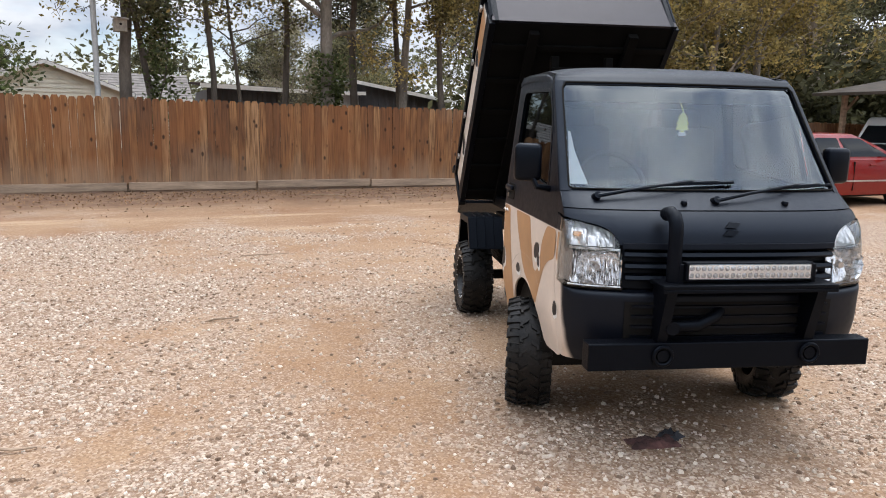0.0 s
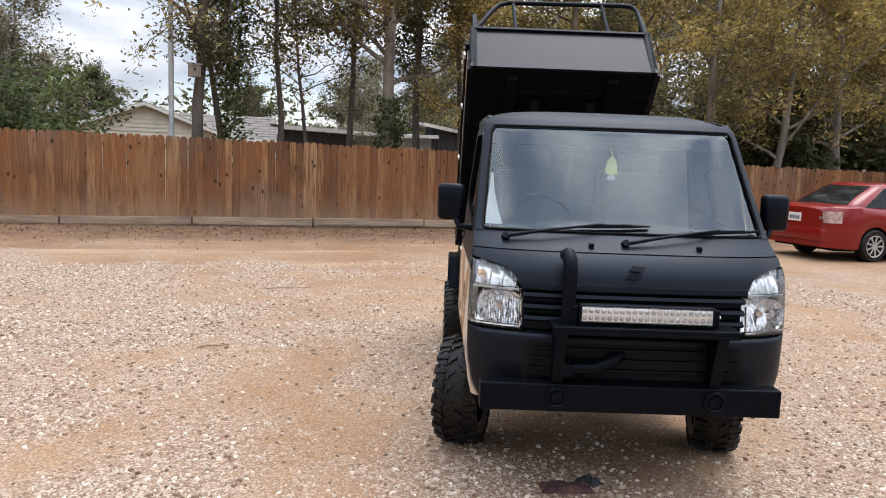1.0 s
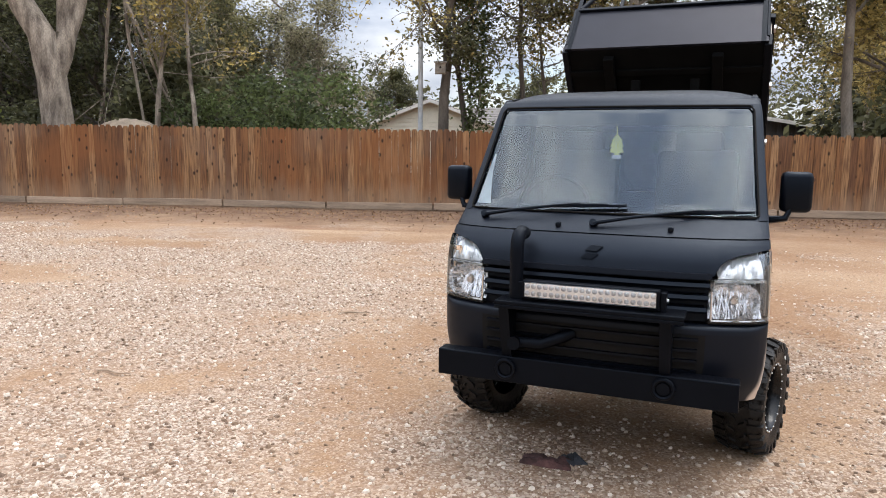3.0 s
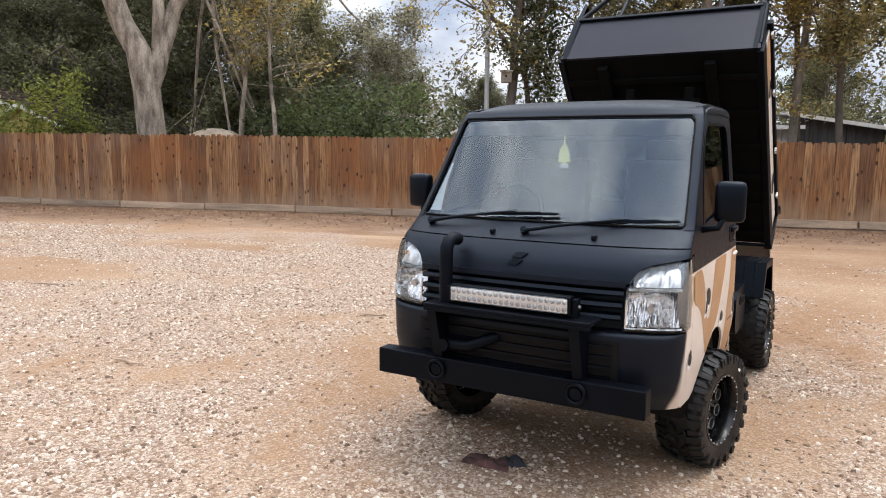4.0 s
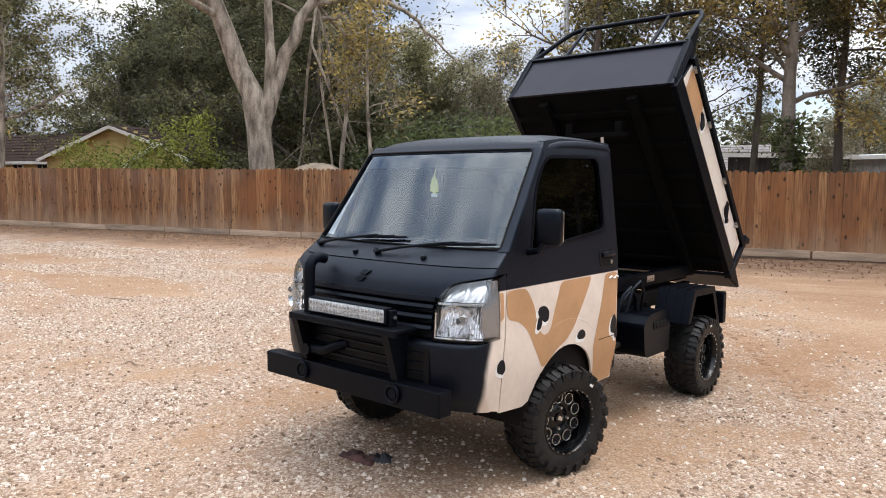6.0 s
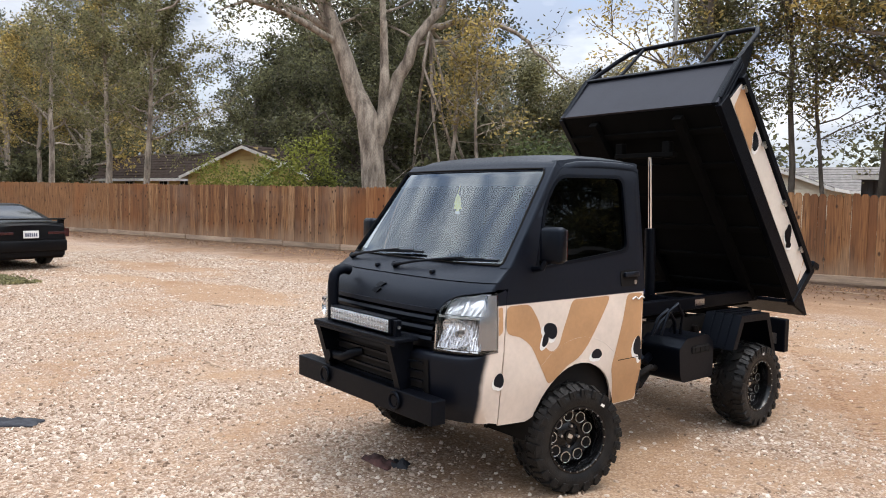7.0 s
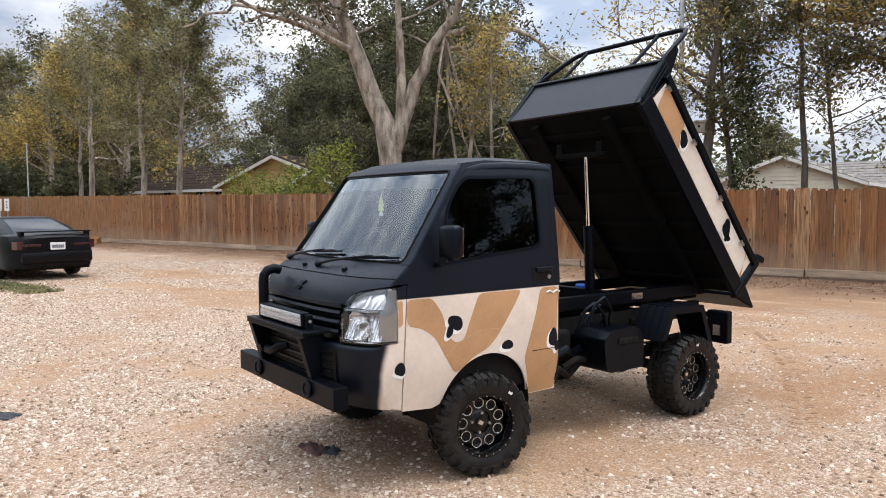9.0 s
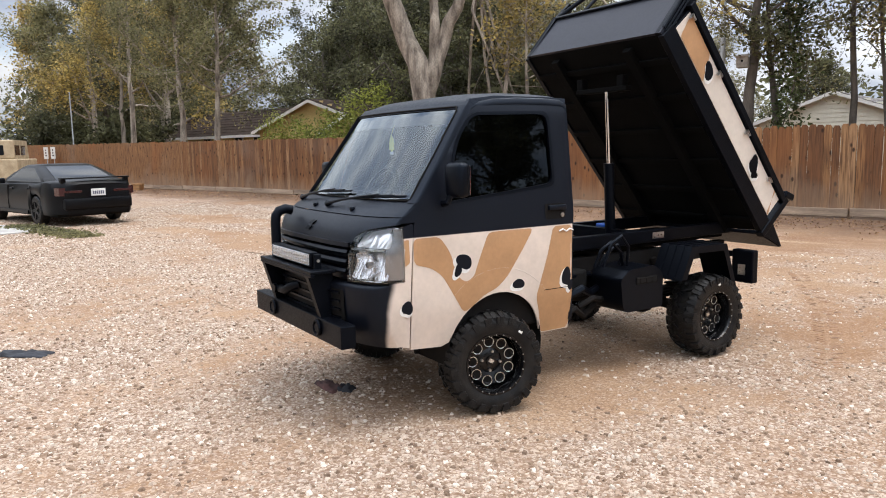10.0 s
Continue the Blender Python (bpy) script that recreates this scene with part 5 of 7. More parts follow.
for k, (y, h) in enumerate(((0.52, 0.86), (0.56, 0.90), (0.48, 0.83))):
    bm = bmesh.new()
    tube(bm, [(-0.98 - 0.04 * k, y, 0.70), (-1.02 - 0.05 * k, y + 0.02, h - 0.05), (-1.10 - 0.05 * k, y + 0.03, h), (-1.20 - 0.03 * k, y + 0.02, h - 0.08), (-1.24, y, 0.69)], 0.011, 8)
    part("hose", bm, BLACK_PLASTIC, truck, smooth=True)
bm = bmesh.new()
span_box(bm, (-1.68, 0.352, 0.82), (-1.80, 0.392, 0.865))
part("rating_plate", bm, SILVER, truck, "plain metal plate")
bm = bmesh.new()
span_box(bm, (-1.62, -0.12, 0.80), (-1.70, -0.02, 0.90), 0.01)
part("pump_cap", bm, BLUE, truck, "blue plastic cap")

# ---- raised dump bed: a along the floor from its back edge, b across, c square to the floor ----
BED = Matrix.Translation((-2.535, 0, 0.838)) @ pose(0, 0, 0, 0, -50.0, 0)
LEN, HALF = 1.755, 0.665


def bed_part(name, bm, mat, parent, label="", smooth=False):
    bmesh.ops.transform(bm, matrix=BED, verts=bm.verts)
    return part(name, bm, mat, parent, label, smooth)


bm = bmesh.new()
span_box(bm, (0.0, -HALF + 0.01, 0.0), (LEN, HALF - 0.01, 0.025))
bed = bed_part("dump_bed", bm, BED_UNDER, truck, "raised black steel dump bed")
for y in (-0.36, 0.36):
    bm = bmesh.new()
    span_box(bm, (0.0, y - 0.035, -0.05), (LEN - 0.05, y + 0.035, 0.0), 0.004)
    bed_part("bed_runner", bm, BED_UNDER, bed)
for k in range(6):
    bm = bmesh.new()
    x = 0.12 + k * 0.29
    span_box(bm, (x - 0.022, -HALF + 0.02, -0.02), (x + 0.022, HALF - 0.02, -0.0), 0.003)
    bed_part("bed_cross_rib", bm, BED_UNDER, bed)
for sg in (-1, 1):
    bm = bmesh.new()
    span_box(bm, (0.0, sg * HALF - 0.022, -0.012), (LEN, sg * HALF + 0.022, 0.112), 0.004)
    bed_part("bed_sill", bm, BLACK_METAL, bed)
    bm = bmesh.new()
    span_box(bm, (0.03, sg * (HALF - 0.002) - 0.015, 0.116), (LEN - 0.03, sg * (HALF - 0.002) + 0.015, 0.335), 0.004)
    gate = bed_part("side_gate", bm, BLACK_METAL, bed, "side gate painted in camouflage")
    bm = bmesh.new()
    span_box(bm, (0.04, sg * (HALF + 0.013) - 0.003, 0.124), (LEN - 0.04, sg * (HALF + 0.013) + 0.003, 0.298), 0.001)
    bed_part("gate_panel", bm, CREAM, gate, "cream painted panel")

    def on_gate(out):
        return lambda a, b, d=0.0: Vector((a, sg * (HALF + 0.016 + out), b))
    for a0, a1 in ((1.28, 1.70), (0.04, 0.12)):
        bm = bmesh.new()
        flat_shape(bm, rounded([(a0, 0.126), (a1 - 0.05, 0.126), (a1, 0.296), (a0 + 0.10, 0.296)], 0.02), on_gate(0.002))
        bed_part("ochre_stripe", bm, OCHRE, gate)
    for x, z, a, b, seed in ((1.30, 0.215, 0.055, 0.05, 1), (0.46, 0.215, 0.075, 0.05, 2), (0.40, 0.175, 0.03, 0.035, 5)):
        bm = bmesh.new()
        flat_shape(bm, blob(x - 0.012, z - 0.012, a * 1.1, b * 1.1, 0.4, 0.2, 16, seed), on_gate(0.004))
        bed_part("white_edge", bm, WHITE_PAINT, gate)
        bm = bmesh.new()
        flat_shape(bm, blob(x, z, a, b, 0.4, 0.2, 16, seed), on_gate(0.0055))
        bed_part("black_spot", bm, BLACK_METAL, gate)
    bm = bmesh.new()
    span_box(bm, (0.0, sg * (HALF + 0.012) - 0.024, 0.308), (LEN, sg * (HALF + 0.012) + 0.024, 0.362), 0.006)
    bed_part("gate_rail", bm, BLACK_METAL, gate)
    for x in (0.25, 0.70, 1.22, 1.68):
        bm = bmesh.new()
        box(bm, (x, sg * (HALF + 0.036), 0.288), (0.05, 0.014, 0.014))
        box(bm, (x + 0.02, sg * (HALF + 0.036), 0.273), (0.014, 0.014, 0.04))
        bed_part("rope_hook", bm, SILVER, gate, "silver rope hook")
    # end post with its latch
    bm = bmesh.new()
    span_box(bm, (-0.05, sg * HALF - 0.03, -0.02), (0.0, sg * HALF + 0.03, 0.375), 0.006)
    box(bm, (-0.01, sg * (HALF + 0.02), 0.395), (0.11, 0.05, 0.05), pose(0, 0, 0, 0, 30, 0), 0.01)
    bed_part("end_post", bm, BLACK_METAL, bed)
    # triangular cheek of the head board with louvred edge
    bm = bmesh.new()
    flat_shape(bm, [(LEN - 0.01, 0.0), (LEN + 0.02, 0.0), (LEN + 0.085, 0.41), (LEN + 0.09, 0.60), (LEN + 0.04, 0.60), (LEN - 0.05, 0.40)], lambda a, b, d=0.0: Vector((a, sg * (0.650 - d), b)), 0.0, (), 0.03)
    cheek = bed_part("head_cheek", bm, BLACK_METAL, bed)
    for k in range(3):
        bm = bmesh.new()
        tube(bm, [(LEN + 0.02 - 0.024 * k, sg * 0.660, 0.05), (LEN + 0.08 - 0.026 * k, sg * 0.655, 0.42)], 0.012, 6)
        bed_part("stay_bar", bm, BLACK_METAL, cheek)
bm = bmesh.new()
rows = [[(LEN + 0.02 + f * 0.05, s * (0.668 - 0.045 * f), 0.0 + f * 0.40) for s in (-1, 1)] for f in (0, 1)]
grid_faces(bm, rows, (-0.02, 0, 0.004))
head_board = bed_part("head_board", bm, SATIN_BLACK, bed, "slanted matt black head board")
bm = bmesh.new()
span_box(bm, (LEN + 0.05, -0.635, 0.395), (LEN + 0.09, 0.635, 0.425), 0.005)
bed_part("head_rail", bm, BLACK_METAL, head_board)
bm = bmesh.new()
ux = LEN + 0.075
tube(bm, [(ux, -0.62, 0.42), (ux, -0.50, 0.68), (ux, -0.44, 0.775), (ux, -0.36, 0.815), (ux, 0.54, 0.835), (ux, 0.60, 0.82), (ux, 0.625, 0.76), (ux, 0.63, 0.42)], 0.018, 10)
rack = bed_part("cab_guard", bm, BLACK_METAL, bed, "black tubular cab guard", True)
for y in (-0.33, 0.36):
    bm = bmesh.new()
    tube(bm, [(ux, y, 0.42), (ux, y, 0.82)], 0.014, 8)
    bed_part("guard_bar", bm, BLACK_METAL, rack, "", True)
bm = bmesh.new()
box(bm, (-0.165, 0, 0.075), (0.30, 1.30, 0.03), pose(0, 0, 0, 0, 26, 0), 0.004)
tg = bed_part("tailgate", bm, BLACK_METAL, bed, "black tailgate let down")
for sg in (-1, 1):
    bm = bmesh.new()
    flat_shape(bm, [(-0.305, 0.135), (-0.02, 0.0), (-0.02, 0.16), (-0.10, 0.16)], lambda a, b, d=0.0: Vector((a, sg * (0.66 - d), b)), 0.0, (), 0.02)
    bed_part("tailgate_cheek", bm, BLACK_METAL, tg)
# lift ram with the bar that it pushes on
bm = bmesh.new()
tube(bm, [(-1.555, 0.10, 0.84), (-1.53, 0.10, 1.36)], 0.038, 14)
ram = part("lift_ram", bm, BLACK_METAL, truck, "hydraulic lift ram", smooth=True)
bm = bmesh.new()
tube(bm, [(-1.53, 0.10, 1.36), (-1.50, 0.10, 1.87)], 0.015, 14)
part("piston_rod", bm, CHROME, ram, "chrome piston rod", smooth=True)
bm = bmesh.new()
box(bm, (-1.52, 0.04, 1.885), (0.06, 0.50, 0.035), None, 0.006)
box(bm, (-1.53, -0.18, 1.92), (0.06, 0.06, 0.12), None, 0.008)
box(bm, (-1.53, 0.22, 1.92), (0.06, 0.06, 0.12), None, 0.008)
part("ram_bar", bm, BED_UNDER, ram)
bm = bmesh.new()
for sg in (-1, 1):
    box(bm, (-2.60, sg * 0.36, 0.88), (0.10, 0.05, 0.10), None, 0.01)
tube(bm, [(-2.61, -0.42, 0.895), (-2.61, 0.42, 0.895)], 0.025, 10)
part("bed_hinge", bm, BLACK_METAL, truck)
# ---- trees ----
def leaf_mesh(name, centres, size, mat, rng):
    """One small pointed leaf blade for each centre, turned at random."""
    k = len(centres)
    d = rng.normal(size=(k, 3))
    d[:, 2] *= 0.7
    d /= np.linalg.norm(d, axis=1)[:, None]
    e = np.cross(d, rng.normal(size=(k, 3)))
    e /= np.linalg.norm(e, axis=1)[:, None] + 1e-9
    s = size * rng.uniform(0.6, 1.4, k)[:, None]
    a, b = d * s, e * s * 0.5
    v = np.stack((centres - a, centres + b - a * 0.1, centres + a, centres - b - a * 0.1), 1).reshape(-1, 3)
    me = bpy.data.meshes.new(name)
    me.vertices.add(4 * k)
    me.vertices.foreach_set("co", v.astype(np.float32).ravel())
    me.loops.add(4 * k)
    me.loops.foreach_set("vertex_index", np.arange(4 * k, dtype=np.int32))
    me.polygons.add(k)
    me.polygons.foreach_set("loop_start", np.arange(0, 4 * k, 4, dtype=np.int32))
    me.update(calc_edges=True)
    me.validate()
    me.materials.append(mat)
    return me


def bough(rng, p, d, length, steps, wander, rise):
    """A wandering line of points from p along d."""
    pts, d = [p], d / np.linalg.norm(d)
    for _ in range(steps):
        d = d + rng.normal(size=3) * wander + np.array((0, 0, rise))
        d = d / np.linalg.norm(d)
        pts.append(pts[-1] + d * length / steps)
    return np.array(pts)


def tree(name, at, height, r, bark, leaf, label, seed, low=0.35, spread=3.0, limbs=9, leaves=9000, leaf_size=0.075, lean=(0, 0), stems=None, tips_up=0.03, clump=0.32, group="", sub=4):
    """Tapered trunk, limbs, twigs and a loose crown of single leaves round the twigs."""
    rng = np.random.default_rng(seed)
    root = thing(name, pose(*at), label, "tree", group)
    bm = bmesh.new()
    bases, twigs = [], []
    lines = stems or [[(0, 0, 0), (lean[0] * 0.5 + rng.normal() * 0.1, lean[1] * 0.5, height * 0.5), (lean[0], lean[1], height * 0.92)]]
    for s, ln in enumerate(lines):
        ln = np.array(ln, float)
        tt = np.linspace(0, 1, 12)
        seg = np.linspace(0, 1, len(ln))
        pts = np.stack([np.interp(tt, seg, ln[:, c]) for c in range(3)], 1)
        pts[1:-1] += rng.normal(size=(10, 3)) * r * 0.18
        r0 = r if s == 0 or not stems else r * (0.66 if ln[0][2] < 4 else 0.46 if ln[0][2] < 5 else 0.26)
        rs = [max(0.012, r0 * (1.22 if (i == 0 and ln[0][2] == 0) else 1) * (1 - (0.78 if stems else 0.86) * i / 11)) for i in range(12)]
        tube(bm, pts, rs, 10)
        bases.append((pts, rs))
    for k in range(limbs):
        pts, rs = bases[k % len(bases)]
        z0 = low * height
        hs = pts[:, 2]
        z = z0 + (hs[-1] - z0) * (0.04 + 0.96 * ((k + rng.random()) / limbs))
        i = int(np.clip(np.searchsorted(hs, z), 1, 11))
        f = (z - hs[i - 1]) / max(1e-6, hs[i] - hs[i - 1])
        p = pts[i - 1] + (pts[i] - pts[i - 1]) * np.clip(f, 0, 1)
        a = rng.uniform(0, 2 * np.pi)
        up = (z - z0) / max(0.1, hs[-1] - z0)
        d = np.array((math.cos(a), math.sin(a), 0.35 + 0.9 * up))
        ll = spread * rng.uniform(0.65, 1.15) * (1 - 0.45 * up)
        limb = bough(rng, p, d, ll, 6, 0.16, tips_up)
        lr = max(0.012, rs[i] * 0.5)
        tube(bm, limb, [lr * (1 - 0.75 * q / 6) for q in range(7)], 6, False)
        for q in range(sub):
            j = rng.integers(2, 7)
            dd = limb[j] - limb[j - 1] + rng.normal(size=3) * ll / 6 * 0.8
            br = bough(rng, limb[j], dd, ll * rng.uniform(0.3, 0.55), 4, 0.2, 0.0)
            tube(bm, br, [lr * 0.35, lr * 0.28, lr * 0.2, lr * 0.14, 0.004], 4, False)
            twigs.append(br)
            for _ in range(2):
                j2 = rng.integers(1, 5)
                tw = bough(rng, br[j2], br[j2] - br[j2 - 1] + rng.normal(size=3) * 0.2, ll * 0.2, 3, 0.25, -0.02)
                tube(bm, tw, [0.008, 0.007, 0.006, 0.004], 3, False)
                twigs.append(tw)
        twigs.append(limb[3:])
    part("trunk", bm, bark, root, smooth=True, angle=60)
    if leaves:
        idx = rng.integers(0, len(twigs), leaves)
        c = np.empty((leaves, 3))
        dense = rng.random(len(twigs)) ** 2.0
        for q, i in enumerate(idx):
            if rng.random() > dense[i]:
                i = int(rng.integers(0, len(twigs)))
            tw = twigs[i]
            u = rng.random() * (len(tw) - 1)
            m = int(u)
            c[q] = tw[m] + (tw[min(m + 1, len(tw) - 1)] - tw[m]) * (u - m)
        c += rng.normal(size=(leaves, 3)) * clump * np.array((1, 1, 0.8))
        ob = new("crown", leaf_mesh("crown", c, leaf_size, leaf, rng))
        ob.parent = root
    return root


def shrub(name, at, size, leaf, label, seed, leaves=7000, leaf_size=0.07, group="shrubs behind the fence"):
    rng = np.random.default_rng(seed)
    root = thing(name, pose(*at), label, "shrub", group)
    bm = bmesh.new()
    ends = []
    for k in range(9):
        a = rng.uniform(0, 6.28)
        b = bough(rng, np.array((rng.normal() * 0.1, rng.normal() * 0.1, 0)), np.array((math.cos(a) * 0.5, math.sin(a) * 0.5, 1)), size[2] * rng.uniform(0.6, 0.95), 5, 0.15, 0.02)
        tube(bm, b, [0.03, 0.025, 0.02, 0.016, 0.012, 0.006], 5, False)
        ends += [b[2], b[3], b[4], b[5]]
    part("stem", bm, BARK_DARK, root)
    puffs_at = np.array([(rng.normal() * size[0] * 0.38, rng.normal() * size[1] * 0.38, size[2] * rng.uniform(0.15, 0.98)) for _ in range(26)] + ends)
    c = puffs_at[rng.integers(0, len(puffs_at), leaves)] + rng.normal(size=(leaves, 3)) * 0.26 * np.array((1, 1, 0.9))
    c = c[c[:, 2] > 0.05]
    ob = new("foliage", leaf_mesh("foliage", c, leaf_size, leaf, rng))
    ob.parent = root
    return root


# the big forked tree
big = tree("forked_tree", (-10.2, 17.2, 0), 13.0, 0.43, BARK, LEAF_OAK, "tall forked pale-barked tree with dark thin foliage behind the fence", 11, 0.46, 5.0, 36, 26000, 0.07, clump=0.24,
     stems=[[(0, 0, 0), (0.02, 0, 3.5), (-0.52, -0.42, 5.3), (-1.25, -1.0, 7.6), (-1.7, -1.35, 9.6), (-2.3, -1.7, 13.0)], [(0.02, 0, 3.2), (0.36, 0.29, 4.8), (0.95, 0.75, 6.2), (1.65, 1.3, 7.7), (2.6, 2.0, 12.0)], [(0.24, 0.2, 4.3), (0.30, 0.14, 5.6), (0.06, 0.3, 7.7), (-0.3, 0.5, 11.5)],
            [(-1.0, -0.8, 6.8), (-2.6, -1.8, 7.8), (-4.4, -2.8, 8.0), (-6.2, -3.5, 7.5)], [(1.35, 1.1, 7.0), (2.7, 2.0, 7.3), (4.0, 2.9, 6.6), (5.0, 3.5, 5.4)], [(0.9, 0.7, 6.2), (1.2, 1.5, 7.4), (0.9, 2.4, 9.6)]], sub=6)
near = (
    # x, y, height, radius, bark, leaf, low, spread, limbs, leaves, seed, what
    (0.0, 16.5, 9.5, 0.15, BARK_DARK, LEAF_GOLD, 0.36, 2.9, 20, 5200, 21, "slim dark-barked tree with sparse yellowing leaves behind the fence"),
    (0.8, 16.9, 7.0, 0.10, BARK_DARK, LEAF_OLIVE, 0.35, 1.6, 14, 6500, 22, "slim tree wrapped in leafy vine behind the fence"),
    (4.35, 16.9, 10.5, 0.19, BARK_MID, LEAF_GOLD, 0.28, 3.3, 19, 12000, 23, "oak with half-turned olive leaves behind the fence"),
    (6.3, 17.4, 11.0, 0.12, BARK_MID, LEAF_OLIVE, 0.35, 2.4, 14, 6000, 24, "thin straight tree with few leaves behind the fence"),
    (7.4, 17.0, 9.0, 0.10, BARK_DARK, LEAF_GOLD, 0.3, 2.4, 14, 7000, 25, "thin bending tree with few leaves behind the fence"),
    (9.2, 16.7, 10.0, 0.15, BARK_MID, LEAF_OLIVE, 0.4, 2.6, 14, 8000, 26, "pale straight trunk with olive leaves behind the fence"),
    (2.7, 17.8, 8.0, 0.06, BARK_DARK, LEAF_OLIVE, 0.3, 2.8, 18, 4500, 36, "slim dark tree with olive leaves behind the fence"),
    (5.4, 18.4, 10.5, 0.12, BARK_DARK, LEAF_OAK, 0.3, 2.8, 18, 5500, 37, "slim dark tree with green leaves behind the fence"),
    (10.9, 18.0, 10.5, 0.15, BARK_DARK, LEAF_GOLD, 0.22, 3.2, 19, 13000, 38, "broad dark-barked tree with turning leaves behind the fence"),
    (2.0, 17.6, 9.0, 0.09, BARK_DARK, LEAF_OAK, 0.42, 2.6, 16, 3600, 39, "slim dark tree with thin green leaves behind the fence"),
    (3.6, 18.2, 9.5, 0.10, BARK_DARK, LEAF_OLIVE, 0.40, 2.6, 17, 4600, 46, "slim tree with olive leaves beside an oak"),
    (6.9, 18.6, 10.5, 0.10, BARK_DARK, LEAF_OAK, 0.40, 2.8, 18, 4600, 47, "thin dark tree with green leaves behind the fence"),
    (-8.2, 18.2, 7.5, 0.10, BARK, LEAF_GOLD, 0.45, 1.7, 12, 1700, 27, "young pale tree with few yellow leaves behind the fence"),
    (-6.6, 18.0, 7.0, 0.09, BARK, LEAF_GOLD, 0.45, 1.7, 12, 1500, 28, "young thin tree with few yellow leaves behind the fence"),
    (13.4, 17.0, 10.0, 0.16, BARK_MID, LEAF_GOLD, 0.22, 3.0, 19, 11000, 29, "dark leaning tree with golden leaves behind the fence"),
    (15.4, 16.8, 9.5, 0.14, BARK_MID, LEAF_GOLD, 0.16, 3.0, 20, 14000, 30, "tree in golden leaf behind the fence"),
    (18.4, 17.6, 10.0, 0.16, BARK_MID, LEAF_GOLD, 0.18, 3.2, 20, 12000, 31, "broad tree with golden leaves behind the fence"),
    (-23.0, 17.6, 11.0, 0.16, BARK, LEAF_OLIVE, 0.32, 3.4, 24, 24000, 32, "slender tree with yellowing leaves behind the fence"),
    (-25.4, 17.4, 12.0, 0.17, BARK, LEAF_OLIVE, 0.32, 3.4, 24, 20000, 33, "slender tree with olive leaves behind the fence"),
    (-32.5, 18.5, 12.0, 0.18, BARK, LEAF_OLIVE, 0.3, 3.2, 18, 12000, 34, "pale thin-leaved tree behind the fence"),
    (-34.8, 19.0, 11.0, 0.15, BARK, LEAF_GOLD, 0.3, 2.6, 13, 3000, 35, "pale nearly bare tree behind the fence"),
)
for x, y, h, r, bk, lf, low, sp, lb, lv, sd, what in near:
    lean = ((sd * 37 % 11 - 5) * 0.14, 0.2)
    tree("tree", (x, y, 0), h, r, bk, lf, what, sd, low, sp, lb, int(lv * (1.2 if x > 10 else 2.5 if x > 3 else 1.25 if x > -3 else 0.95)), 0.05 if -3 < x < 10 else 0.062, lean, clump=0.17, sub=6, group="trees along the fence")

# ivy on two of the trunks
def ivy(at, height, seed, label):
    rng = np.random.default_rng(seed)
    root = thing("ivy", pose(*at), label, "climber", "ivy on trunks")
    z = rng.random(2600) * height
    a = rng.uniform(0, 6.28, 2600)
    d = 0.14 + np.abs(rng.normal(size=2600)) * 0.17 * (0.6 + 0.8 * np.sin(z * 2.1 + seed) ** 2)
    ob = new("foliage", leaf_mesh("foliage", np.stack((d * np.cos(a), d * np.sin(a), z), 1), 0.055, LEAF_GREEN, rng))
    ob.parent = root
    bm = bmesh.new()
    tube(bm, [(0.12 * math.cos(k), 0.12 * math.sin(k), height * k / 12) for k in range(13)], 0.015, 5)
    part("vine", bm, BARK_DARK, root)
    return root


ivy((0.8, 16.9, 0), 5.6, 61, "dark green ivy climbing a slim trunk")
ivy((4.4, 16.9, 0), 3.0, 62, "dark green ivy low on an oak trunk")
# heap of sandy earth behind the fence
bm = bmesh.new()
grid_faces(bm, [[(rr * 2.3 * math.cos(q), rr * 1.5 * math.sin(q), 2.16 * max(0.0, 1 - rr ** 2.2) + 0.05 * noise.noise((rr * 5, q * 3, 2))) for q in np.linspace(0, 2 * math.pi, 33)] for rr in np.linspace(0.0, 1.0, 9)])
heap = part("earth_heap", bm, material("dry sandy earth", (0.42, 0.33, 0.24), 0.95, vary=0.2, scale=3, bump=0.6, bump_scale=25), smooth=True)
heap.matrix_world = pose(-8.7, 18.0, 0)
tagged(heap, "heap of dry sandy earth behind the fence", "heap")

# woods behind: a few kinds, repeated
kinds = [
    tree("tree", (-17.5, 27, 0), 9.5, 0.30, BARK_DARK, LEAF_OAK, "dense dark green live oak in the woods", 41, 0.16, 4.6, 30, 27000, 0.085, clump=0.21, group="woods behind the fence", sub=6),
    tree("tree", (-47.5, 20.5, 0), 11.5, 0.22, BARK, LEAF_OLIVE, "olive leaved tree in the woods", 42, 0.2, 3.6, 20, 15000, 0.088, clump=0.34, group="woods behind the fence"),
    tree("tree", (21.5, 18.5, 0), 10.5, 0.2, BARK, LEAF_GOLD, "yellowing tree in the woods", 43, 0.2, 3.2, 18, 9000, 0.088, clump=0.32, group="woods behind the fence"),
    tree("tree", (-5.7, 26, 0), 6.8, 0.12, BARK, LEAF_PALE, "pale twiggy tree with dry olive leaves behind the fence", 45, 0.2, 2.1, 24, 9500, 0.055, clump=0.2, group="woods behind the fence", sub=7),
    tree("tree", (-23.5, 36, 0), 12.5, 0.2, BARK_DARK, LEAF_OAK, "tall dark pine-like tree in the woods", 44, 0.4, 2.6, 20, 11000, 0.11, clump=0.42, group="woods behind the fence"),
]
rw = random.Random(9)
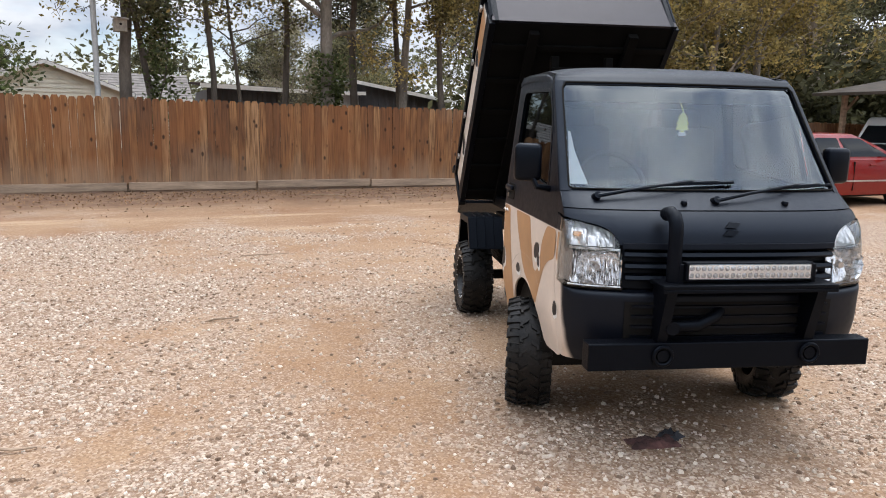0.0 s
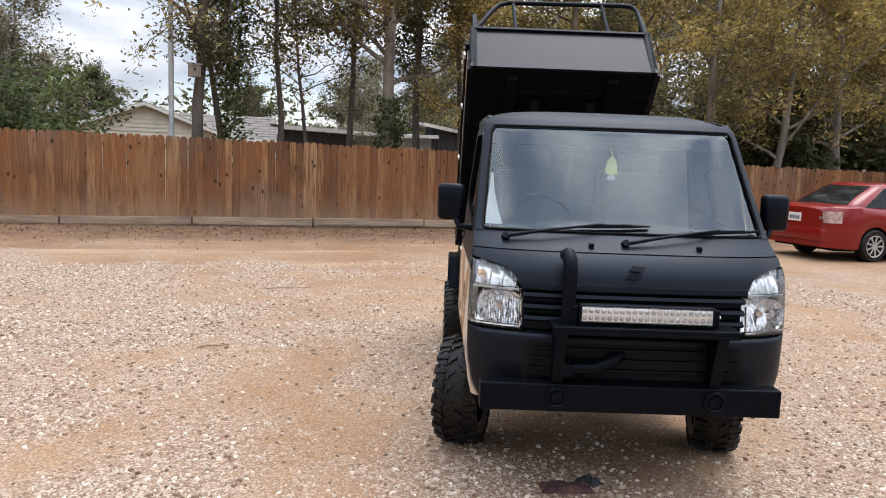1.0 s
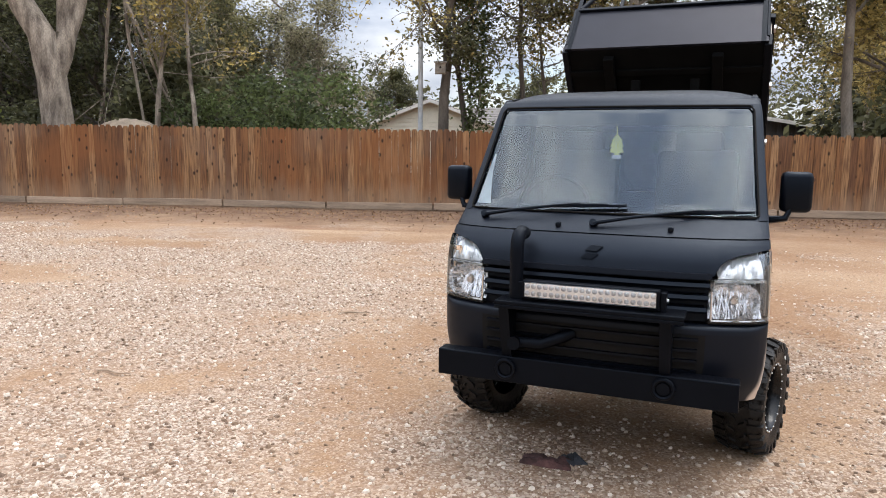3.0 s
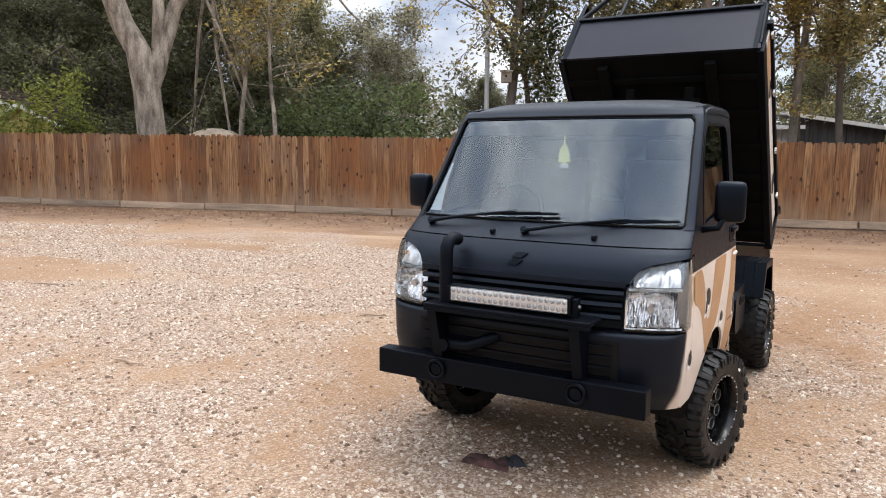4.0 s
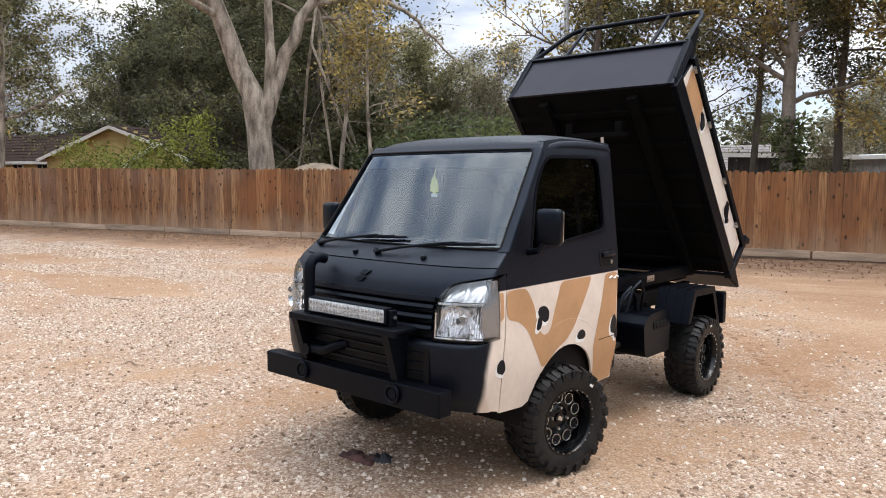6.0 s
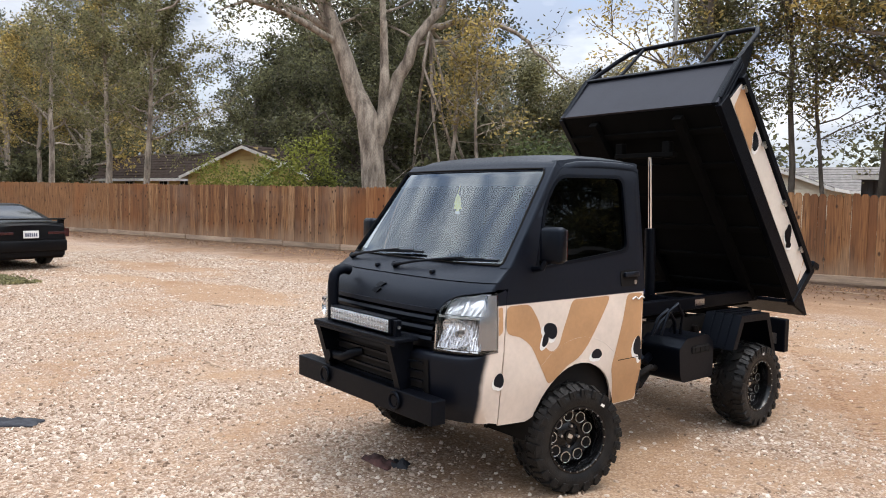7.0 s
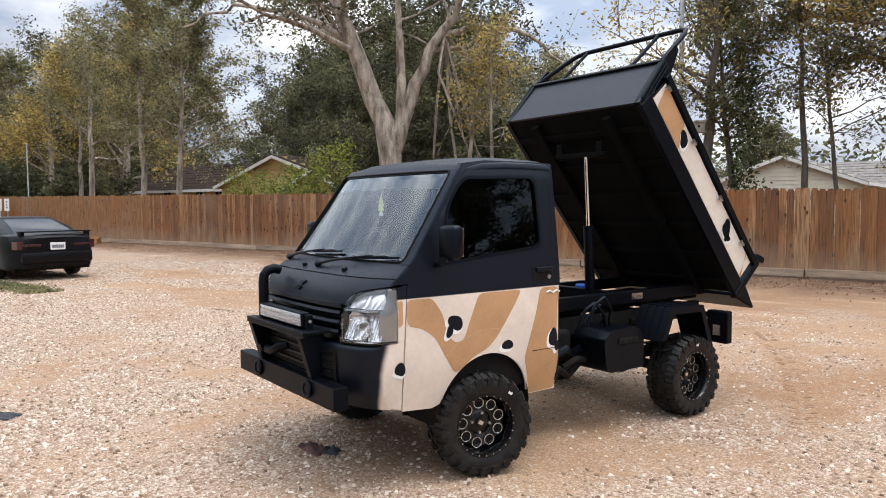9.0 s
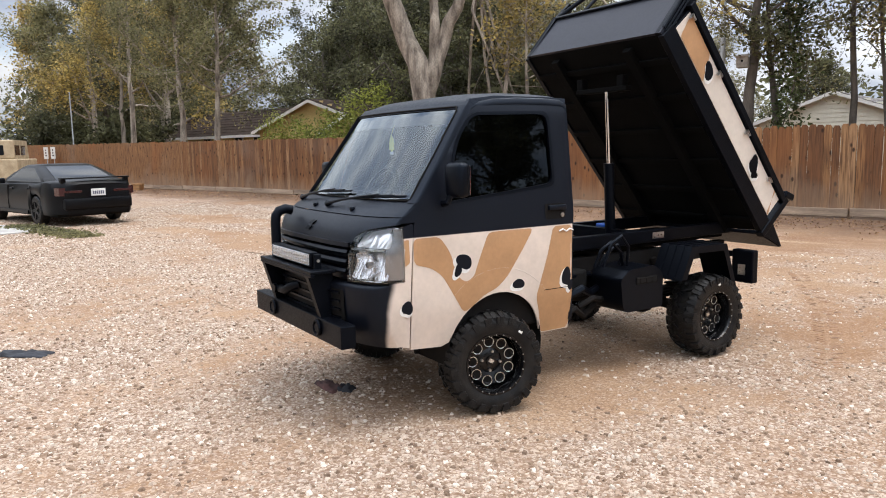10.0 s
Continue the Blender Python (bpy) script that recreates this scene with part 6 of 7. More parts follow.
spots = [(-29, 39, 0, 1.45), (-13.5, 25, 0, 0.95), (-37, 41, 0, 1.5), (-50, 25, 0, 1.2), (-62, 32, 0, 1.5), (-20, 31, 4, 0.9), (-25.5, 31, 0, 1.05), (-34, 33, 0, 0.95), (-38, 23.5, 2, 1.25), (-53, 37, 1, 1.4), (-40, 19.8, 2, 1.05), (-45, 27, 1, 1.1), (-52, 21.5, 2, 1.15),
         (16, 33, 1, 0.95), (15, 25, 2, 0.8), (18.5, 23, 1, 0.85), (22, 26, 2, 1.0), (26, 22, 1, 0.95), (-9.2, 58, 0, 0.72), (29, 30, 0, 1.1), (34, 24, 0, 1.1),
         (24, 36, 1, 1.2), (-32, 46, 0, 1.5), (-46, 48, 0, 1.5), (-70, 42, 0, 1.6), (40, 34, 0, 1.3), (31, 14, 0, 1.0), (34, 6, 1, 1.0), (-21, 33, 0, 1.0),
         (-12, 46, 3, 1.2), (2.5, 62, 0, 0.7), (9, 52, 0, 0.65), (14, 48, 0, 0.75), (-10.5, 23.5, 3, 1.15), (-7.4, 27.5, 3, 1.0), (-12, 30, 3, 1.3), (-9.4, 27.0, 1, 0.62), (11.8, 38, 1, 0.7), (-16, 41, 0, 0.8),
         (5.4, 22.6, 3, 0.5), (7.5, 38, 3, 1.0), (12.2, 23, 2, 0.6)]
for x, y, k, s in spots:
    copy_thing(kinds[k], pose(x, y, 0, 0, 0, rw.uniform(0, 360)) @ Matrix.Diagonal((s * rw.uniform(0.95, 1.15), s * rw.uniform(0.95, 1.15), s, 1)))
# trees on the other side of the yard, behind the walk
for x, y, k, s in ((-30, -22, 0, 1.0), (-18, -27, 0, 1.1), (-5, -30, 1, 1.0), (6, -27, 0, 1.0), (18, -28, 0, 1.1), (30, -22, 1, 1.0), (38, -12, 0, 1.1), (-42, -10, 0, 1.1), (-46, 4, 1, 1.1)):
    copy_thing(kinds[k], pose(x, y, 0, 0, 0, rw.uniform(0, 360)) @ Matrix.Diagonal((s, s, s, 1)))

bush = [shrub("shrub", (-4.2, 18.5, 0), (3.2, 2.2, 3.4), LEAF_GREEN, "dense bright green shrub behind the fence", 51, 9000),
        shrub("shrub", (-16.3, 18.9, 0), (3.8, 2.0, 4.0), LEAF_SPRING, "tall arching yellow-green shrub before the yellow house", 52, 7500),
        shrub("shrub", (12.0, 19.0, 0), (4.5, 2.6, 3.3), LEAF_OAK, "dark green undergrowth behind the fence", 53, 10000, 0.11)]
for x, y, k, s in ((-6.0, 20.0, 0, 0.9), (-18.9, 19.4, 1, 0.78), (-14.6, 20.2, 2, 0.8), (-12.6, 20.5, 2, 0.75), (16.0, 19.5, 2, 1.15), (20.0, 19.6, 2, 1.2), (24.5, 18.6, 2, 1.2), (-37.0, 20.0, 2, 1.2), (-44, 19, 2, 1.3), (29, 18, 2, 1.4), (-9.5, 22.5, 2, 1.3), (-12, 29, 2, 1.6), (18, 30, 2, 1.8), (-50, 30, 2, 2.0)):
    copy_thing(bush[k], pose(x, y, 0, 0, 0, rw.uniform(0, 360)) @ Matrix.Diagonal((s, s, s, 1)))
# far wood edge that closes the horizon
rng = np.random.default_rng(77)
far = []
for k in range(120):
    a = 2 * math.pi * k / 120
    d = rng.uniform(75, 95)
    c = np.array((d * math.cos(a) - 5, d * math.sin(a) + 10, 0))
    far.append(c + rng.normal(size=(420, 3)) * np.array((2.6, 2.6, 2.6)) + np.array((0, 0, rng.uniform(3.0, 6.5))))
far = np.concatenate(far)
far = far[far[:, 2] > 0]
tagged(new("far_woods", leaf_mesh("far_woods", far, 0.42, LEAF_OAK, rng)), "dark green far wood edge round the yard", "woods", kind="stuff")
# ---- houses behind the fence ----
CREAM_SIDING = material("cream lap siding", (0.66, 0.62, 0.50), 0.7, vary=0.06, scale=1.5)
YELLOW_SIDING = material("yellow lap siding", (0.52, 0.38, 0.15), 0.7, vary=0.08, scale=1.5)
SHINGLE_GREY = material("grey shingles", (0.20, 0.18, 0.165), 0.9, vary=0.2, scale=4, bump=0.5, bump_scale=20)
SHINGLE_BROWN = material("dark brown shingles", (0.050, 0.036, 0.029), 0.95, spec=0.06, vary=0.25, scale=4, bump=0.5, bump_scale=20)
TRIM_WHITE = material("white trim paint", (0.75, 0.73, 0.68), 0.6, vary=0.06)
SHED_METAL = material("dark grey sheet metal", (0.07, 0.07, 0.075), 0.5, 0.3, vary=0.12, scale=2)
PALE_METAL = material("pale galvanised sheet", (0.50, 0.52, 0.53), 0.5, 0.3, vary=0.1, scale=2)
PANE = material("dark window pane", (0.02, 0.024, 0.03), 0.08, vary=0.1, coat=0.5)


def siding(bm, x0, x1, z0, z1, y, top=None, step=0.2):
    """Lapped boards on a wall that faces -y; top(x0, x1, z) narrows them under a gable."""
    z = z0
    while z < z1 - 0.01:
        a, b = top(z) if top else (x0, x1)
        h = min(step, z1 - z)
        if b - a > 0.1:
            v = [bm.verts.new(p) for p in ((a, y - 0.04, z), (b, y - 0.04, z), (b, y - 0.004, z + h), (a, y - 0.004, z + h), (a, y, z), (b, y, z))]
            bm.faces.new((v[0], v[1], v[2], v[3]))
            bm.faces.new((v[0], v[4], v[5], v[1]))
        z += h


def gable_house(name, at, turn, width, depth, eave, ridge, wall, roof, label, windows=(), over=0.35):
    """A house whose gable faces -y, with lapped boards, fascia and shingled slopes."""
    h = thing(name, pose(*at, 0, 0, turn), label, "house", kind="")
    w = width / 2
    bm = bmesh.new()
    prof = [(-w, 0), (w, 0), (w, eave), (0, ridge), (-w, eave)]
    f0 = [bm.verts.new((x, 0, z)) for x, z in prof]
    f1 = [bm.verts.new((x, depth, z)) for x, z in prof]
    bm.faces.new(f0)
    bm.faces.new(f1[::-1])
    for i in (0, 1, 4):
        bm.faces.new((f0[i], f0[(i + 1) % 5], f1[(i + 1) % 5], f1[i]))
    part("wall", bm, wall, h)
    bm = bmesh.new()
    siding(bm, -w, w, 0.1, ridge, -0.002, lambda z: (-w, w) if z < eave else (-w * (ridge - z) / (ridge - eave), w * (ridge - z) / (ridge - eave)))
    part("siding", bm, wall, h)
    for sg in (-1, 1):
        slope = math.hypot(w, ridge - eave)
        ex, ez = sg * (w + over), eave - over * (ridge - eave) / w
        bm = bmesh.new()
        n, rows = 9, []
        for k in range(n):
            for f, up in ((k / n, 0.06), ((k + 1) / n, 0.085)):
                x, z = ex * f, ridge + (ez - ridge) * f + up
                rows.append([(x, -over, z), (x, depth + over, z)])
        grid_faces(bm, rows, (0, 0, -0.03))
        part("roof", bm, roof, h)
        bm = bmesh.new()
        v = [bm.verts.new(q) for q in ((0, -over, ridge + 0.05), (ex, -over, ez + 0.05), (ex, -over, ez - 0.12), (0, -over, ridge - 0.12))]
        u = [bm.verts.new(q.co + Vector((0, 0.04, 0))) for q in v]
        bm.faces.new(v)
        bm.faces.new(u[::-1])
        for i in range(4):
            bm.faces.new((v[i], v[(i + 1) % 4], u[(i + 1) % 4], u[i]))
        part("fascia", bm, TRIM_WHITE, h)
        bm = bmesh.new()
        span_box(bm, (min(ex - 0.03, ex + 0.03), -over, ez - 0.1), (max(ex - 0.03, ex + 0.03), depth + over, ez + 0.06))
        part("gutter", bm, TRIM_WHITE, h)
    for x, z, ww, hh in windows:
        bm = bmesh.new()
        span_box(bm, (x - ww / 2 - 0.08, -0.05, z - hh / 2 - 0.08), (x + ww / 2 + 0.08, 0.0, z + hh / 2 + 0.08), 0.006)
        fr = part("window_frame", bm, TRIM_WHITE, h)
        for i in (-1, 1):
            bm = bmesh.new()
            span_box(bm, (x + i * ww / 4 - ww / 4 + 0.02, -0.056, z - hh / 2), (x + i * ww / 4 + ww / 4 - 0.02, -0.048, z + hh / 2))
            part("pane", bm, PANE, fr)
    return h


gable_house("house", (-3.1, 37.4, 0), 0, 6.6, 9, 2.6, 3.85, CREAM_SIDING, SHINGLE_GREY, "cream sided house with a grey shingle gable roof")
gable_house("house", (3.2, 47.0, 0), 90, 6.5, 9, 2.6, 3.9, CREAM_SIDING, SHINGLE_GREY, "long wing with a grey shingle roof behind the cream gable")
gable_house("house", (-24.2, 24.0, 0), 0, 9.4, 8, 2.75, 4.15, YELLOW_SIDING, SHINGLE_BROWN, "yellow sided house with a dark brown shingle roof", ((1.6, 1.5, 0.9, 1.1),))
gable_house("house", (-28.2, 29.2, 0), 90, 7.0, 16, 2.75, 4.35, YELLOW_SIDING, SHINGLE_BROWN, "long yellow wing under a low dark brown roof")
gable_house("garage", (-18.2, 21.2, 0), 0, 3.3, 2.6, 2.4, 3.12, YELLOW_SIDING, SHINGLE_BROWN, "small yellow gabled annex with white trim")
# windows of the long yellow wing
wing = thing("window_row", pose(0, 0, 0), "white framed windows of the yellow house wing", "window", kind="structure")
for x in (-40.0, -37.0, -33.5, -31.5):
    bm = bmesh.new()
    span_box(bm, (x - 0.45, 25.62, 1.7), (x + 0.45, 25.69, 2.55), 0.006)
    fr = part("window_frame", bm, TRIM_WHITE, wing)
    for i in (-1, 1):
        bm = bmesh.new()
        span_box(bm, (x + i * 0.2 - 0.17, 25.60, 1.77), (x + i * 0.2 + 0.17, 25.615, 2.48))
        part("pane", bm, PANE, fr)

# sheds
def shed(name, at, size, wall, roof, label, tilt=0.3):
    """Ribbed metal shed with a single-pitch roof, open eave board and trim."""
    s = thing(name, pose(*at), label, "shed")
    w, d, hgt = size
    bm = bmesh.new()
    n, low_row, top_row = int(w / 0.16), [], []
    for k in range(n + 1):
        x = -w / 2 + k * w / n
        zz = hgt + tilt * (0.5 - k / n)
        for dx, y in ((-0.02, 0.0 if k % 2 else -0.03), (0.02, -0.03 if k % 2 else 0.0)):
            low_row.append((x + dx, y, 0))
            top_row.append((x + dx, y, zz))
    grid_faces(bm, [low_row, top_row])
    part("wall", bm, wall, s)
    for a, b in ((-w / 2, -w / 2 + 0.05), (w / 2 - 0.05, w / 2)):
        bm = bmesh.new()
        span_box(bm, (a, 0.05, 0), (b, d, hgt - abs(tilt) * 0.5))
        part("side_wall", bm, wall, s)
    bm = bmesh.new()
    v = []
    for y in (-0.3, d):
        for i in range(9):
            x = -w / 2 - 0.25 + (w + 0.5) * i / 8
            v.append((x, y, hgt + 0.06 - tilt * (i / 8 - 0.5) + (0.25 if y > 0 else 0)))
    grid_faces(bm, [v[:9], v[9:]], (0, 0, -0.09))
    part("roof", bm, roof, s)
    bm = bmesh.new()
    box(bm, (0, -0.32, hgt + 0.0), (w + 0.5, 0.03, 0.14), pose(0, 0, 0, 0, math.degrees(math.atan2(tilt, w + 0.5)), 0))
    part("fascia", bm, TRIM_WHITE, s)
    return s


shed("shed", (10.9, 30.0, 0), (4.2, 5.0, 2.75), SHED_METAL, PALE_METAL, "dark grey ribbed metal shed with white trim", 0.75)
shed("shed", (7.0, 29.6, 0), (3.8, 5.5, 2.55), PALE_METAL, PALE_METAL, "pale galvanised metal lean-to shed", -0.1)
shed("shed", (4.4, 26.0, 0), (3.6, 4.5, 2.5), SHED_METAL, SHINGLE_BROWN, "dark open shed with a brown roof", 0.12)

# metal pole by the slim tree, and the signs at the far end
pole = thing("light_pole", pose(-0.45, 16.3, 0), "slim grey galvanised light pole behind the fence", "pole")
bm = bmesh.new()
tube(bm, [(0, 0, 0), (0, 0, 6.2)], [0.06, 0.05], 12)
part("shaft", bm, PALE_METAL, pole, smooth=True)
bm = bmesh.new()
tube(bm, [(0, 0, 6.2), (0, 0, 6.24)], [0.055, 0.03], 12)
part("cap", bm, PALE_METAL, pole, smooth=True)
for x in (-34.9, -34.0):
    sgn = thing("parking_sign", pose(x, 15.0, 0), "small white sign with red marks on a post", "sign", "signs at the fence")
    bm = bmesh.new()
    tube(bm, [(0, 0, 0), (0, 0, 2.0)], 0.025, 8)
    part("post", bm, PALE_METAL, sgn)
    bm = bmesh.new()
    span_box(bm, (-0.28, -0.045, 1.42), (0.28, -0.03, 2.02), 0.003)
    part("plate", bm, TRIM_WHITE, sgn)
    bm = bmesh.new()
    for k in range(3):
        span_box(bm, (-0.08, -0.049, 1.55 + k * 0.14), (0.1 - 0.03 * k, -0.046, 1.62 + k * 0.14))
    part("mark_bars", bm, RED_LENS, sgn, "plain red marks")

# nest box on the slim tree
NEST_WOOD = material("weathered grey box wood", (0.36, 0.32, 0.27), 0.85, vary=0.2, scale=9, bump=0.3, bump_scale=40)
nest = thing("nest_box", pose(0.02, 16.22, 3.28, 0, 0, 8), "weathered grey wooden nest box fixed to a slim trunk", "nest box")
bm = bmesh.new()
span_box(bm, (-0.12, -0.10, -0.14), (0.12, 0.12, 0.10), 0.012)
part("body", bm, NEST_WOOD, nest)
bm = bmesh.new()
box(bm, (0, -0.01, 0.125), (0.30, 0.28, 0.022), pose(0, 0, 0, 12, 0, 0), 0.005)
part("lid", bm, NEST_WOOD, nest)
bm = bmesh.new()
tube(bm, [(0, -0.099, 0.0), (0, -0.103, 0.0)], 0.025, 14)
part("entrance", bm, UNDER_BLACK, nest)
# ---- parked cars ----
RED_PAINT = material("metallic red car paint", (0.20, 0.005, 0.004), 0.30, 0.0, vary=0.04, spec=0.3, coat=0.35)
FLAT_BLACK = material("flat black car paint", (0.0028, 0.003, 0.004), 0.36, vary=0.1, spec=0.17)
TAN_PAINT = material("tan army paint", (0.50, 0.40, 0.26), 0.75, vary=0.14, scale=3, second=(0.33, 0.25, 0.15))
DARK_GLASS = material("dark car glass", (0.008, 0.010, 0.012), 0.06, vary=0.05, spec=0.25)
SILVER_WHEEL = material("silver wheel cover", (0.55, 0.55, 0.56), 0.35, 0.7, vary=0.08)
CLEAR_TAIL = material("pale clear tail lens", (0.62, 0.46, 0.43), 0.15, 0.3, vary=0.25, scale=14, coat=0.5)
SMOKE_LENS = material("smoked lamp lens", (0.045, 0.010, 0.012), 0.15, vary=0.1, coat=0.4)
PLATE_WHITE = material("white number plate", (0.72, 0.72, 0.70), 0.5, vary=0.05)
PLATE_BARS = material("grey blue plate bars", (0.10, 0.11, 0.16), 0.5, vary=0.1)


def car_wheel(parent, x, y, r, w, rim_mat, spokes):
    sg = 1 if y > 0 else -1
    bm = bmesh.new()
    prof = [(r * 0.66, -w / 2), (r * 0.9, -w / 2), (r, -w * 0.36), (r, w * 0.36), (r * 0.9, w / 2), (r * 0.66, w / 2), (r * 0.64, w * 0.3)]
    grid_faces(bm, [[(x + q * math.cos(a), y + sg * s, r + q * math.sin(a)) for q, s in prof] for a in np.linspace(0, 2 * math.pi, 33)])
    tyre = part("wheel", bm, RUBBER, parent, smooth=True)
    bm = bmesh.new()
    prof = [(0.0, 0.40), (0.12, 0.40), (0.2, 0.34), (0.6, 0.40), (0.66, 0.45)]
    grid_faces(bm, [[(x + q * r * math.cos(a), y + sg * s * w, r + q * r * math.sin(a)) for q, s in prof] for a in np.linspace(0, 2 * math.pi, 33)])
    rim = part("rim", bm, UNDER_BLACK, tyre, smooth=True)
    for k in range(spokes):
        bm = bmesh.new()
        a = 2 * math.pi * k / spokes
        box(bm, (x + 0.37 * r * math.cos(a), y + sg * w * 0.43, r + 0.37 * r * math.sin(a)), (0.52 * r, 0.02, 0.9 * r / spokes), pose(0, 0, 0, 0, -math.degrees(a), 0), 0.004)
        part("spoke", bm, rim_mat, rim)
    bm = bmesh.new()
    tube(bm, [(x + 0.64 * r * math.cos(a), y + sg * w * 0.46, r + 0.64 * r * math.sin(a)) for a in np.linspace(0, 2 * math.pi, 33)], 0.012, 5, False)
    tube(bm, [(x, y + sg * w * 0.40, r), (x, y + sg * w * 0.47, r)], 0.14 * r, 12)
    part("rim_lip", bm, rim_mat, rim, smooth=True)


def car(name, m, label, paint, length, half, deck, belt, roof_z, base, top, rear_axle, front_axle, r, rim_mat, spokes, lamps, spoiler, two_door=False):
    """deck: (x, z) of the upper body line from the tail; base and top: where the cabin starts and ends, at the belt and at the roof."""
    c = thing(name, m, label, "car")
    dx, dz = [p[0] for p in deck], [p[1] for p in deck]

    def low(x):
        z = 0.24 + 0.05 * max(0, 0.5 - x) + 0.04 * max(0, x - length + 0.6)
        for ax in (rear_axle, front_axle):
            d = abs(x - ax)
            R = r + 0.055
            if d < R:
                z = max(z, r + math.sqrt(R * R - d * d) * 0.97)
        return z

    def plan(x):
        e = min(x, length - x)
        return half * (1 - 0.24 * max(0, 1 - e / 0.60) ** 2.2)

    xs = sorted(set([length * k / 90 for k in range(91)] + [rear_axle - r - 0.055, rear_axle + r + 0.055, front_axle - r - 0.055, front_axle + r + 0.055]))
    bm = bmesh.new()
    rows = []
    for x in xs:
        w, zl, zt = plan(x), low(x), float(np.interp(x, dx, dz))
        e = min(x, length - x)
        zl2 = min(zl, zt - 0.05)
        sec = [(0.965, zl2), (0.995, zl2 + (zt - zl2) * 0.25), (1.0, zl2 + (zt - zl2) * 0.5), (0.985, zl2 + (zt - zl2) * 0.75), (0.945, zt - 0.03), (0.90, zt), (0.5, zt + 0.02), (0, zt + 0.028)]
        sec = sec + [(-a, b) for a, b in sec[-2::-1]]
        rows.append([(x, a * w, b) for a, b in sec])
    grid_faces(bm, rows)
    for row in (rows[0], rows[-1]):
        bm.faces.new([bm.verts.new(p) for p in row])
    bmesh.ops.remove_doubles(bm, verts=bm.verts, dist=0.0005)
    body = part("body", bm, paint, c, smooth=True, angle=38)
    # dark arches and floor
    bm = bmesh.new()
    span_box(bm, (0.25, -half * 0.86, 0.2), (length - 0.25, half * 0.86, 0.62))
    part("underbody", bm, UNDER_BLACK, c)
    # cabin
    inset, zb = 0.17, belt
    wb, wt = half * 0.91, half * 0.70
    bm = bmesh.new()
    n = 8
    rows = []
    for k in range(n + 1):
        f = k / n
        g = 1 - (1 - f) ** 1.35
        x0, x1 = base[0] + (top[0] - base[0]) * f ** 1.35, base[1] + (top[1] - base[1]) * f ** 1.35
        w = wb + (wt - wb) * f ** 1.25
        z = zb + (roof_z - 0.035 - zb) * f
        rows.append([(x0, -w * 0.82, z), (x0 + 0.12, -w, z), (x1 - 0.14, -w, z), (x1, -w * 0.8, z), (x1 + 0.05 * (1 - f), 0, z), (x1, w * 0.8, z), (x1 - 0.14, w, z), (x0 + 0.12, w, z), (x0, w * 0.82, z), (x0 - 0.05 * (1 - f), 0, z), (x0, -w * 0.82, z)])
    grid_faces(bm, rows)
    lid = [(p[0] * 0.985 + 0.015 * (top[0] + top[1]) / 2, p[1] * 0.88, roof_z) for p in rows[-1]]
    rings = [rows[-1]]
    for sx, sy, up in ((0.97, 0.93, 0.018), (0.90, 0.82, 0.030), (0.72, 0.6, 0.038), (0.4, 0.3, 0.043), (0.02, 0.02, 0.045)):
        mx = (top[0] + top[1]) / 2
        rings.append([(mx + (p[0] - mx) * sx, p[1] * sy, roof_z - 0.035 + up) for p in rows[-1]])
    grid_faces(bm, rings)
    bmesh.ops.remove_doubles(bm, verts=bm.verts, dist=0.0005)
    cabin = part("cabin", bm, paint, c, smooth=True, angle=50)

    def cab_w(z):
        f = (z - zb) / (roof_z - 0.035 - zb)
        return wb + (wt - wb) * f ** 1.25

    def cab_x(f, back):
        g = f ** 1.35
        return base[0] + (top[0] - base[0]) * g if back else base[1] + (top[1] - base[1]) * g

    zr = roof_z - 0.035
    splits = [(0.16, 0.93)] if two_door else [(0.14, 0.52), (0.56, 0.95)]
    for sg in (-1, 1):
        for a, b in splits:
            def corner(u, f):
                x0, x1 = cab_x(f, True) + 0.16, cab_x(f, False) - 0.16
                return (x0 + (x1 - x0) * u, zb + (zr - zb) * f)
            ua, ub = (a - 0.12) / 0.86, (b - 0.12) / 0.86
            out = rounded([corner(ua, 0.08), corner(ub, 0.08), corner(ub, 0.88), corner(ua, 0.88)], 0.05)
            bm = bmesh.new()
            flat_shape(bm, out, lambda x, z, d=0.0: Vector((x, sg * (cab_w(z) + 0.006 - d), z)), 0.12, (), 0.01)
            part("side_window", bm, DARK_GLASS, cabin, "dark side glass", smooth=True)
        bm = bmesh.new()
        box(bm, (base[1] - 0.45, sg * (half + 0.07), belt + 0.04), (0.11, 0.17, 0.13), None, 0.03)
        part("door_mirror", bm, paint, c, smooth=True)
        # shut lines, rub strip, handle
        for x in ((base[0] + 0.75, base[1] - 0.62) if two_door else ((base[0] + base[1]) / 2 + 0.15, base[1] - 0.35)):
            bm = bmesh.new()
            span_box(bm, (x - 0.004, sg * half * 0.985 - 0.02, 0.33), (x + 0.004, sg * half * 0.985 + 0.02, belt - 0.06))
            part("shut_line", bm, UNDER_BLACK, body)
        bm = bmesh.new()
        if not two_door:
            span_box(bm, (rear_axle + r + 0.1, sg * half - 0.01, 0.50), (front_axle - r - 0.1, sg * half + 0.012, 0.53), 0.004)
            part("rub_strip", bm, SILVER, body)
        else:
            span_box(bm, (rear_axle + r + 0.1, sg * half * 0.97 - 0.02, 0.24), (front_axle - r - 0.1, sg * half * 0.97 + 0.03, 0.32), 0.01)
            part("side_skirt", bm, paint, body)
        for x in (base[0] + 0.95, base[1] - 0.85):
            bm = bmesh.new()
            box(bm, (x, sg * (half * 0.985 + 0.012), belt - 0.12), (0.17, 0.03, 0.035), None, 0.01)
            part("door_handle", bm, paint, body)
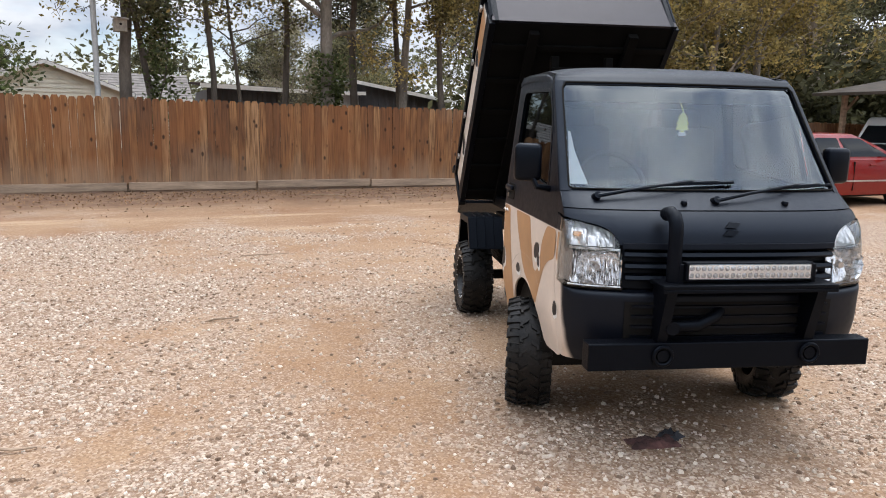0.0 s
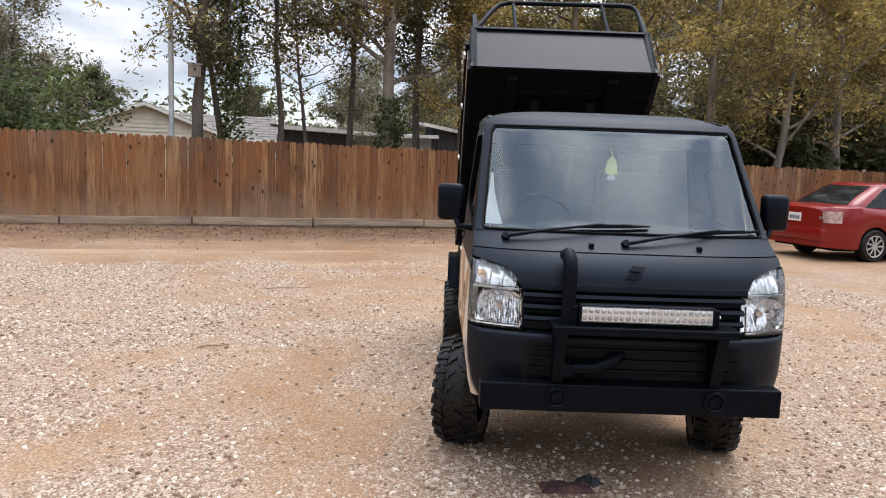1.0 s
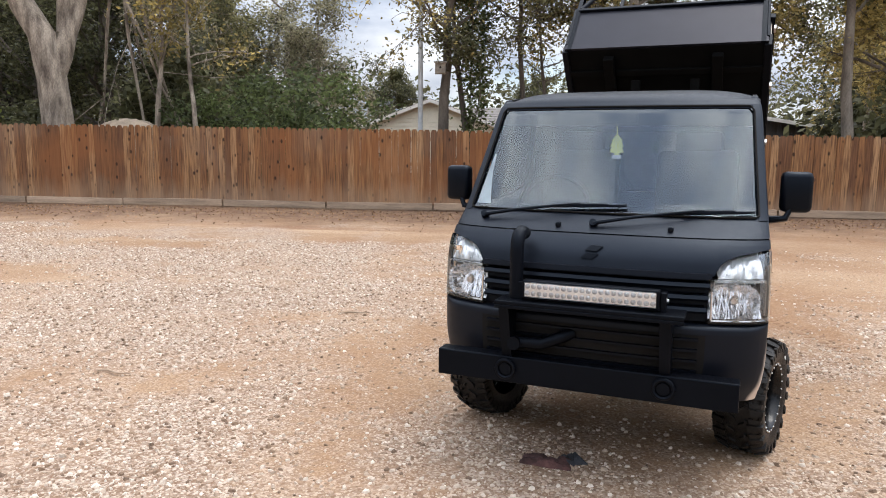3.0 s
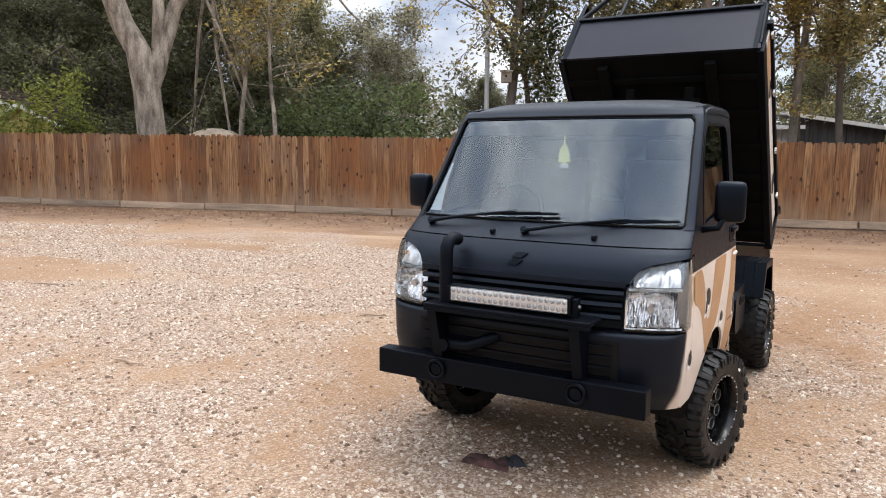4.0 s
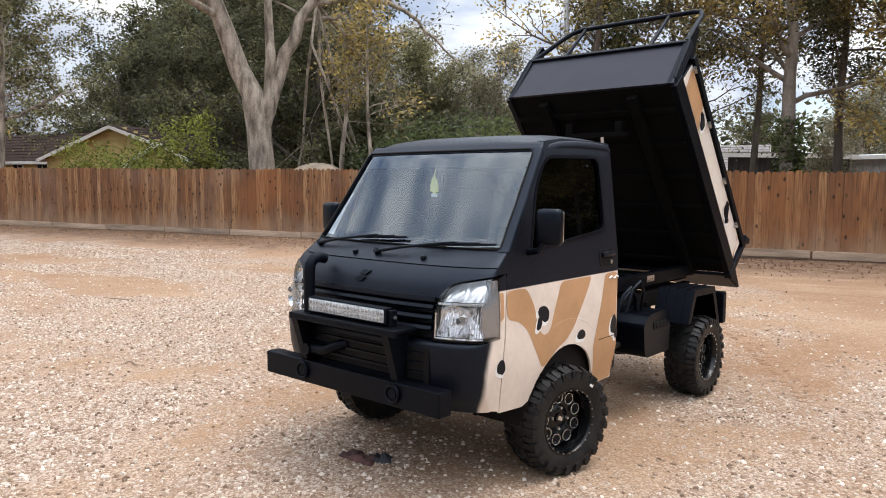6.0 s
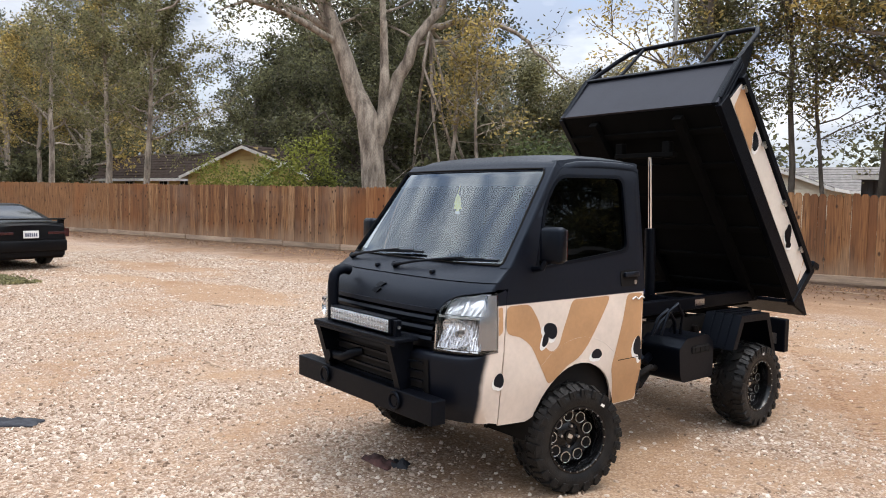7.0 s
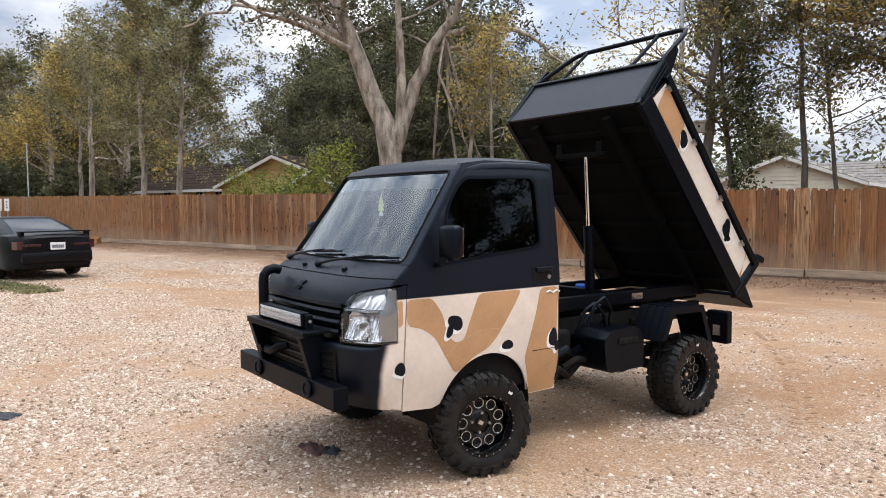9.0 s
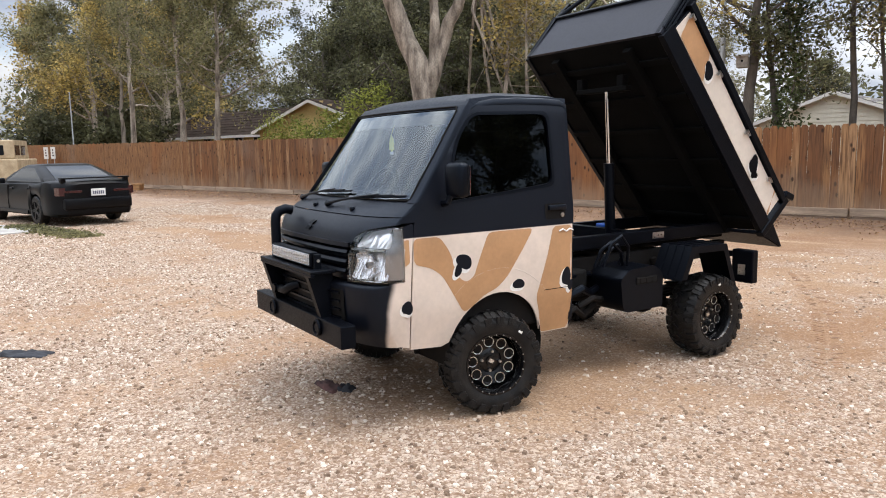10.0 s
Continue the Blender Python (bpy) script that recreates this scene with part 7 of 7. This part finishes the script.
    for back in (True, False):
        def on_screen(u, f):
            x, w = cab_x(f, back), cab_w(zb + (zr - zb) * f) * 0.80
            return Vector((x + (-0.055 if back else 0.055) * (1 - f) * (1 - u * u) + (-0.006 if back else 0.006), u * w, zb + (zr - zb) * f + 0.008))
        bm = bmesh.new()
        grid_faces(bm, [[on_screen(u, f) for u in np.linspace(-0.95, 0.95, 9)] for f in np.linspace(0.05, 0.93, 6)])
        part("rear_screen" if back else "windscreen", bm, DARK_GLASS, cabin, smooth=True)
    for x in (rear_axle, front_axle):
        for sg in (-1, 1):
            car_wheel(c, x, sg * (half - 0.115), r, 0.21, rim_mat, spokes)
    # tail
    zt = deck[0][1]
    for sg in (-1, 1):
        bm = bmesh.new()
        y0, y1, z0, z1, wrap = lamps
        rows = [[(plan_x, sg * yy, z) for plan_x, yy in ((-0.012 + 0.02, y0), (0.0, (y0 + y1) / 2), (0.03, y1), (wrap, plan(wrap) * 1.004))] for z in (z0, (z0 + z1) / 2, z1)]
        grid_faces(bm, rows, (0.02, 0, 0))
        tl = part("tail_light", bm, SMOKE_LENS if two_door else CLEAR_TAIL, c, "smoky dark red tail light" if two_door else "pale clear and red tail light", smooth=True)
        bm = bmesh.new()
        span_box(bm, (-0.006, min(sg * (y0 + 0.08), sg * (y1 - 0.06)), z0 + 0.06), (0.002, max(sg * (y0 + 0.08), sg * (y1 - 0.06)), z0 + 0.11), 0.003)
        part("reversing_lens", bm, SMOKE_LENS if two_door else SILVER, tl)
    bm = bmesh.new()
    span_box(bm, (-0.045, -half * 0.80, 0.36), (0.1, half * 0.80, 0.60), 0.04)
    part("rear_bumper", bm, paint, c, smooth=True)
    bm = bmesh.new()
    span_box(bm, (-0.012, -0.155, zt - 0.24), (0.0, 0.155, zt - 0.085), 0.004)
    pl = part("number_plate", bm, PLATE_WHITE, c, "white plate with plain bars")
    for k in range(6):
        bm = bmesh.new()
        span_box(bm, (-0.0145, -0.12 + k * 0.042, zt - 0.205), (-0.012, -0.09 + k * 0.042, zt - 0.135))
        part("plate_bar", bm, PLATE_BARS, pl)
    if spoiler:
        bm = bmesh.new()
        span_box(bm, (0.02, -half * 0.80, deck[1][1] + 0.075), (0.24, half * 0.80, deck[1][1] + 0.105), 0.012)
        for sg in (-1, 1):
            span_box(bm, (0.08, sg * half * 0.74 - 0.05, deck[1][1] - 0.02), (0.20, sg * half * 0.74 + 0.05, deck[1][1] + 0.08), 0.01)
        part("spoiler", bm, paint, c, smooth=True)
    return c


car("sedan", pose(10.85, 10.8, 0, 0, 0, 0), "red four-door sedan parked on the gravel before the fence", RED_PAINT, 4.55, 0.88,
    [(0, 0.93), (0.06, 0.98), (0.65, 1.01), (1.2, 0.96), (3.0, 0.96), (3.6, 0.92), (4.25, 0.80), (4.5, 0.62), (4.55, 0.5)], 0.95, 1.43, (0.52, 3.55), (1.25, 2.55), 1.02, 3.64, 0.30, SILVER_WHEEL, 9, (0.50, 0.74, 0.70, 0.91, 0.26), False)
car("coupe", pose(-10.45, 6.8, 0, 0, 0, 180), "flat black two-door coupe with a rear spoiler on the gravel", FLAT_BLACK, 4.65, 0.915,
    [(0, 0.88), (0.05, 0.94), (0.6, 0.97), (1.1, 0.93), (2.8, 0.92), (3.4, 0.90), (4.3, 0.72), (4.6, 0.55), (4.65, 0.45)], 0.92, 1.33, (0.55, 3.3), (1.55, 2.35), 1.12, 3.70, 0.32, FLAT_BLACK, 5, (0.26, 0.80, 0.66, 0.83, 0.20), True, True)


# tan army truck at the far end of the fence
army = thing("army_truck", pose(-31.6, 11.8, 0, 0, 0, 150), "tan camouflaged boxy army truck parked by the fence", "truck")
bm = bmesh.new()
span_box(bm, (-2.2, -1.05, 0.6), (2.2, 1.05, 1.45), 0.06)
part("lower_body", bm, TAN_PAINT, army)
bm = bmesh.new()
prof = [(-2.1, 1.45), (0.9, 1.45), (0.6, 2.28), (-2.1, 2.28)]
flat_shape(bm, rounded(prof, 0.08), lambda a, b, d=0.0: Vector((a, 0.95 - d, b)), 0.0, (), 1.9)
flat_shape(bm, rounded(prof, 0.08), lambda a, b: Vector((a, -0.95, b)))
part("cab", bm, TAN_PAINT, army)
for sg in (-1, 1):
    for x in (-1.5, -0.35):
        bm = bmesh.new()
        span_box(bm, (x - 0.42, sg * 0.955 - 0.01, 1.62), (x + 0.42, sg * 0.955 + 0.01, 2.05), 0.008)
        part("side_window", bm, DARK_GLASS, army)
    for x in (-1.5, 1.5):
        car_wheel(army, x, sg * 0.95, 0.46, 0.30, TAN_PAINT, 6)
bm = bmesh.new()
span_box(bm, (-2.115, -0.55, 1.62), (-2.095, 0.55, 2.05), 0.008)
part("rear_window", bm, DARK_GLASS, army)

# open carport with a van under it
carport = thing("carport", pose(21.0, 13.1, 0), "open carport with grey posts and a low dark roof", "carport")
for x in (-2.4, 2.4):
    for y in (-1.4, 1.6):
        bm = bmesh.new()
        span_box(bm, (x - 0.06, y - 0.06, 0), (x + 0.06, y + 0.06, 2.45), 0.006)
        post = part("post", bm, WOOD_RAIL, carport)
        bm = bmesh.new()
        tube(bm, [(x, y, 1.95), (x + (0.5 if x < 0 else -0.5), y, 2.42)], 0.04, 6)
        part("brace", bm, WOOD_RAIL, post)
bm = bmesh.new()
rows = [[(x, y, 2.50 + 0.5 * (1 - abs(x) / 3.1)) for x in (-3.1, -1.5, 0, 1.5, 3.1)] for y in (-1.9, 2.1)]
grid_faces(bm, rows, (0, 0, -0.08))
part("roof", bm, material("dark stained carport boards", (0.075, 0.058, 0.045), 0.85, vary=0.25, scale=3), carport)
van_paint = material("white van paint", (0.7, 0.71, 0.72), 0.3, vary=0.04, coat=0.6)
van = thing("van", pose(19.7, 13.1, 0, 0, 0, 180), "white van with a dark front parked under the carport", "van")
bm = bmesh.new()
prof = rounded([(-2.2, 0.35), (2.1, 0.35), (2.2, 0.95), (1.45, 1.15), (0.95, 1.85), (-2.1, 1.9)], 0.12)
flat_shape(bm, prof, lambda a, b, d=0.0: Vector((a, 0.9 - d, b)), 0.0, (), 1.8)
flat_shape(bm, prof, lambda a, b: Vector((a, -0.9, b)))
part("body", bm, van_paint, van, smooth=True, angle=30)
bm = bmesh.new()
grid_faces(bm, [[(1.47 - 0.5 * f, u * 0.8, 1.18 + 0.62 * f) for u in np.linspace(-1, 1, 5)] for f in (0, 1)], (-0.01, 0, 0))
part("windscreen", bm, DARK_GLASS, van)
bm = bmesh.new()
span_box(bm, (2.15, -0.86, 0.4), (2.24, 0.86, 0.9), 0.03)
part("front_bumper", bm, BLACK_PLASTIC, van)
bm = bmesh.new()
grid_faces(bm, [[(1.50 + 0.72 * f, u * 0.84, 1.150 - 0.19 * f) for u in np.linspace(-1, 1, 5)] for f in (0, 1)], (0, 0, -0.01))
part("bonnet", bm, FLAT_BLACK, van)
for sg in (-1, 1):
    bm = bmesh.new()
    span_box(bm, (-0.1, sg * 0.905 - 0.01, 1.2), (0.85, sg * 0.905 + 0.01, 1.72), 0.02)
    part("side_window", bm, DARK_GLASS, van)
    for x in (-1.4, 1.45):
        car_wheel(van, x, sg * 0.8, 0.32, 0.2, SILVER_WHEEL, 7)

# ---- small things on the ground ----
CLOTH_DARK = material("dark grey cloth", (0.035, 0.037, 0.045), 0.95, vary=0.25, bump=0.6, bump_scale=40)
CLOTH_RED = material("dark red rag", (0.11, 0.05, 0.045), 0.95, vary=0.35, bump=0.6, bump_scale=40)
TIMBER = material("orange brown timber", (0.42, 0.22, 0.09), 0.8, vary=0.2, scale=5, stretch=(0.5, 6, 6), bump=0.3, bump_scale=30)
CONCRETE = material("pale concrete", (0.40, 0.38, 0.35), 0.9, vary=0.12, scale=2, bump=0.3, bump_scale=30)


def rag(name, at, turn, size, mat, label, seed):
    """A crumpled piece of cloth lying flat."""
    rg = np.random.default_rng(seed)
    bm = bmesh.new()
    nx, ny = 16, 10
    rows = []
    for j in range(ny + 1):
        row = []
        for i in range(nx + 1):
            u, v = 2 * i / nx - 1, 2 * j / ny - 1
            h = 0.5 + noise.noise((u * 2.3 + seed, v * 2.3, seed)) * 0.9 + 0.4 * noise.noise((u * 6, v * 6, seed))
            edge = max(0.0, 1 - max(abs(u), abs(v)) ** 6)
            wob = 1 + 0.25 * noise.noise((u * 1.5, v * 1.5, seed + 4))
            row.append((u * size[0] * wob, v * size[1] * wob, 0.006 + size[2] * max(0.05, h) * edge))
        rows.append(row)
    grid_faces(bm, rows, (0, 0, -0.006))
    ob = part(name, bm, mat, smooth=True, angle=80)
    ob.matrix_world = pose(at[0], at[1], ground_z(at[0], at[1]) + 0.004, 0, 0, turn)
    return tagged(ob, label, "rag")


rag("rag", (2.25, 2.60, 0), -15, (0.115, 0.05, 0.04), CLOTH_RED, "crumpled dark red rag on the gravel", 3)
rag("rag", (2.37, 2.63, 0), 20, (0.055, 0.045, 0.035), CLOTH_DARK, "crumpled dark grey rag beside the red one", 6)
rag("rag", (-0.16, 1.65, 0), 35, (0.20, 0.07, 0.03), CLOTH_DARK, "flat dark grey cloth strip on the gravel", 8)
slab = bmesh.new()
span_box(slab, (-17.5, 3.2, -0.05), (-9.9, 5.35, 0.035), 0.01)
tagged(part("slab", slab, CONCRETE), "pale concrete slab edge beside the coupe", "slab", kind="structure")
rs = random.Random(3)
for x, y, ln in ((-0.58, 3.6, 0.28), (1.37, 8.12, 0.55), (3.5, 14.0, 0.9), (-3.5, 6.0, 0.3), (0.6, 5.5, 0.25), (-0.9, 0.9, 0.25), (5.2, 13.6, 0.7)):
    bm = bmesh.new()
    a = rs.uniform(-0.5, 0.5)
    tube(bm, [(-ln / 2, 0, 0.012), (-ln / 5, 0.02, 0.018), (ln / 6, -0.015, 0.02), (ln / 2, 0.02, 0.014)], [0.005, 0.009, 0.008, 0.004], 6)
    ob = part("stick", bm, WOOD_RAIL, smooth=True)
    ob.matrix_world = pose(x, y, ground_z(x, y), 0, 0, math.degrees(a))
    tagged(ob, "short dry stick lying on the gravel", "stick", "sticks on the ground")

# rough grass along the slab
rng = np.random.default_rng(15)
gb = np.stack((rng.uniform(-11.5, -7.9, 2600), 5.45 + rng.normal(size=2600) * 0.16, np.zeros(2600)), 1)
gb[:, 2] = 0.02 + np.abs(rng.normal(size=2600)) * 0.02
tagged(new("grass_tufts", leaf_mesh("grass_tufts", gb, 0.035, LEAF_OLIVE, rng)), "dry olive grass tufts along the slab edge", "grass", kind="stuff")
# fallen leaves and twigs by the fence
lb = np.stack((rng.uniform(-26, 18, 9000), 15.1 - np.abs(rng.normal(size=9000)) * 1.2, np.zeros(9000)), 1)
lb[:, 2] = [ground_z(x, y) + 0.012 for x, y in lb[:, :2]]
LITTER = leaf_material("brown fallen leaves", (0.36, 0.22, 0.12), (0.17, 0.10, 0.06))
tagged(new("leaf_litter", leaf_mesh("leaf_litter", lb, 0.021, LITTER, rng)), "brown fallen leaves along the foot of the fence", "leaves", kind="stuff")

# a tyre has pressed its chevrons into the clay
bm = bmesh.new()
tr = random.Random(31)
for k in range(64):
    u = k / 63
    mid = Vector((3.35 + 1.2 * u + 0.12 * math.sin(3.0 * u), 8.6 - 3.7 * u, 0))
    side = Vector((0.95, 0.31, 0))
    for s in (-1, 1):
        if tr.random() < 0.6:
            c = mid + side * 0.055 * s
            box(bm, (c.x, c.y, ground_z(c.x, c.y) - 0.001), (tr.uniform(0.06, 0.10), 0.024, 0.010), pose(0, 0, 0, 0, 0, 18 + s * 30 + tr.uniform(-6, 6)), 0.004)
prints = part("tread_print", bm, material("pressed damp clay", (0.30, 0.168, 0.092), 0.95, vary=0.25, scale=8))
tagged(prints, "tyre tread print pressed into orange clay", "tyre track", kind="stuff")

# timber off-cut by the fence
off = thing("timber_block", pose(-24.6, 14.5, ground_z(-24.6, 14.5), 0, 0, 12), "short orange-brown timber off-cut on the clay by the fence", "timber")
bm = bmesh.new()
box(bm, (0, 0, 0.11), (0.95, 0.24, 0.20), None, 0.012)
part("beam", bm, TIMBER, off)
bm = bmesh.new()
box(bm, (0.30, -0.05, 0.245), (0.55, 0.16, 0.07), pose(0, 0, 0, 0, 0, 9), 0.008)
part("plank", bm, TIMBER, off)
# thin poles behind the fence
for x, y, h, r in ((-36.4, 17.0, 5.0, 0.04), (-10.9, 60.0, 6.3, 0.10)):
    post = thing("pole", pose(x, y, 0), "thin pale metal pole standing behind the fence", "pole", "thin poles behind the fence")
    bm = bmesh.new()
    tube(bm, [(0, 0, 0), (0, 0, h)], [r, r * 0.8], 10)
    part("shaft", bm, PALE_METAL, post, smooth=True)
    bm = bmesh.new()
    box(bm, (0.0 if h < 6 else 0.3, 0, h), (0.08 if h < 6 else 0.75, 0.08 if h < 6 else 0.25, 0.05 if h < 6 else 0.12), None, 0.01)
    part("head", bm, PALE_METAL, post)
